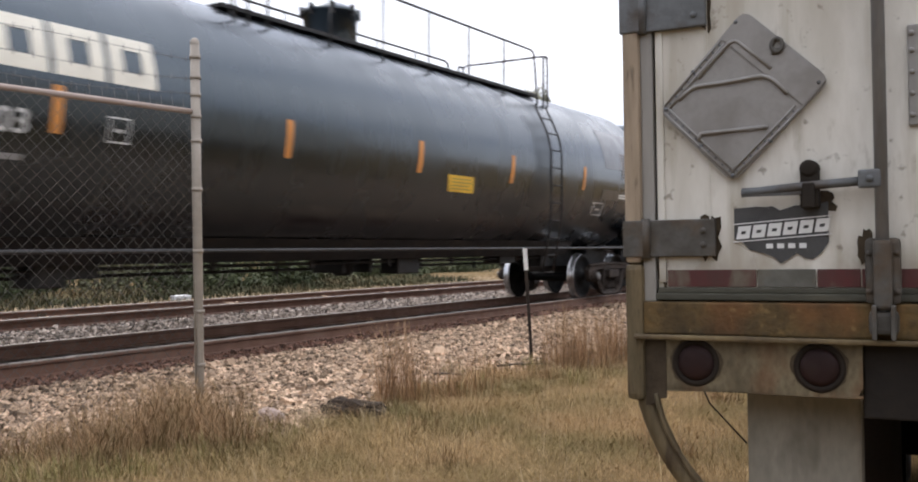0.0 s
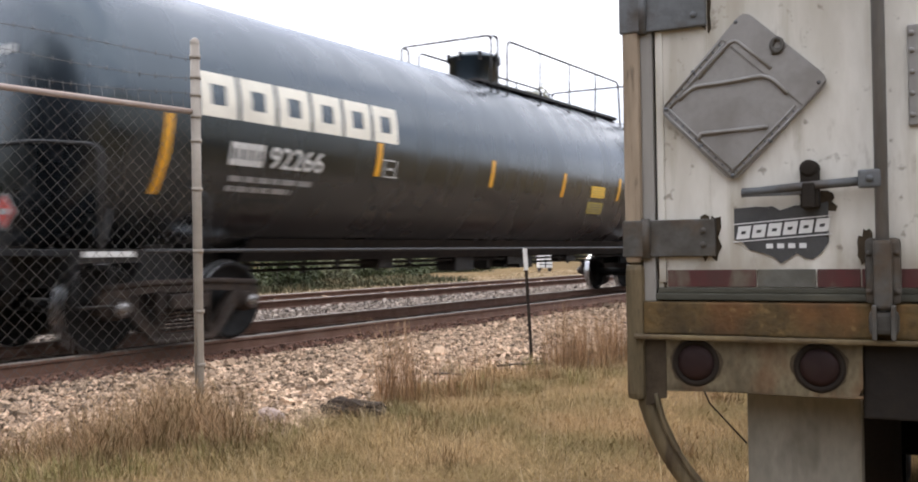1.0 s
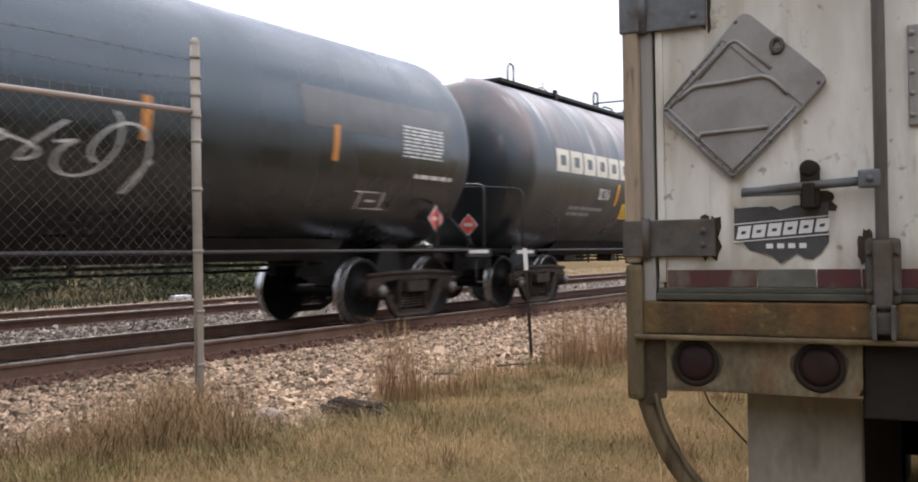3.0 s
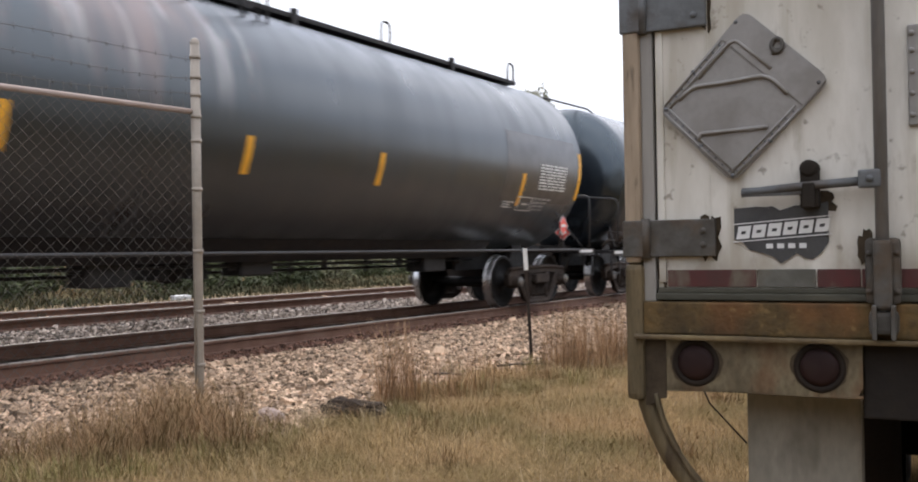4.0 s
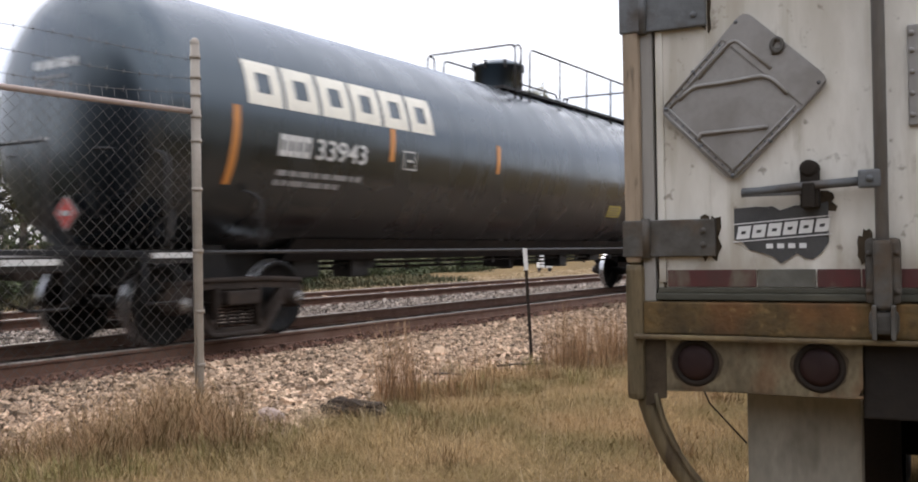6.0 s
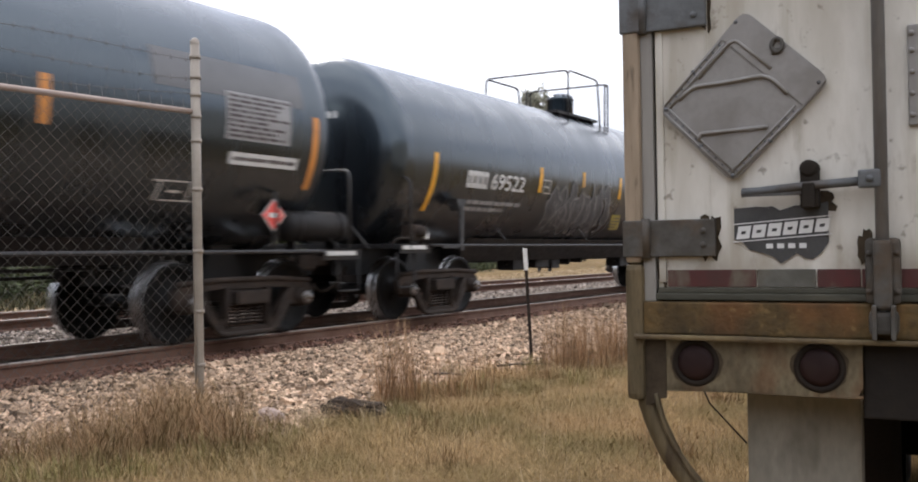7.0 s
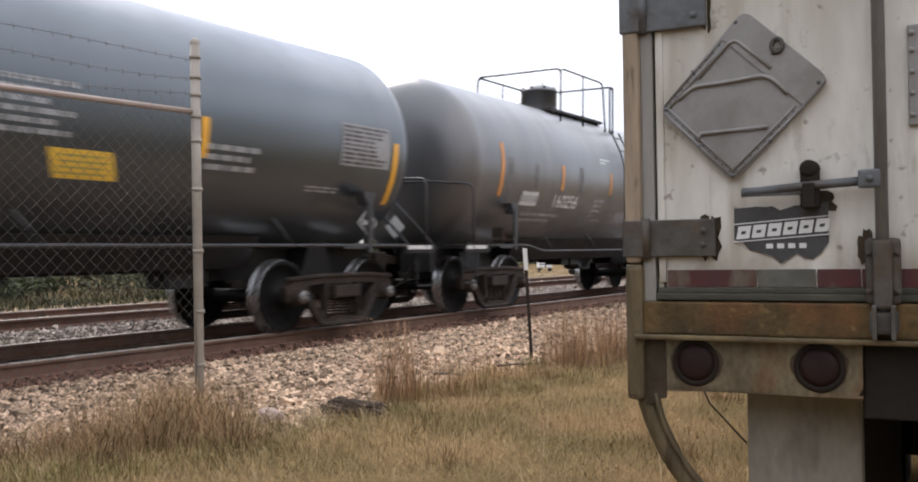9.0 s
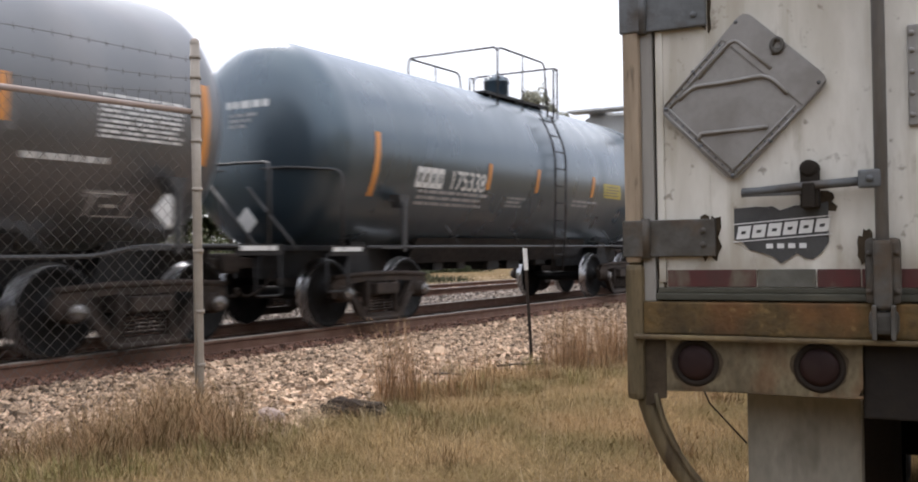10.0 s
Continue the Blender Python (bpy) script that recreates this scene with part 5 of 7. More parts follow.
def tank_car(spec):
    """A tank car with its trucks, fittings and markings."""
    tc, r, zc, paint = spec["tc"], spec.get("r", 1.553), spec.get("zc", 2.54), spec["paint"]
    dep = spec.get("dep", 0.70)
    knuckle = spec["over"][0] - dep + 0.22                     # where the leading head's tight knuckle begins
    e0, e1 = tc / 2 + min(knuckle + 0.60, 1.82), tc / 2 + spec["over"][1]     # the tank's two ends
    face = tc / 2 + 2.02
    car = thing("tank_car", LINE, spec["label"], "tank car", "tank cars of the passing train")
    # shell with elliptical heads
    bm = bmesh.new()
    d0, full = e0 - tc / 2 - knuckle, HEAD_FULL
    prof = [(-e0, 0.0)] + [(-e0 + d0 - d0 * math.cos(a) ** full, r * math.sin(a) ** full) for a in [math.pi / 2 * math.sin(math.pi / 2 * k / 22) for k in range(1, 22)]]
    body = [-e0 + d0]
    seams = spec.get("seams", (-0.5, 0.5)) if spec.get("seams") is not None else ()
    for q in seams:
        body += [q - 0.03, q - 0.028, q + 0.028, q + 0.03]
    prof.append((body[0], r))
    for i, q in enumerate(body[1:]):
        prof.append((q, r + (0.012 if i % 4 in (1, 2) else 0.0)))
    prof.append((e1 - dep, r))
    prof += [(e1 - dep + dep * math.sin(a), r * math.cos(a)) for a in [math.pi / 2 * k / 14 for k in range(1, 14)]] + [(e1, 0.0)]
    spun(bm, prof, "x", 72, (0, 0, zc))
    bmesh.ops.recalc_face_normals(bm, faces=bm.faces)
    tank = part("tank", bm, paint, car, spec.get("tank_label", ""))
    for y0, y1, z0, z1, rows in spec.get("head", ()):
        head_writing(tank, spec, r, zc, e0, d0, y0, y1, z0, z1, rows, int(tc * 10) + rows)
    # saddles, stub sills, end platforms
    for way in (-1, 1):
        bx = way * tc / 2
        bm = bmesh.new()
        prism(bm, [(-0.34, 0.70), (0.34, 0.70), (0.20, 1.0), (0.14, 1.25), (-0.14, 1.25), (-0.20, 1.0)], -0.6, 0.6)
        part("bolster", bm, M_FRAME, car, at=pose(bx, 0, 0))
        bm = bmesh.new()
        a, b = sorted((bx - way * 1.6, way * (face - 0.45)))
        box(bm, a, b, -0.26, -0.20, 0.66, 1.10)
        box(bm, a, b, 0.20, 0.26, 0.66, 1.10)
        box(bm, a, b, -0.20, 0.20, 1.04, 1.10)
        part("stub_sill", bm, M_FRAME, car)
        bm = bmesh.new()
        a, b = sorted((way * (face - 0.42), way * (face - 1.15)))
        dz = spec.get("rail_e", spec.get("rail_z", 1.0)) - 1.03
        box(bm, a, b, -1.45, 1.45, 0.98 + dz, 1.05 + dz, 0.01)
        box(bm, a, b, -1.46, -1.44, 0.92 + dz, 1.05 + dz)
        plat = part("end_platform", bm, M_FRAME, car)
        bm = bmesh.new()
        box(bm, a + 0.05, b - 0.12, -1.474, -1.461, 0.975 + dz, 1.03 + dz)
        part("reflective_strip", bm, M_WHITE, plat, "white reflective strip")
        # end handrail hoop and its stays
        bm = bmesh.new()
        xe, xo = way * (tc / 2 + 1.36), way * (tc / 2 + 1.66)
        tube(bm, rounded([(xe, -1.46, 1.05), (xe, -1.46, 2.06), (xo, -0.85, 2.10), (xo, 0.85, 2.10), (xe, 1.46, 2.06), (xe, 1.46, 1.05)], 0.14), 0.019, 8)
        if spec.get("brackets"):
            tube(bm, [(xo + way * 0.02, -0.98, 1.05), (xo + way * 0.02, -0.12, 1.86)], 0.022, 6)
        else:
            tube(bm, [(xe - way * 0.08, -1.36, 1.05), (xe - way * 0.55, -0.95, 1.75)], 0.016, 6)
            tube(bm, [(xe - way * 0.08, 1.36, 1.05), (xe - way * 0.55, 0.95, 1.75)], 0.016, 6)
        part("end_handrail", bm, M_PIPE, car)
        # corner grab post on the side
        bm = bmesh.new()
        xg = bx + way * spec.get("grab", 0.05)
        if spec.get("brackets"):
            box(bm, xg - 0.045, xg + 0.045, -1.49, -1.45, 1.02, 1.70, 0.006)
            prism(bm, [(xg - 0.13, 1.80), (xg + 0.13, 1.80), (xg + 0.05, 1.62), (xg - 0.05, 1.62)], -1.47, -1.30)
            box(bm, xg - 0.55, xg - 0.12, -1.498, -1.492, 1.055, 1.10)
        tube(bm, rounded([(xg, -1.46, 1.0), (xg, -1.46, 1.62), (xg + 0.05 * way, -1.36, 1.70), (xg + 0.14 * way, -1.30, 1.72)], 0.05), 0.017, 6)
        part("grab_iron", bm, M_PIPE, car)
        bm = bmesh.new()
        xs = way * (face - 0.62)
        tube(bm, rounded([(xs - 0.2, -1.40, 1.0), (xs - 0.2, -1.42, 0.52), (xs + 0.2, -1.42, 0.52), (xs + 0.2, -1.40, 1.0)], 0.04), 0.016, 6)
        part("sill_step", bm, M_FRAME, car)
        add_coupler(car, way * face, way)
    # side handrail along the bottom of the tank, dipping over the trucks where the frames show it
    bm = bmesh.new()
    z = spec.get("rail_z", 1.0)
    ze = spec.get("rail_e", z)
    e = face - 1.15
    pts = [(-e, -1.47, ze), (-tc / 2 + 0.4, -1.47, ze), (-tc / 2 + 0.95, -1.47, z), (tc / 2 - 0.95, -1.47, z), (tc / 2 - 0.4, -1.47, ze), (e, -1.47, ze)]
    tube(bm, rounded(pts, 0.15), spec.get("rail_r", 0.022), 8)
    for k in range(4 if spec.get("brackets") else 0):
        x = -tc / 2 + 1.4 + (tc - 2.8) * k / 3
        tube(bm, [(x, -1.47, z), (x - 0.20, -1.33, z + 0.32)], 0.013, 6)
    if spec.get("side_rail", True):
        part("side_handrail", bm, M_PIPE, car)
        bm = bmesh.new()
        tube(bm, [(-tc / 2 + 0.9, 1.47, z), (tc / 2 - 0.9, 1.47, z)], 0.022, 8)
        part("side_handrail", bm, M_PIPE, car)
    # brake pipe and rods on hangers under the tank
    bm = bmesh.new()
    zb = zc - r
    low = 0.20 if spec.get("brackets") else 0.09
    ends = (-tc / 2 + 1.25, tc / 2 - 1.25)
    sec = [(-0.78, zb + 0.20), (-0.55, zb - low), (0.55, zb - low), (0.78, zb + 0.20)]
    rings = [[bm.verts.new((x, y, q)) for y, q in sec] for x in ends]
    for i in range(4):
        bm.faces.new((rings[0][i], rings[0][(i + 1) % 4], rings[1][(i + 1) % 4], rings[1][i]))
    bm.faces.new(rings[0])
    bm.faces.new(rings[1])
    bmesh.ops.recalc_face_normals(bm, faces=bm.faces)
    part("belly_jacket", bm, M_FRAME, car, "black jacket plate along the tank's belly")
    rnd = random.Random(int(tc * 100) + int(spec["over"][0] * 1000))
    for k in range(5):
        x = rnd.uniform(-tc / 2 + 1.8, tc / 2 - 1.8)
        w, h = rnd.uniform(0.12, 0.32), rnd.uniform(0.10, 0.26)
        bm = bmesh.new()
        box(bm, x - w, x + w, -0.42, -0.05, zb - low - h, zb - low + 0.02, 0.02)
        box(bm, x - w - 0.08, x + w + 0.08, -0.30, -0.24, zb - low - h * 0.55, zb - low - h * 0.4, 0.006)
        part("brake_gear", bm, M_FRAME, car, "dark brake lever and cylinder under the belly")
    bm = bmesh.new()
    for y, q in ((-0.35, zb - 0.14), (0.3, zb - 0.24)):
        tube(bm, [(-tc / 2 + 1.2, y, q), (tc / 2 - 1.2, y, q)], 0.021, 8)
    part("brake_pipe", bm, M_FRAME, car)
    for k in range(8):
        x = -tc / 2 + 1.6 + (tc - 3.2) * k / 7
        for y, q, w in ((-0.35, zb - 0.20, 0.05), (0.30, zb - 0.30, 0.03)):
            bm = bmesh.new()
            box(bm, x - w, x + w, y - 0.02, y + 0.02, q, zb + 0.10, 0.004)
            part("pipe_hanger", bm, M_FRAME, car)
    bm = bmesh.new()
    spun(bm, [(zb - 0.34, 0.0), (zb - 0.34, 0.14), (zb - 0.2, 0.17), (zb - 0.1, 0.28), (zb + 0.1, 0.3)], "z", 16, (spec.get("outlet", 0.2), 0, 0))
    for dx in (-0.32, 0.32):
        box(bm, spec.get("outlet", 0.2) + dx - 0.03, spec.get("outlet", 0.2) + dx + 0.03, -0.3, 0.3, zb - 0.30, zb + 0.1, 0.01)
    part("bottom_outlet", bm, M_FRAME, car)
    # brake reservoir and hand brake on the near end
    for xa, xb in spec.get("reservoir", ()):
        bm = bmesh.new()
        spun(bm, [(xa, 0), (xa + 0.02, 0.12), (xa + 0.07, 0.19), (xb - 0.07, 0.19), (xb - 0.02, 0.12), (xb, 0)], "x", 24, (0, -1.18, 1.34))
        for q in (xa + 0.2, xb - 0.2):
            spun(bm, [(q - 0.02, 0.19), (q - 0.02, 0.2), (q + 0.02, 0.2), (q + 0.02, 0.19)], "x", 24, (0, -1.18, 1.34))
            box(bm, q - 0.03, q + 0.03, -1.25, -1.1, 1.05, 1.17)
        part("air_reservoir", bm, M_FRAME, car, "dark cylindrical air reservoir on the end platform")
    if spec.get("valve") is not None:
        x = spec["valve"]
        bm = bmesh.new()
        box(bm, x - 0.16, x + 0.10, -1.32, -1.1, 1.16, 1.40, 0.03)
        spun(bm, [(-1.42, 0), (-1.42, 0.07), (-1.30, 0.09), (-1.2, 0.09)], "y", 14, (x - 0.02, 0, 1.30))
        tube(bm, rounded([(x - 0.15, -1.25, 1.2), (x - 0.4, -1.2, 1.2), (x - 0.45, -1.1, 1.05)], 0.06), 0.025, 8)
        tube(bm, rounded([(x + 0.1, -1.25, 1.3), (x + 0.25, -1.25, 1.28), (x + 0.3, -1.1, 1.1)], 0.06), 0.02, 8)
        v = part("brake_valve", bm, M_TRUCK, car, "brake control valve with pipes")
        bm = bmesh.new()
        box(bm, x + 0.06, x + 0.15, -1.38, -1.30, 1.19, 1.29, 0.015)
        part("valve_tag", bm, M_WHITE, v)
    # manway, top platform, railing
    top = zc + r
    mx = spec.get("manway", 0.0)
    bm = bmesh.new()
    rr, hh = spec.get("dome", (0.45, 0.55))
    rim = 0.012 if spec.get("brackets") else 0.03
    spun(bm, [(top - 0.12, rr), (top + hh - 0.10, rr), (top + hh - 0.10, rr + rim), (top + hh - 0.06, rr + rim), (top + hh - 0.02, rr * 0.92), (top + hh + 0.03, rr * 0.7), (top + hh + 0.06, rr * 0.36), (top + hh + 0.07, 0)], "z", 32, (mx, 0, 0))
    manway = part("manway_housing", bm, spec.get("paint", M_BLACK), car, "round manway housing with bolted lid")
    for k in range(8):
        a = k * math.tau / 8
        bm = bmesh.new()
        rb = rr + 0.02 if rim > 0.02 else rr - 0.03
        box(bm, mx + rb * math.cos(a) - 0.025, mx + rb * math.cos(a) + 0.025, rb * math.sin(a) - 0.025, rb * math.sin(a) + 0.025, top + hh - 0.16, top + hh)
        part("lid_bolt", bm, M_FRAME, manway)
    p0, p1 = spec.get("platform", (-1.2, 1.3))
    zp = top - 0.10
    bm = bmesh.new()
    for sy in (-1, 1):
        box(bm, p0, p1, sy * 0.52 - 0.19, sy * 0.52 + 0.19, zp - 0.02, zp + 0.03, 0.004)
        for k in range(int((p1 - p0) / 0.12)):
            q = p0 + 0.06 + k * 0.12
            box(bm, q - 0.008, q + 0.008, sy * 0.52 - 0.19, sy * 0.52 + 0.19, zp + 0.03, zp + 0.042)
        for q in (p0 + 0.2, (p0 + p1) / 2, p1 - 0.2):
            box(bm, q - 0.03, q + 0.03, sy * 0.66 - 0.03, sy * 0.66 + 0.03, zp - 0.14, zp, 0.004)
    part("top_platform", bm, M_FRAME, car)
    hr = spec.get("rail_h", 0.74)
    for y in (-0.95, 0.95):
        bm = bmesh.new()
        q0 = p0 + (0.55 if tc > 15 else 0.0)             # the long cars' railing leaves a gap behind its first hoop
        tube(bm, rounded([(q0, y, zp - 0.25), (q0, y, zp + hr), (p1 - 0.55, y, zp + hr), (p1 - 0.40, y, zp - 0.25)], 0.14), 0.02, 8)
        n = max(1, int((p1 - q0) / 1.15))
        for k in range(1, n):
            x = q0 + (p1 - 0.5 - q0) * k / n
            tube(bm, [(x, y, zp - 0.25), (x, y, zp + hr)], 0.017, 6)
        part("top_railing", bm, M_PIPE, car)
        if tc > 15:
            bm = bmesh.new()
            tube(bm, rounded([(p0, y, zp - 0.25), (p0, y, zp + hr), (p0 + 0.22, y, zp + hr), (p0 + 0.22, y, zp - 0.25)], 0.10), 0.02, 8)
            part("end_hoop", bm, M_PIPE, car)
        bm = bmesh.new()
        tube(bm, rounded([(p1, y, zp - 0.25), (p1, y, zp + hr * 0.96), (p1 - 0.16, y, zp + hr * 0.96), (p1 - 0.16, y, zp - 0.25)], 0.03), 0.02, 8)
        part("end_hoop", bm, M_PIPE, car)
    for x in (p0, p1):
        bm = bmesh.new()
        tube(bm, rounded([(x, -0.95, zp + hr * 0.9), (x, -0.9, zp + hr), (x, 0.9, zp + hr), (x, 0.95, zp + hr * 0.9)], 0.04), 0.02, 8)
        part("cross_rail", bm, M_PIPE, car)
    if spec.get("crest_rail"):
        bm = bmesh.new()
        tube(bm, rounded([(-e0 - 1.22, -0.35, top - 1.1), (-e0 - 1.22, -0.35, top + 0.0), (-e0 + 1.0, -0.35, top + 0.03), (-e0 + 1.5, -0.35, top - 0.08)], 0.1), 0.02, 8)
        tube(bm, [(-e0 - 0.92, -0.35, top - 1.0), (-e0 - 0.92, -0.35, top + 0.01)], 0.018, 6)
        part("crest_rail", bm, M_PIPE, car)
    if spec.get("walkway"):
        # a raised running board all along the top, with hooks
        bm = bmesh.new()
        box(bm, -tc / 2 - 0.3, tc / 2 + 0.3, -0.42, 0.10, top + 0.02, top + 0.09, 0.01)
        part("running_board", bm, M_FRAME, car)
        for k in range(9):
            x = -tc / 2 + k * tc / 8
            bm = bmesh.new()
            if k % 2:
                box(bm, x - 0.05, x + 0.05, -0.45, -0.38, top - 0.12, top + 0.16, 0.008)
            else:
                tube(bm, rounded([(x, -0.4, top), (x, -0.4, top + 0.4), (x + 0.22, -0.4, top + 0.4), (x + 0.22, -0.4, top)], 0.1), 0.02, 6)
            part("walkway_hook", bm, M_FRAME, car)
    # side ladder
    if spec.get("ladder") is not None:
        lx = spec["ladder"]
        bm = bmesh.new()
        run = rounded([(lx, -1.46, 0.62), (lx, -r - 0.10, 1.5), (lx, -r - 0.10, zc + 0.40), (lx, -r + 0.22, zc + 1.05)], 0.4, 6)
        for dx in (-0.21, 0.21):
            tube(bm, [p + Vector((dx, 0, 0)) for p in run], 0.018, 6)
        at, gap = 0.0, 0.31
        for a, c in zip(run, run[1:]):
            far = (c - a).length
            while at < far:
                p = a.lerp(c, at / far)
                tube(bm, [p + Vector((-0.21, 0, 0)), p + Vector((0.21, 0, 0))], 0.012, 6)
                at += gap
            at -= far
        part("ladder", bm, M_FRAME, car, "black side ladder")
    mark_car(car, tank, spec, r, zc)
    add_bogies(car, tc)
    CARS.append((car, spec["at"]))
    return car


def mark_car(car, tank, spec, r, zc):
    for x, t0, t1 in spec.get("stripes", ()):
        bm = bmesh.new()
        patch(bm, r, zc, x - 0.05, x + 0.05, t0, t1, n=8)
        part("reflective_stripe", bm, spec.get("tape", M_YELLOW), tank, "upright %s reflective stripe" % ("dull orange" if "tape" in spec else "yellow"))
    for x0, x1, t0, t1, sl, mt in spec.get("labels", ()):
        bm = bmesh.new()
        patch(bm, r, zc, x0, x1, t0, t1, sl)
        lab = part("warning_label", bm, mt, tank, "rectangular yellow warning label")
        bm = bmesh.new()
        d = (t1 - t0)
        for k in range(4):
            a = t0 + d * (0.16 + 0.2 * k)
            patch(bm, r, zc, x0 + (x1 - x0) * 0.1, x1 - (x1 - x0) * (0.1 + 0.08 * (k % 2)), a, a + d * 0.07, 0, 0.009, 1)
        part("label_text", bm, M_OLIVE if mt is not M_OLIVE else M_GREYPATCH, lab)
    for x0, x1, t0, t1, count, mt in spec.get("brand", ()):
        block_word(tank, "brand_block", r, zc, x0, x1, t0, t1, count, mt, "plain cream block of a company name")
    if spec.get("number"):
        text, x0, x1, t0, t1 = spec["number"]
        ends, starts = spec.get("split", (0.34, 0.40))             # where the owner's mark ends and the number begins
        cut = x0 + (x1 - x0) * starts
        block_word(tank, "mark_block", r, zc, x0, x0 + (x1 - x0) * ends, t0, t1, 4, spec.get("ink", M_WHITE), "plain pale block of an owner's mark")
        part("car_number", lettering(text, r, zc, cut, t0, radians(t1 - t0) * r, x1 - cut), spec.get("ink", M_WHITE), tank, "painted car number")
    for mode, x0, x1, t0, t1 in spec.get("graffiti", ()):
        graffiti(tank, r, zc, mode, x0, x1, t0, t1)
    for x0, x1, t0, t1, rows, seed, mt in spec.get("writing", ()):
        if rows == 9 and spec.get("filled"):
            # a stencilled data table: pale ground, dark lines of print
            bm = bmesh.new()
            patch(bm, r, zc, x0, x1, t0, t1, 0, 0.005, 8)
            plate = part("data_table", bm, M_TABLE, tank, "pale stencilled data table")
            tagged(part("small_writing", bars(r, zc, x0 + 0.04, x1 - 0.03, t0 + 0.6, t1 - 0.6, 9, seed - 1, 0.09), M_PRINT, plate), kind="stuff")
        else:
            tagged(part("small_writing", bars(r, zc, x0, x1, t0, t1, rows, seed), mt, tank), kind="stuff")
    for x0, x1, t0, t1 in spec.get("strips", ()):
        bm = bmesh.new()
        patch(bm, r, zc, x0, x1, t0, t1, 0, 0.005, 2)
        plate = part("data_strip", bm, M_WHITE, tank, "white strip with a line of small print")
        tagged(part("small_writing", bars(r, zc, x0 + 0.05, x1 - 0.05, t0 + 1.2, t1 - 1.2, 1, 3, 0.05), M_PRINT, plate), kind="stuff")
    for x0, x1, t0, t1, mt in spec.get("panels", ()):
        bm = bmesh.new()
        patch(bm, r, zc, x0, x1, t0, t1, 0, 0.0035, 8)
        part("painted_panel", bm, mt, tank)
    for x0, x1, t0, t1, sl in spec.get("frames", ()):
        bm = bmesh.new()
        w, d = (x1 - x0), (t1 - t0)
        for a, b, c, e in ((x0, x1, t1 - d * 0.07, t1), (x0, x1, t0, t0 + d * 0.07), (x0, x0 + w * 0.06, t0, t1), (x1 - w * 0.06, x1, t0, t1), (x0 + w * 0.3, x1 - w * 0.3, t0 + d * 0.42, t0 + d * 0.55)):
            patch(bm, r, zc, a + sl * ((c + e) / 2 - (t0 + t1) / 2) / d, b + sl * ((c + e) / 2 - (t0 + t1) / 2) / d, c, e, n=3)
        part("stencil_frame", bm, M_WHITE, tank, "small square stencil frame")
    for y, z, mt in spec.get("end_placards", ()):
        holder = new("placard", placard_plate(mt))
        holder.parent = car
        holder.matrix_basis = pose(-(spec["tc"] / 2 + 1.72), y, z, 0, 0, -90)
        tagged(holder, "diamond hazard placard on the end handrail")
    for x, z, mt in spec.get("placards", ()):
        holder = new("placard", placard_plate(mt))
        holder.parent = car
        holder.matrix_basis = pose(x, -1.44, z)
        tagged(holder, "diamond hazard placard on a bracket")


PLATES = {}


def placard_plate(mt):
    if mt.name not in PLATES:
        bm = bmesh.new()
        k = 0.19
        prism(bm, [(-k, 0), (0, k), (k, 0), (0, -k)][::-1], -0.004, 0.004)
        n0 = len(bm.faces)
        k = 0.17
        for a in (k,):
            prism(bm, [(-a, 0), (0, a), (a, 0), (0, -a)][::-1], -0.007, -0.004)
        n1 = len(bm.faces)
        prism(bm, [(-0.085, -0.028), (0.085, -0.028), (0.085, 0.028), (-0.085, 0.028)], -0.010, -0.007)
        for i, f in enumerate(bm.faces):
            f.material_index = 0 if i < n0 else (1 if i < n1 else 0)
        n2 = len(bm.faces)
        box(bm, -0.02, 0.02, 0.004, 0.03, -0.42, 0.1)
        for f in list(bm.faces)[n2:]:
            f.material_index = 2
        PLATES[mt.name] = mesh_of("placard", bm, M_WHITE, mt, M_FRAME)
    return PLATES[mt.name]


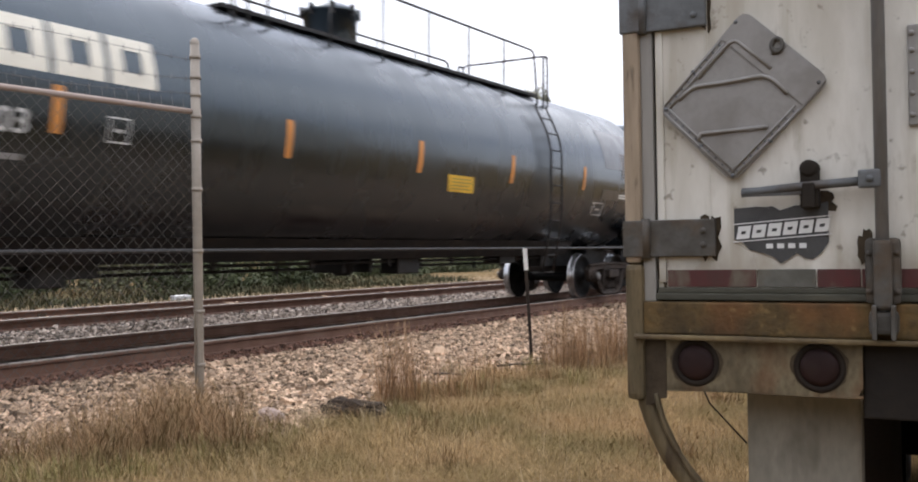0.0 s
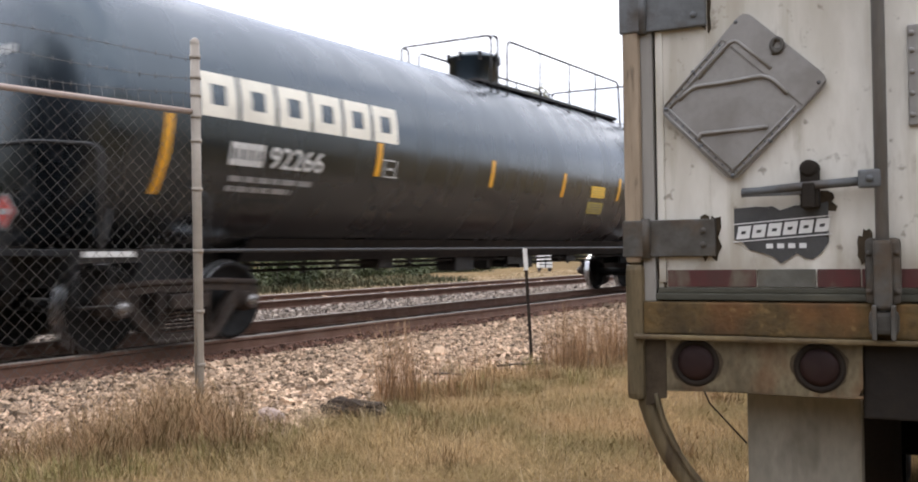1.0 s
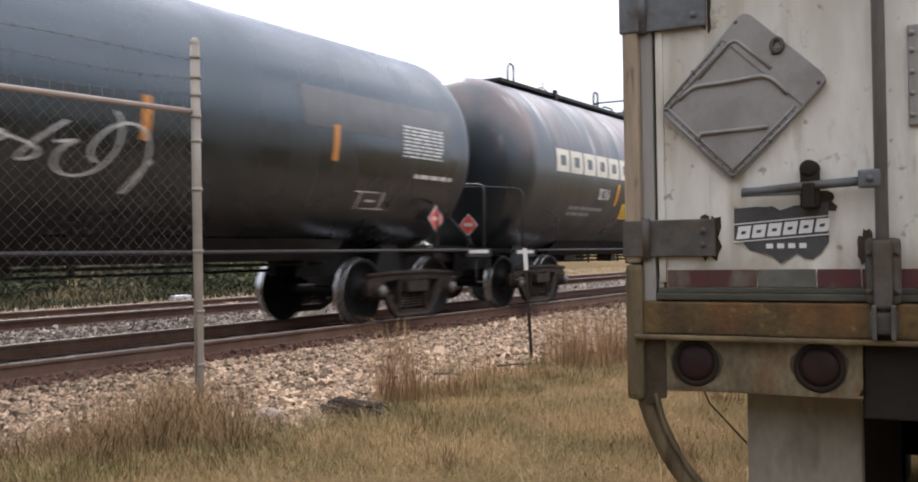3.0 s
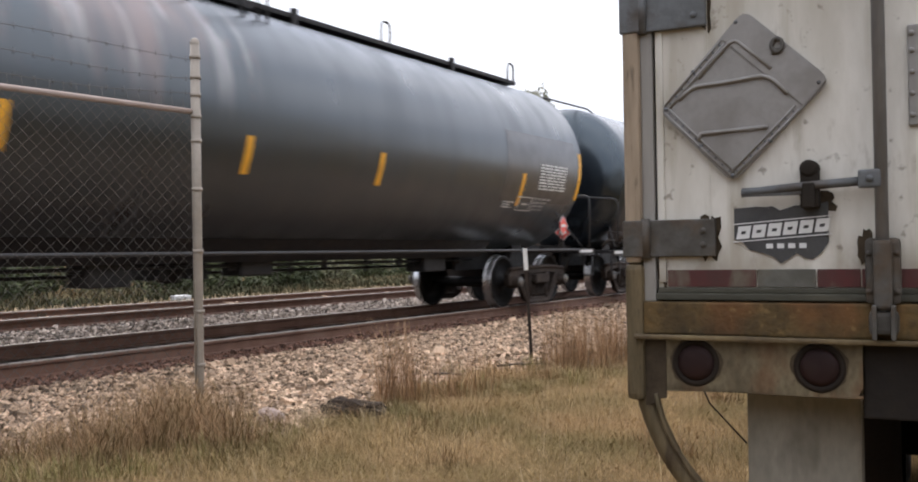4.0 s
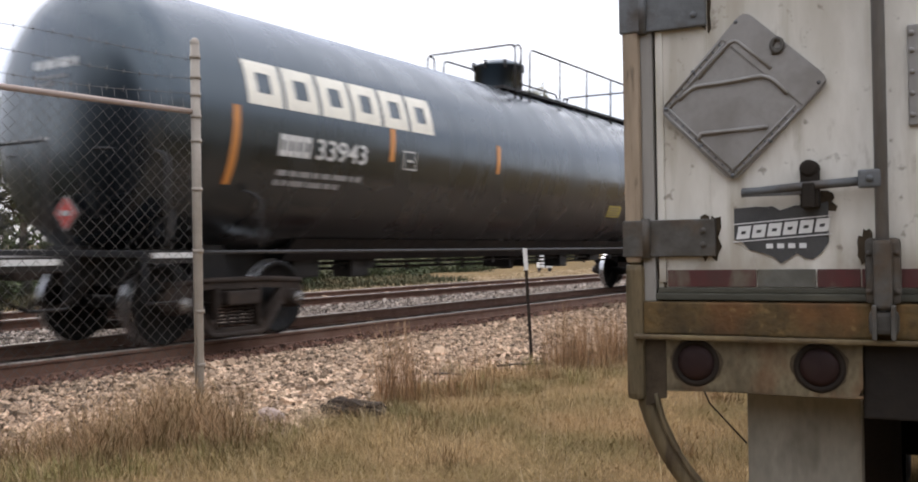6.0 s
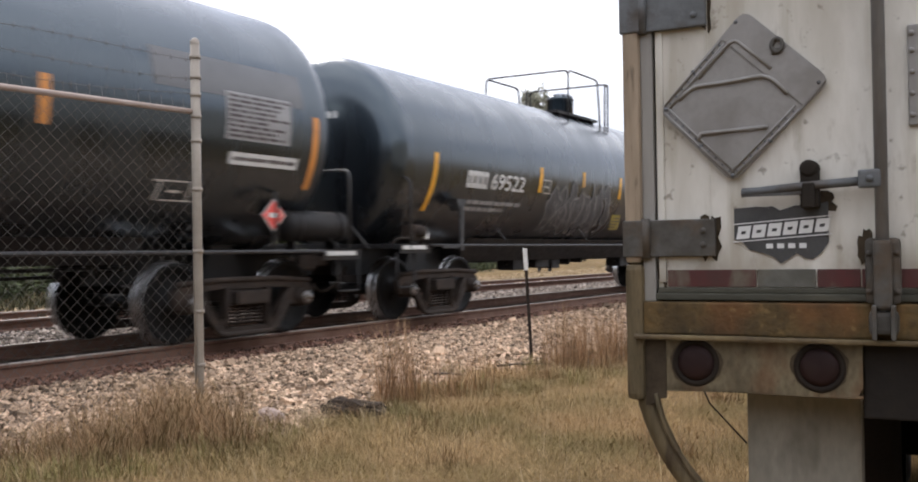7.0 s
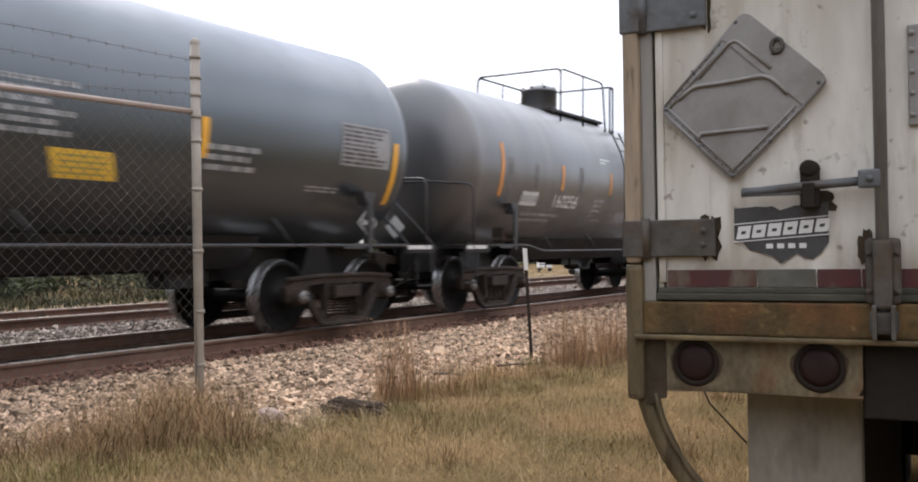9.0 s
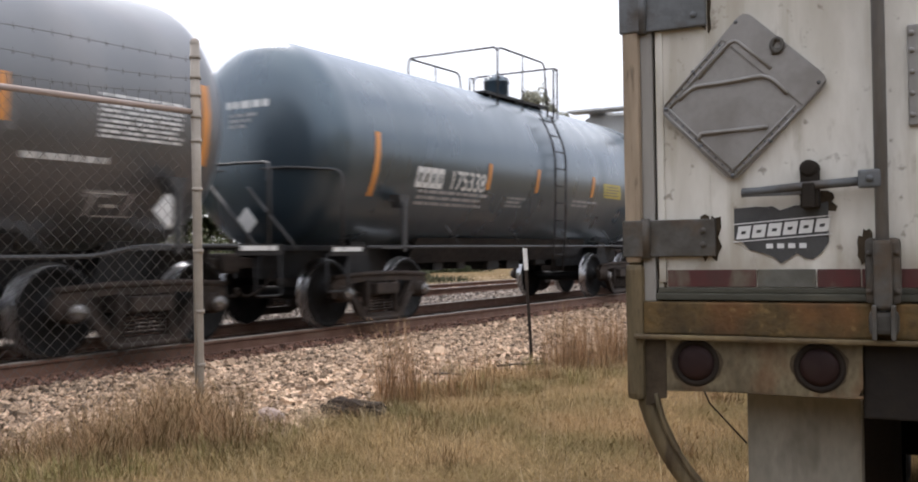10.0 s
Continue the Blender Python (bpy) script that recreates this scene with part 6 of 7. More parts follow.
def hopper_car(at, tc):
    car = thing("covered_hopper_car", LINE, "light grey covered hopper car at the end of the tank cars", "hopper car")
    e = tc / 2 + 1.5
    bm = bmesh.new()
    prof = [(-1.5, 1.2), (-1.58, 2.0), (-1.58, 3.4), (-1.4, 4.0), (-0.9, 4.35), (0.9, 4.35), (1.4, 4.0), (1.58, 3.4), (1.58, 2.0), (1.5, 1.2)]
    secs = []
    for x, k in ((-e, 0.0), (-e + 0.05, 0.0), (e - 0.05, 0.0), (e, 0.0)):
        secs.append([bm.verts.new((x, y, z)) for y, z in prof])
    for a, b in zip(secs, secs[1:]):
        for i in range(len(prof)):
            j = (i + 1) % len(prof)
            bm.faces.new((a[i], b[i], b[j], a[j]))
    bm.faces.new(secs[0])
    bm.faces.new(secs[-1][::-1])
    for k in range(12):
        x = -e + 0.3 + k * (2 * e - 0.6) / 11
        box(bm, x - 0.04, x + 0.04, -1.63, -1.57, 1.9, 3.5)
    bmesh.ops.recalc_face_normals(bm, faces=bm.faces)
    part("body", bm, M_HOPPER, car)
    bm = bmesh.new()
    for sy in (-0.75, 0.75):
        box(bm, -e - 0.35, e + 0.35, sy - 0.25, sy + 0.25, 4.46, 4.52, 0.004)
    for x in (-e - 0.2, e + 0.2):
        box(bm, x - 0.25, x + 0.25, -1.3, 1.3, 4.45, 4.50, 0.004)
    for k in range(8):
        x = -e + 0.3 + k * (2 * e - 0.6) / 7
        box(bm, x - 0.03, x + 0.03, -1.0, 1.0, 4.35, 4.46)
    part("roof_walkway", bm, M_HOPPER, car)
    for k in range(4):
        bm = bmesh.new()
        spun(bm, [(4.34, 0.4), (4.5, 0.42), (4.55, 0.3), (4.56, 0)], "z", 20, (-e + 1.5 + k * (2 * e - 3) / 3, 0, 0))
        part("hatch", bm, M_HOPPER, car)
    bm = bmesh.new()
    box(bm, -tc / 2 - 1.6, tc / 2 + 1.6, -0.25, 0.25, 0.75, 1.2)
    part("centre_sill", bm, M_FRAME, car)
    for k in (-1, 1):
        bm = bmesh.new()
        for q in range(9):
            box(bm, k * e - 0.02 + k * 0.12, k * e + 0.02 + k * 0.12, -1.45, -1.0, 1.2 + q * 0.38, 1.23 + q * 0.38)
        for y in (-1.45, -1.0):
            box(bm, k * e - 0.02 + k * 0.12, k * e + 0.02 + k * 0.12, y - 0.02, y + 0.02, 1.0, 4.6)
        part("end_ladder", bm, M_HOPPER, car)
        add_coupler(car, k * (tc / 2 + 2.02), k)
    add_bogies(car, tc)
    CARS.append((car, at))


# ---- distance ----
def leaf_cloud(bm_verts, faces, rng, centre, radii, count, size):
    """Leaf sprays on and inside an uneven ellipsoid."""
    d = rng.normal(size=(count, 3))
    d /= np.linalg.norm(d, axis=1)[:, None]
    lump = 1 + 0.28 * np.sin(d[:, 0] * 5.1 + centre[0]) * np.cos(d[:, 1] * 4.3 + centre[1]) + 0.2 * np.sin(d[:, 2] * 6 + d[:, 0] * 3)
    p = np.array(centre) + d * np.array(radii) * (lump * rng.uniform(0.55, 1.0, count) ** 0.5)[:, None]
    for q in p:
        u, v = rng.normal(size=3), rng.normal(size=3)
        u = u / np.linalg.norm(u) * size * rng.uniform(0.5, 1.3)
        v = v / np.linalg.norm(v) * size * rng.uniform(0.4, 0.9)
        k = len(bm_verts)
        bm_verts += [q - u, q + v * 0.6, q + u, q - v * 0.6]
        faces.append((k, k + 1, k + 2, k + 3))


def leafy_mesh(name, clumps, seed, mat):
    rng = np.random.default_rng(seed)
    vs, fs = [], []
    for c, rad, n, size in clumps:
        leaf_cloud(vs, fs, rng, c, rad, n, size)
    me = bpy.data.meshes.new(name)
    me.from_pydata([tuple(v) for v in vs], [], fs)
    me.materials.append(mat)
    return me


def tree(m, height, spread, seed, mat, label, leaves=420, size=0.22, group="", bare=0.35):
    rnd = random.Random(seed)
    t = thing("tree", m, label, "tree", group)
    bm = bmesh.new()
    tube(bm, [(0, 0, -0.2), (0.1, 0, height * 0.3), (-0.05, 0.1, height * 0.6), (0.1, 0, height * 0.88)], 0.024 * height, 10, r_end=0.03)
    clumps = []
    for k in range(9):
        a = k * 2.4 + rnd.random()
        z0 = height * (bare + 0.5 * k / 9)
        ln = spread * rnd.uniform(0.45, 0.95) * (1 - 0.4 * k / 9)
        tip = Vector((ln * math.cos(a), ln * math.sin(a), z0 + height * rnd.uniform(0.10, 0.22)))
        tube(bm, [(0, 0, z0), tip * 0.5 + Vector((0, 0, z0 * 0.5 + 0.1)), tip], 0.009 * height, 6, r_end=0.015)
        for j in range(2):
            q = tip * rnd.uniform(0.75, 1.05) + Vector((rnd.uniform(-1, 1), rnd.uniform(-1, 1), rnd.uniform(-0.4, 0.6))) * spread * 0.22
            q.z = max(q.z, height * bare)
            s = spread * rnd.uniform(0.2, 0.36)
            clumps.append((tuple(q), (s, s, s * 0.7), leaves // 8, size))
    clumps.append(((0, 0, height * 0.9), (spread * 0.4, spread * 0.4, height * 0.1), leaves // 4, size))
    part("trunk", bm, M_BARK, t)
    crown = new("crown", leafy_mesh("crown", clumps, seed, mat))
    crown.parent = t
    return t


def bush(m, w, h, seed, mat, label, leaves=700):
    rnd = random.Random(seed)
    clumps = []
    for k in range(7):
        x, y = rnd.uniform(-0.5, 0.5) * w, rnd.uniform(-0.3, 0.3) * w
        hh = h * rnd.uniform(0.55, 1.0)
        clumps.append(((x, y, hh * 0.5), (w * 0.26, w * 0.26, hh * 0.5), leaves // 4, 0.085))
    b = thing("bush", m, label, "bush", "bushes beyond the tracks")
    f = new("foliage", leafy_mesh("foliage", clumps, seed, mat))
    f.parent = b
    bm = bmesh.new()
    for k in range(5):
        a = k * 1.3
        tube(bm, [(0.1 * math.cos(a), 0.1 * math.sin(a), -0.3), (0.3 * w * math.cos(a), 0.2 * w * math.sin(a), h * 0.6)], 0.03, 5, r_end=0.008)
    part("stems", bm, M_BARK, b)
    return b


def build_distance():
    rnd = random.Random(21)
    leaf_label = ("dense dark green bush beyond the tracks", "pale olive bush among dry grass beyond the tracks")
    for i in range(30):
        s = -16 + i * 2.7 + rnd.uniform(-0.8, 0.8)
        l = 23.5 + rnd.uniform(-1.5, 3.0) + max(0, s - 15) * 0.16
        pale = rnd.random() < 0.3
        h = rnd.uniform(1.5, 3.0) if s < 22 else rnd.uniform(1.0, 1.7)
        bush(on_line(s, l, 0, rnd.uniform(0, 360)), rnd.uniform(2.2, 3.6), h, 100 + i, M_PALELEAF if pale else M_LEAF, leaf_label[pale], 1300)
    # lower scrub close behind the far track, thick woods behind all
    for i in range(26):
        s = -6 + i * 1.9 + rnd.uniform(-0.7, 0.7)
        pale = rnd.random() < 0.25
        bush(on_line(s, 19.4 + rnd.uniform(-0.6, 1.6) + max(0, s - 20) * 0.26, -0.1, rnd.uniform(0, 360)), rnd.uniform(1.8, 2.8), rnd.uniform(1.0, 1.9) * (1 if s < 21 else 0.5), 200 + i, M_PALELEAF if pale else M_LEAF, leaf_label[pale], 1500)
    clumps = []
    for i in range(75):
        s = -45 + i * 2.6
        h = 4.2 + 1.2 * math.sin(i * 1.7) + rnd.uniform(-0.5, 0.5)
        if s > 45:
            h *= 0.75
        clumps.append(((s, 50 + rnd.uniform(-3, 3), h * 0.45), (2.6, 2.4, h * 0.55), 420, 0.32))
    woods = new("far_woods", leafy_mesh("far_woods", clumps, 77, M_LEAF))
    woods.matrix_basis = LINE
    tagged(woods, "dense dark green woods far beyond the tracks", "woods", kind="stuff")
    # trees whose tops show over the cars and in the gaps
    tree(pose(5.15, 60, 0), 11.5, 2.5, 31, M_HAZELEAF, "tall roundish tree far beyond the train, paled as if by haze", 3600, 0.16, "", 0.3)
    for i, (x, y, h, sp) in enumerate(((-14.2, 40, 9.2, 4.0), (-19.5, 41, 8.0, 4.2), (-11.0, 44, 5.0, 3.0), (-24.5, 40, 9.0, 4.5), (-7.5, 46, 4.2, 2.6))):
        tree(pose(x, y, 0), h, sp, 41 + i, M_PALELEAF if i % 2 else M_LEAF, "hazy green tree beyond the tracks", 4200, 0.19, "trees beyond the tracks", 0.25)
    # white cabinet beyond the second track
    cab = thing("equipment_cabinet", pose(4.12, 44.3, 0, 0, 0, 6), "small white equipment cabinet standing on legs", "cabinet")
    bm = bmesh.new()
    box(bm, -0.33, -0.025, -0.3, 0.3, 0.13, 0.76, 0.02)
    box(bm, 0.025, 0.33, -0.3, 0.3, 0.13, 0.74, 0.02)
    part("body", bm, M_SHED, cab)
    bm = bmesh.new()
    box(bm, -0.29, -0.07, -0.315, -0.30, 0.16, 0.70, 0.004)
    box(bm, 0.07, 0.29, -0.315, -0.30, 0.16, 0.70, 0.004)
    part("door", bm, M_SHED, cab)
    bm = bmesh.new()
    box(bm, -0.025, 0.025, -0.2, 0.28, 0.13, 0.72)
    box(bm, -0.31, 0.31, -0.325, -0.316, 0.285, 0.32)
    part("dark_band", bm, M_FRAME, cab)
    for x in (-0.25, 0.25):
        bm = bmesh.new()
        box(bm, x - 0.04, x + 0.04, -0.25, 0.25, -0.1, 0.13)
        part("leg", bm, M_FRAME, cab)
    bm = bmesh.new()
    box(bm, -0.20, 0.20, -0.12, 0.12, -0.15, 0.09, 0.015)
    solid("concrete_block", bm, M_SHED, on_line(14.3, MID_2 + 3.0, 0.0, -8), "small pale concrete block in the dry grass", "block")


# ---- grass ----
def grass_roots(rng, count, x0, x1, y0, y1):
    p = np.stack((rng.uniform(x0, x1, count), rng.uniform(y0, y1, count), np.zeros(count)), -1)
    a = radians(TURN)
    l = -p[:, 0] * math.sin(a) + p[:, 1] * math.cos(a)
    s = p[:, 0] * math.cos(a) + p[:, 1] * math.sin(a)
    keep = (l < bed_edge(s) - 0.12 + rng.exponential(0.10, count)) & (np.abs(p[:, 0]) < 0.55 * p[:, 1] + 0.2)
    return p[keep] - [0, 0, 0.03]


def tuft(x, y, radius, count, height, mat, seed, label, lean=0.35, stretch=(1, 1)):
    rng = np.random.default_rng(seed)
    a, q = rng.uniform(0, math.tau, count), radius * rng.uniform(0, 1, count) ** 0.7
    roots = np.stack((q * np.cos(a) * stretch[0], q * np.sin(a) * stretch[1], np.full(count, -0.04)), -1)
    return blades("grass_tuft", mat, pose(x, y, 0), roots, height, lean, 0.0015, seed, label, "grass tuft", "", "grass tufts", 0.42)


def build_grass():
    rng = np.random.default_rng(7)
    near = grass_roots(rng, 330000, -4.5, 4.5, 3.5, 9.0)
    far = grass_roots(rng, 50000, -3.0, 9.0, 9.0, 17.0)
    blades("lawn_grass", M_GRASS, Matrix(), np.concatenate((near, far)), 0.086, 1.6, 0.0011, 8, "short dry straw-coloured grass with green patches", "grass", kind="stuff", clump=0.16)
    stalks = grass_roots(rng, 5200, -4.0, 4.5, 3.6, 10.5)
    blades("dry_stalks", M_SANDY, Matrix(), stalks, 0.15, 0.9, 0.0013, 13, "scattered pale dry grass stalks standing in the lawn", "grass", kind="stuff", vary=0.4)
    rng2 = np.random.default_rng(9)
    p = on_far(rng2, 62000)
    blades("sandy_grass", M_SANDY, LINE, p[p[:, 0] > 25 + 0.4 * (p[:, 1] - 16)][::2], 0.14, 0.8, 0.012, 11, "pale sandy grass beyond the far track", "grass", kind="stuff")
    p = p[(p[:, 0] < 27 + 0.4 * (p[:, 1] - 16)) & (p[:, 1] > MID_2 + 2.6 + rng2.uniform(0, 0.8, len(p)))]
    blades("verge_grass", M_VERGE, LINE, p, 0.26, 0.8, 0.012, 10, "tall dry grass beyond the far track", "grass", kind="stuff")
    p = np.stack((rng2.uniform(-8, 34, 9000), rng2.uniform(MID_2 + 1.7, MID_2 + 3.4, 9000), np.full(9000, -0.1)), -1)
    blades("dry_verge_grass", M_SANDY, LINE, p, 0.13, 0.9, 0.010, 12, "low pale dry grass along the far track", "grass", kind="stuff")
    sedge = "tall reddish-brown broom sedge clump at the ballast's edge"
    straw = "bushy brown dry grass clump beside the fence"
    rnd = random.Random(14)
    for i in range(11):
        x = -0.56 + 0.08 * i + rnd.uniform(-0.05, 0.05)
        tuft(x, 7.15 + 0.05 * i + rnd.uniform(-0.15, 0.15), 0.07, (rnd.randint(90, 140) if i < 3 else rnd.choice((24, 55, 100))), rnd.uniform(0.28, 0.40) * (1.5 if i < 3 else 1.1), M_SEDGE, 160 + i, sedge, 0.8)
    for i in range(6):
        tuft(0.25 + 0.11 * i, 8.3 + rnd.uniform(0, 0.5), 0.10, 50, rnd.uniform(0.16, 0.28), M_SEDGE if i % 2 else M_GRASS, 180 + i, sedge, 0.4)
    for i in range(17):
        tuft(0.98 + 0.095 * i, 9.3 + rnd.uniform(0.0, 0.9), 0.13, rnd.randint(90, 150), rnd.uniform(0.34, 0.54), M_SEDGE, 200 + i, sedge, 0.3)
    for i in range(8):
        tuft(rnd.uniform(-0.6, 1.6), rnd.uniform(7.0, 9.2), 0.10, 60, 0.16, M_GREENGRASS, 220 + i, "low green grass clump at the ballast's edge", 0.8)
    for i, (x, y, h) in enumerate(((-1.75, 6.3, 0.34), (-1.95, 6.05, 0.36), (-2.2, 5.9, 0.30), (-1.55, 5.95, 0.30), (-2.45, 5.6, 0.26), (-1.85, 5.6, 0.30), (-2.1, 5.3, 0.26), (-1.4, 5.6, 0.24), (-2.6, 5.2, 0.24), (-2.0, 6.6, 0.34))):
        tuft(x, y, 0.27, 470, h * (0.75 + 0.1 * (i % 4)), M_STRAW, 90 + i, straw, 1.3)
    for i, (x, y) in enumerate(((-0.98, 6.55), (-0.78, 6.52), (-0.58, 6.58), (-0.62, 6.85), (-1.12, 6.5), (-1.25, 6.35), (-1.42, 6.3))):
        tuft(x, y, 0.13, 120, 0.13, M_STRAW if i % 2 else M_SANDY, 260 + i, "low dry straw clump round the burnt log", 1.2)
    for i, (x, y) in enumerate(((-2.25, 4.75), (-2.0, 4.85), (-1.75, 4.95), (-1.5, 5.3), (-1.2, 5.9))):
        tuft(x, y, 0.2, 170, 0.15, M_GREENGRASS, 240 + i, "low green grass clump before the dry straw", 0.9)
    rnd = random.Random(3)
    for i in range(16):
        x, y = rnd.uniform(-1.2, 2.6), rnd.uniform(5.0, 9.6)
        if (Matrix.Rotation(radians(-TURN), 3, "Z") @ Vector((x, y, 0))).y < 4.1:
            tuft(x, y, 0.16, 130, 0.16, M_STRAW, 120 + i, "low dry grass clump in the lawn", 0.9)


def on_far(rng, count):
    s, l = rng.uniform(-8, 50, count), rng.uniform(MID_2 + 1.9, MID_2 + 7, count)
    return np.stack((s, l, np.full(count, -0.15)), -1)


# ---- the train ----
TRAIN_SHIFT = -5.257


def build_train():
    for spec in TRAIN:
        tank_car(spec)
    hopper_car(TRAIN_SHIFT + 106.3 + 6.3, 12.6)


def motions():
    """The train runs past at an even speed; its wheels turn with it."""
    rows = [i * 0.5 for i in range(21)]
    for car, at in CARS:
        walk(car, [(t, on_line(at - SPEED * (t - 5.0), MID, RAIL_TOP)) for t in rows])
    step = 360.0 * SPEED / (math.tau * WHEEL_R) / FPS
    for ws, (x, y, z) in ROLLING:
        walk(ws, [(k / FPS, pose(x, y, z) @ Matrix.Rotation(-radians(step * k), 4, "Y")) for k in range(0, 301)])


def mid(a, b):
    return TRAIN_SHIFT + (a + b) / 2


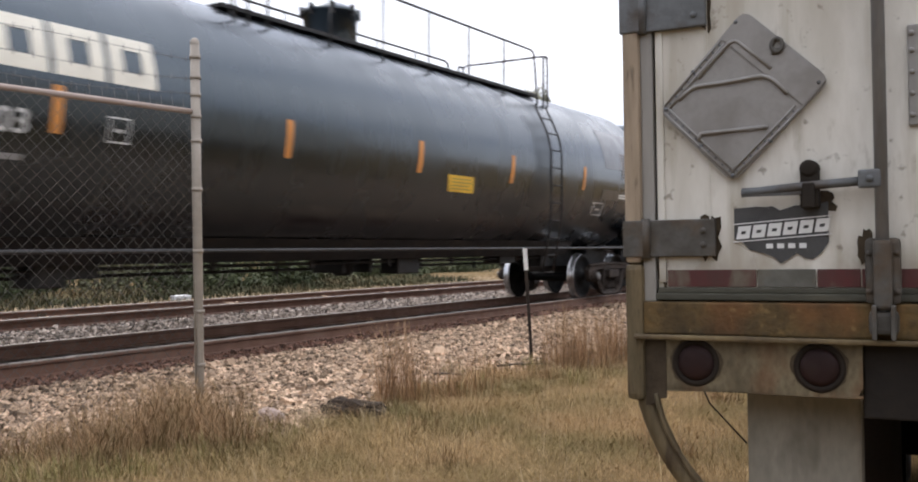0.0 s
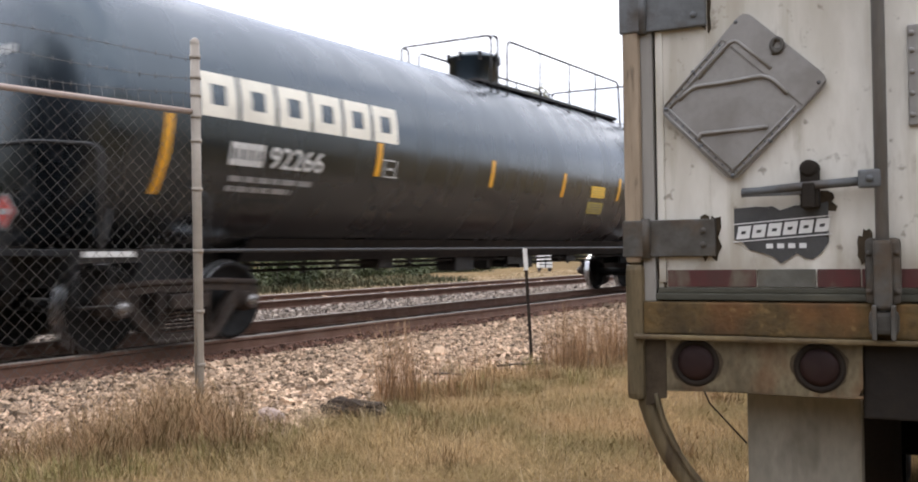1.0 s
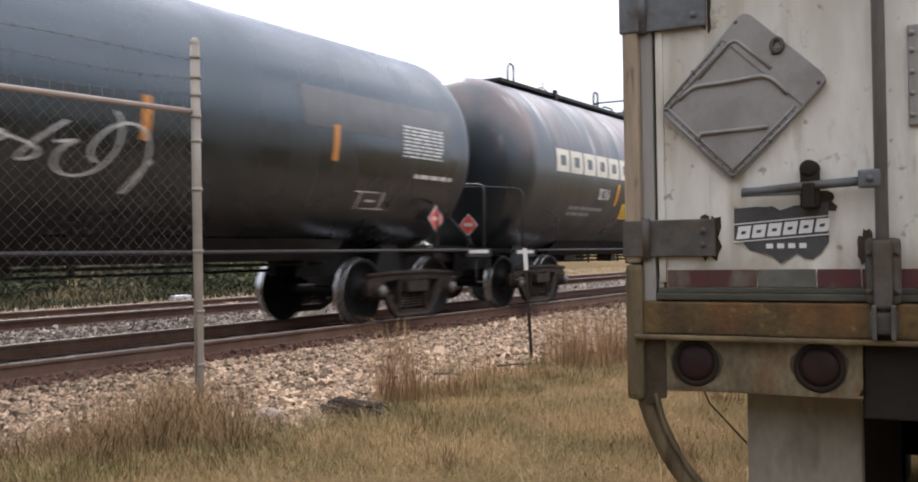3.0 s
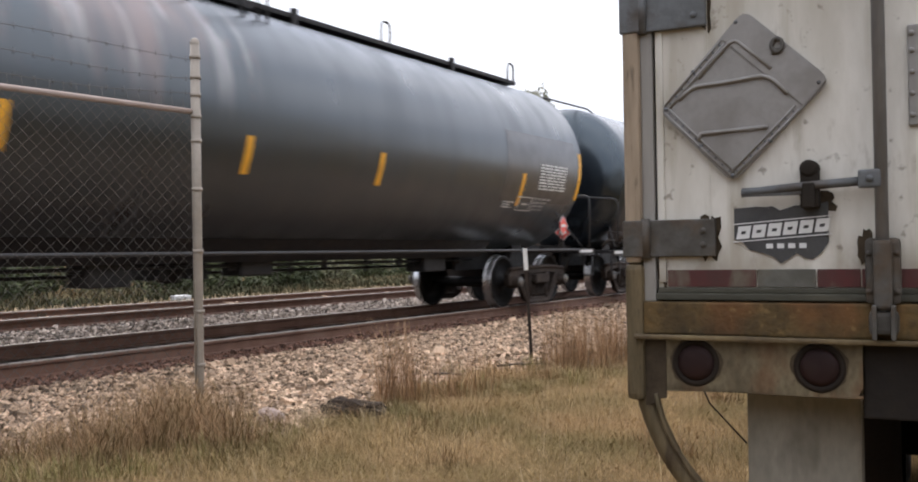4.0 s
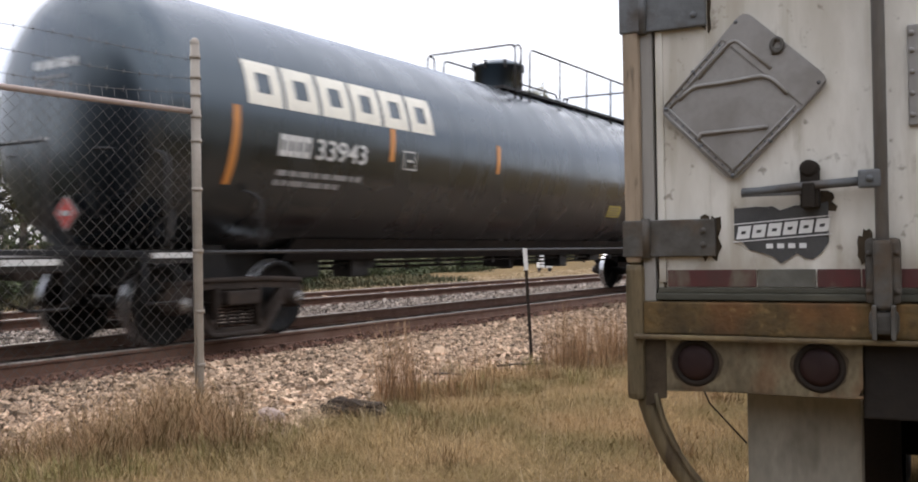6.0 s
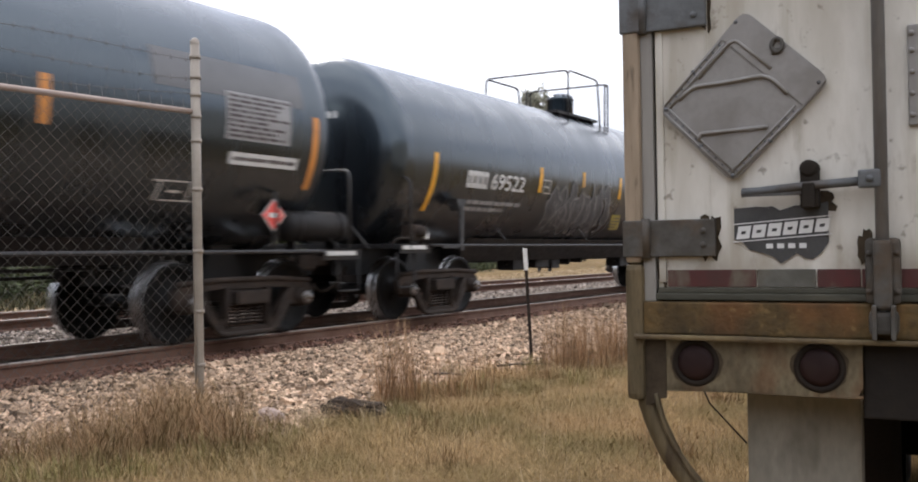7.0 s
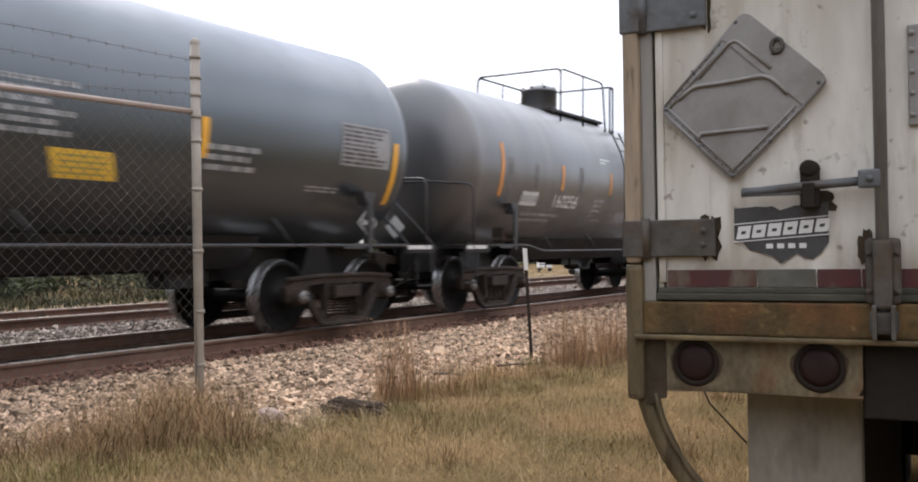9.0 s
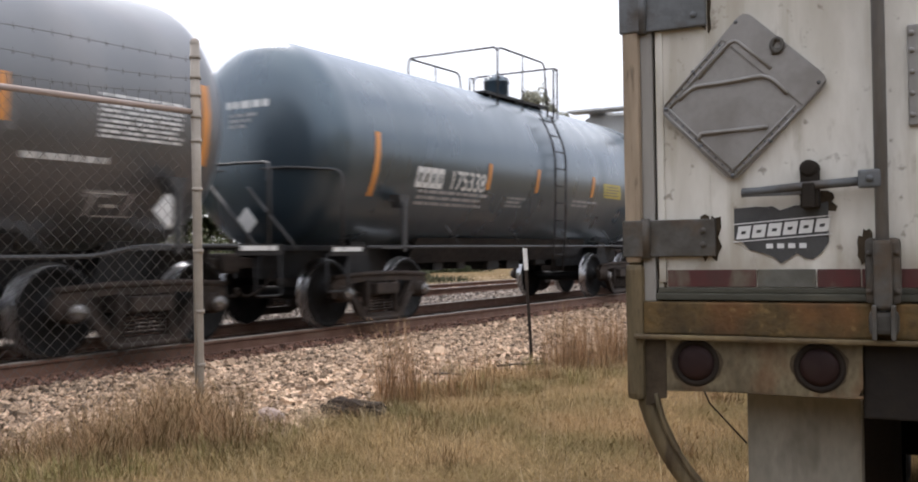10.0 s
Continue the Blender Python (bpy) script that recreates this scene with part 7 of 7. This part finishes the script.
TRAIN = [
    dict(at=mid(-70.04, -54.34), tc=15.70, tape=M_ORANGE, filled=True, r=1.537, zc=2.525, over=(1.50, 1.35), paint=M_BLACK,
         label="long black tank car with an upright row of amber stripes",
         stripes=[(-5.56, -15.7, 0.4), (-2.58, -15.1, 1.4), (0.09, -15.0, 1.8), (2.74, -15.0, 2.1), (5.53, -13.9, 2.6), (8.42, -30.1, 11.0)],
         labels=[(0.89, 1.61, -23.6, -14.0, -0.10, M_LABEL)],
         brand=[(-7.95, -4.44, 4.0, 22.4, 6, M_CREAM)],
         number=("03", -6.35, -5.83, -16.9, -8.7),
         writing=[(-7.4, -5.83, -30.7, -22.9, 2, 0, M_DIMWHITE), (7.34, 8.32, -2.3, 18.1, 9, 9, M_WHITE)],
         strips=[(7.30, 8.28, -17.6, -14.2)],
         panels=[(6.50, 8.45, 4.0, 36.0, M_BAND), (6.45, 8.40, -19.7, -11.7, M_BAND)],
         frames=[(-5.02, -4.78, -16.9, -7.6, -0.04), (6.21, 6.68, -32.4, -22.1, -0.18)],
         manway=-0.08,
         ladder=4.12,
         placards=[(7.93, 1.48, M_RED)],
         reservoir=[(8.34, 9.49)],
         platform=(-2.9, 5.1), dome=(0.40, 0.55), rail_z=1.047),
    dict(at=mid(-50.30, -34.67), tc=15.63, r=1.537, zc=2.525, over=(1.53, 1.43), paint=M_BLACK,
         label="long glossy black tank car with cream brand blocks",
         stripes=[(-8.43, -35.5, -3.3), (-4.96, -19.2, -2.8), (-2.00, -18.9, -2.8), (0.58, -20.7, -4.2), (3.14, -19.6, -2.3), (4.88, -18.7, -2.1), (8.38, -33.4, -1.1)],
         labels=[(1.81, 2.45, -18.6, -10.3, -0.06, M_LABEL), (1.85, 2.56, -31.3, -22.2, -0.11, M_OLIVE)],
         brand=[(-8.06, -4.54, -2.2, 15.7, 6, M_CREAM)],
         number=("92266", -7.57, -6.04, -20.5, -10.9),
         writing=[(-7.50, -6.15, -33.1, -23.9, 2, 10, M_DIMWHITE), (7.07, 8.09, -17.3, 3.2, 9, 19, M_WHITE)],
         strips=[(5.57, 6.07, -19.2, -14.6), (6.13, 6.67, -19.0, -14.5)],
         frames=[(-4.83, -4.55, -19.3, -10.4, -0.11), (6.31, 6.76, -33.5, -24.1, -0.19)],
         manway=-0.13,
         ladder=4.16,
         placards=[(7.88, 1.48, M_RED)],
         reservoir=[(8.37, 9.52)],
         platform=(-1.1, 4.95), dome=(0.46, 0.55), rail_z=1.047, end_placards=[(-0.47, 1.43, M_RED)], head=[(-0.28, 0.50, 0.46, 0.62, 1), (-0.22, 0.30, 0.20, 0.42, 3)]),
    dict(at=mid(-30.58, -14.84), tc=15.74, tape=M_ORANGE, r=1.537, zc=2.525, over=(1.55, 1.40), paint=M_BLACK,
         label="long black tank car scrawled with thin white graffiti",
         stripes=[(-8.37, -31.7, 1.8), (-5.77, -14.3, 2.2), (-2.74, -15.4, 1.5), (-0.07, -14.7, 1.7), (2.71, -14.6, 2.0), (5.57, -13.9, 2.8)],
         labels=[(-3.50, -2.82, -27.9, -18.4, -0.10, M_LABEL)],
         brand=[(-8.26, -4.55, 4.7, 23.9, 6, M_CREAM)],
         number=("34056", -7.69, -6.13, -16.5, -6.7),
         writing=[(-7.66, -6.08, -29.1, -20.6, 2, 20, M_DIMWHITE), (7.31, 8.26, -19.0, -15.2, 1, 21, M_WHITE), (6.98, 7.94, -8.1, 8.8, 9, 29, M_WHITE)],
         panels=[(4.96, 8.21, 0.8, 19.7, M_BAND)],
         frames=[(-5.31, -5.01, -16.4, -7.2, -0.09), (6.26, 6.77, -37.4, -27.3, -0.27)],
         manway=-0.18,
         ladder=-4.10,
         placards=[(7.90, 1.49, M_RED)],
         valve=-8.72,
         platform=(-4.9, 1.16), dome=(0.47, 0.52), rail_z=1.03, end_placards=[(-0.40, 1.45, M_RED)], graffiti=[("scrawl", -3.2, -1.6, -40.0, -24.0), ("scrawl", -0.95, 0.15, -32.0, -26.0), ("scrawl", 0.0, 2.8, -36.0, -5.0)], head=[(-0.28, 0.50, 0.46, 0.62, 1), (-0.22, 0.30, 0.20, 0.42, 3)]),
    dict(at=mid(-10.85, 4.73), tc=15.58, r=1.575, zc=2.560, over=(1.45, 1.37), paint=M_STREAKED,
         label="long black tank car with rust and pale streaks down its top",
         stripes=[(-5.19, -24.5, -8.0), (-2.83, -24.4, -8.0), (0.03, -24.9, -9.0), (2.44, -24.8, -8.5), (6.36, -30.0, -9.2), (8.47, -23.0, 9.0)],
         labels=[(-4.76, -4.04, -35.1, -22.3, -0.13, M_LABEL)],
         brand=[(-8.1, -4.63, -4.5, 10.4, 6, M_CREAM)],
         number=("36", -6.10, -5.58, -20.7, -12.6),
         writing=[(-7.2, -5.69, -35.3, -26.1, 2, 30, M_DIMWHITE), (5.90, 6.26, -32.0, -26.9, 3, 31, M_WHITE), (6.92, 7.51, -33.0, -23.2, 4, 32, M_DIMWHITE), (6.92, 7.94, -18.4, -1.4, 9, 39, M_WHITE)],
         panels=[(5.75, 8.30, -27.0, 16.0, M_BAND)],
         frames=[(-3.70, -3.44, -14.7, -5.4, -0.04), (6.40, 6.87, -33.3, -23.5, -0.18)],
         manway=-0.01,
         placards=[(8.04, 1.46, M_RED)],
         platform=(-0.9, 0.9), dome=(0.45, 0.50), rail_z=1.015, walkway=True, end_placards=[(-0.6, 1.45, M_RED)]),
    dict(at=mid(8.87, 24.40), tc=15.53, r=1.553, zc=2.540, over=(1.32, 1.20), paint=M_BLACK,
         label="long black tank car with yellow stripes and decals",
         stripes=[(-8.37, -22.6, 9.7), (-5.64, -14.8, 1.9), (-3.53, -13.7, 2.2), (-1.80, -13.9, 2.5), (1.36, -11.5, 4.8), (3.21, -14.3, 1.6), (5.17, -14.8, 1.8), (8.21, -22.8, 9.8)],
         labels=[(3.80, 4.47, -14.4, -4.9, -0.05, M_LABEL)],
         number=("9237", -7.29, -5.75, -8.1, 3.6),
         writing=[(-7.18, -5.41, -27.9, -18.7, 2, 40, M_DIMWHITE), (1.49, 1.87, 8.5, 12.9, 2, 41, M_DIMWHITE), (1.49, 2.70, -17.8, -9.4, 2, 42, M_DIMWHITE), (4.96, 5.42, -29.0, -25.0, 1, 43, M_WHITE), (5.52, 6.03, -28.5, -24.9, 1, 44, M_WHITE), (6.28, 6.75, -6.3, -2.2, 1, 45, M_WHITE), (6.41, 7.38, -36.0, -28.8, 2, 46, M_DIMWHITE), (1.50, 1.91, 3.3, 8.8, 2, 47, M_WHITE), (1.55, 2.65, -22.0, -11.6, 3, 48, M_DIMWHITE), (6.81, 7.81, -15.2, 4.2, 9, 49, M_WHITE)],
         frames=[(-5.55, -5.34, -6.6, 1.8, -0.01)],
         manway=-0.16,
         placards=[(7.89, 1.37, M_RED)],
         valve=-8.68,
         platform=(-1.3, 1.36), dome=(0.44, 0.52), rail_z=0.98, side_rail=False, crest_rail=True, end_placards=[(-0.37, 1.37, M_RED)], head=[(-0.28, 0.50, 0.46, 0.62, 1), (-0.22, 0.30, 0.20, 0.42, 3)]),
    dict(at=mid(28.47, 44.22), tc=15.75, tape=M_ORANGE, filled=True, r=1.537, zc=2.525, over=(1.60, 1.42), paint=M_BLACK,
         label="long black tank car with a grey painted band",
         stripes=[(-8.37, -29.1, 4.2), (-5.54, -11.1, 5.3), (-2.70, -10.5, 6.2), (2.66, -13.3, 3.3), (4.95, -13.0, 3.7), (8.51, -28.9, 4.2)],
         labels=[(2.05, 2.71, -33.3, -23.5, -0.09, M_OLIVE)],
         brand=[(-8.21, -4.50, 5.7, 25.4, 6, M_CREAM)],
         number=("33943", -7.69, -6.08, -14.4, -5.0),
         writing=[(-7.65, -6.10, -28.8, -19.5, 2, 50, M_DIMWHITE), (7.08, 8.08, -10.0, 9.4, 9, 59, M_WHITE)],
         panels=[(6.13, 8.30, 6.9, 22.4, M_BAND)],
         strips=[(7.18, 8.25, -20.2, -15.0)],
         frames=[(-5.27, -4.97, -14.3, -4.7, -0.08), (6.36, 6.80, -38.4, -29.0, -0.17)],
         manway=-0.07,
         ladder=4.10,
         placards=[(7.89, 1.45, M_RED)],
         reservoir=[(8.27, 9.42)],
         platform=(-1.1, 4.9), dome=(0.47, 0.55), rail_z=1.03, end_placards=[(-0.30, 1.44, M_RED)], head=[(-0.28, 0.50, 0.46, 0.62, 1), (-0.22, 0.30, 0.20, 0.42, 3)]),
    dict(at=mid(48.28, 60.71), tc=12.43, r=1.430, zc=2.450, dep=0.55, over=(1.68, 1.30), paint=M_BLACK,
         label="black tank car with a grey graffiti piece on its side",
         stripes=[(-6.88, -35.7, 0.5), (-3.55, -16.8, 0.9), (-1.78, -9.5, 2.1), (0.02, -15.7, 2.1), (1.65, -17.8, 1.3), (3.34, -16.9, 1.7), (5.11, -16.4, 1.8), (6.87, -33.6, 1.9)],
         labels=[(0.15, 0.61, -45.2, -29.7, -0.32, M_OLIVE), (3.69, 4.44, -39.4, -25.8, -0.34, M_OLIVE)],
         number=("69522", -5.98, -4.12, -18.1, -7.4),
         writing=[(-5.81, -4.07, -34.8, -25.0, 2, 60, M_DIMWHITE), (1.84, 3.22, -31.2, -5.2, 7, 61, M_DIMWHITE), (3.68, 4.61, -10.2, -3.3, 2, 62, M_DIMWHITE), (5.15, 5.71, -29.6, -24.3, 2, 63, M_DIMWHITE), (5.14, 5.71, 5.0, 9.5, 1, 64, M_DIMWHITE), (5.71, 6.68, -9.7, 8.7, 9, 69, M_WHITE)],
         frames=[(-3.42, -3.15, -17.3, -7.3, -0.09)],
         manway=0.05,
         valve=-7.15,
         platform=(-1.5, 0.45), dome=(0.29, 0.46), rail_z=1.10, brackets=True, rail_h=0.80, graffiti=[("piece", -3.0, -0.25, -50.0, -10.0)], head=[(-0.28, 0.50, 0.46, 0.62, 1), (-0.22, 0.30, 0.20, 0.42, 3)]),
    dict(at=mid(64.69, 77.13), tc=12.44, filled=True, r=1.430, zc=2.450, dep=0.60, over=(1.66, 1.45), paint=M_GLAREBLACK,
         label="black tank car with a dark ladder band at its middle",
         stripes=[(-6.87, -36.2, -0.1), (-3.42, -17.4, 0.4), (-1.62, -16.6, 0.4), (0.45, -16.3, 1.3), (3.51, -16.6, 0.9), (6.90, -33.1, 1.7)],
         labels=[(0.12, 0.49, -36.5, -21.2, -0.16, M_OLIVE), (1.78, 2.47, -30.1, -18.3, -0.13, M_LABEL)],
         number=("51594", -5.96, -4.22, -18.2, -7.2),
         writing=[(-5.85, -4.03, -35.5, -25.1, 2, 70, M_DIMWHITE), (-2.69, -2.06, -15.5, -11.9, 2, 71, M_DIMWHITE), (0.60, 2.00, -15.0, 6.9, 6, 72, M_DIMWHITE), (3.56, 4.36, -22.4, -9.0, 3, 73, M_DIMWHITE), (5.23, 5.83, -28.8, -24.8, 2, 74, M_DIMWHITE), (-0.20, 0.46, -46.6, -39.1, 2, 75, M_DIMWHITE), (5.76, 6.77, -13.1, 8.9, 9, 79, M_WHITE)],
         manway=-0.16,
         ladder=-0.85,
         placards=[(6.26, 1.40, M_TORN)],
         valve=-7.20,
         platform=(-1.5, 0.45), dome=(0.24, 0.44), rail_z=1.10, brackets=True, rail_h=0.80, head=[(-0.28, 0.50, 0.46, 0.62, 1), (-0.22, 0.30, 0.20, 0.42, 3)]),
    dict(at=mid(81.15, 89.57), tc=8.42, tape=M_ORANGE, r=1.430, zc=2.450, over=(1.50, 1.20), paint=M_GREYBLACK,
         label="short weathered grey-brown tank car with streaked sides",
         stripes=[(-4.59, -21.9, 13.9), (-2.35, -13.7, 4.8), (-0.14, -13.3, 4.4), (2.40, -10.7, 6.3), (4.66, -20.3, 14.5)],
         labels=[(1.38, 2.10, -29.4, -17.9, -0.13, M_YELLOW)],
         split=(0.27, 0.56),
         number=("160256", -3.81, -1.57, -27.1, -16.8),
         writing=[(-3.57, -2.14, -40.7, -31.4, 2, 80, M_DIMWHITE), (-0.83, -0.33, -38.2, -16.8, 5, 81, M_DIMWHITE), (-0.63, -0.16, 10.9, 16.2, 2, 82, M_WHITE), (2.63, 3.54, -24.1, -19.6, 1, 83, M_WHITE), (1.45, 1.82, -41.0, -33.9, 2, 84, M_DIMWHITE), (3.36, 3.88, -38.0, -33.7, 2, 85, M_DIMWHITE), (3.37, 4.35, -13.1, 4.7, 9, 89, M_WHITE)],
         panels=[(-4.40, -4.23, -28.2, 4.6, M_GREYPATCH), (-3.44, -3.33, -14.2, 3.0, M_GREYPATCH), (-1.63, -1.46, -14.1, 5.4, M_GREYPATCH), (1.53, 1.63, -13.7, 6.0, M_GREYPATCH), (2.41, 2.54, -13.8, 5.8, M_GREYPATCH), (0.45, 1.03, -38.5, -27.1, M_DIMWHITE)],
         frames=[(3.49, 3.95, -47.8, -35.1, -0.20)],
         manway=-0.59,
         ladder=0.54,
         placards=[(4.16, 1.45, M_WHITE)],
         valve=-4.24,
         platform=(-1.5, 1.05), dome=(0.37, 0.50), rail_z=1.0, rail_e=1.10, brackets=True, rail_h=0.78, end_placards=[(-0.21, 1.39, M_WHITE)], ink=M_WHITE),
    dict(at=mid(93.60, 102.20), tc=8.60, tape=M_ORANGE, r=1.430, zc=2.450, over=(1.57, 1.40), paint=M_TEAL,
         label="short blue-black tank car with faded white numbers",
         stripes=[(-4.89, -28.5, 6.9), (-1.93, -18.7, -1.6), (-0.27, -17.4, -0.8), (2.05, -16.7, -0.5)],
         labels=[(2.58, 3.44, -15.9, -4.4, -0.12, M_OLIVE)],
         split=(0.37, 0.49),
         number=("175338", -3.94, -2.03, -20.9, -8.8),
         writing=[(-3.81, -1.87, -32.5, -21.0, 3, 90, M_DIMWHITE), (-1.21, -0.54, -29.9, -21.3, 3, 91, M_DIMWHITE), (1.25, 2.43, -25.9, -19.2, 2, 92, M_DIMWHITE)],
         manway=0.69,
         ladder=0.38,
         platform=(-0.9, 1.4), dome=(0.24, 0.44), rail_z=1.08, brackets=True, rail_h=0.76, end_placards=[(-0.13, 1.41, M_WHITE)], head=[(-0.28, 0.50, 0.46, 0.62, 1), (-0.22, 0.30, 0.20, 0.42, 3)]),
]


# ---- building it all ----
build_ground()
build_bed()
build_fence()
build_stake()
build_log()
build_trailer()
build_train()
build_distance()
build_grass()
build_unseen_wall()
stones("ballast_stones", LINE, 92000, 2.0, 17.0, 4.1, 7.72, 0.0180, bed_z, 17, "loose pale crushed stones beside the track",
       lambda s, l, g: l > bed_edge(s) - 0.05 - g.exponential(0.10, len(l)))
stones("ballast_stones", LINE, 12000, 17.0, 40.0, 4.4, 7.72, 0.034, bed_z, 18, "loose pale crushed stones farther along the track")
stones("ballast_stones", LINE, 26000, 6.0, 36.0, NEAR_RAIL + GAUGE + 0.1, MID_2 - 0.85, 0.023, bed_z, 19, "fouled grey crushed stones between the tracks", None, M_GREYSTONE)
stones("ballast_stones", LINE, 9000, 8.0, 40.0, MID_2 - 0.68, MID_2 + 0.68, 0.028, lambda l: np.full(len(l), -0.02), 23, "pale crushed stones between the far track's rails")
stones("rust_stained_stones", LINE, 12000, 2.0, 30.0, 7.66, 8.13, 0.022, lambda l: bed_z(l) + 0.01, 20, "rust-stained crushed stones along the rail", None, M_RUSTSTONE)
build_track(MID, "track_near", 2.0, 62.0, "rusty steel rails on dark wooden ties, near track")
build_track(MID_2, "track_far", 6.0, 62.0, "rusty steel rails on dark wooden ties, far track")
motions()
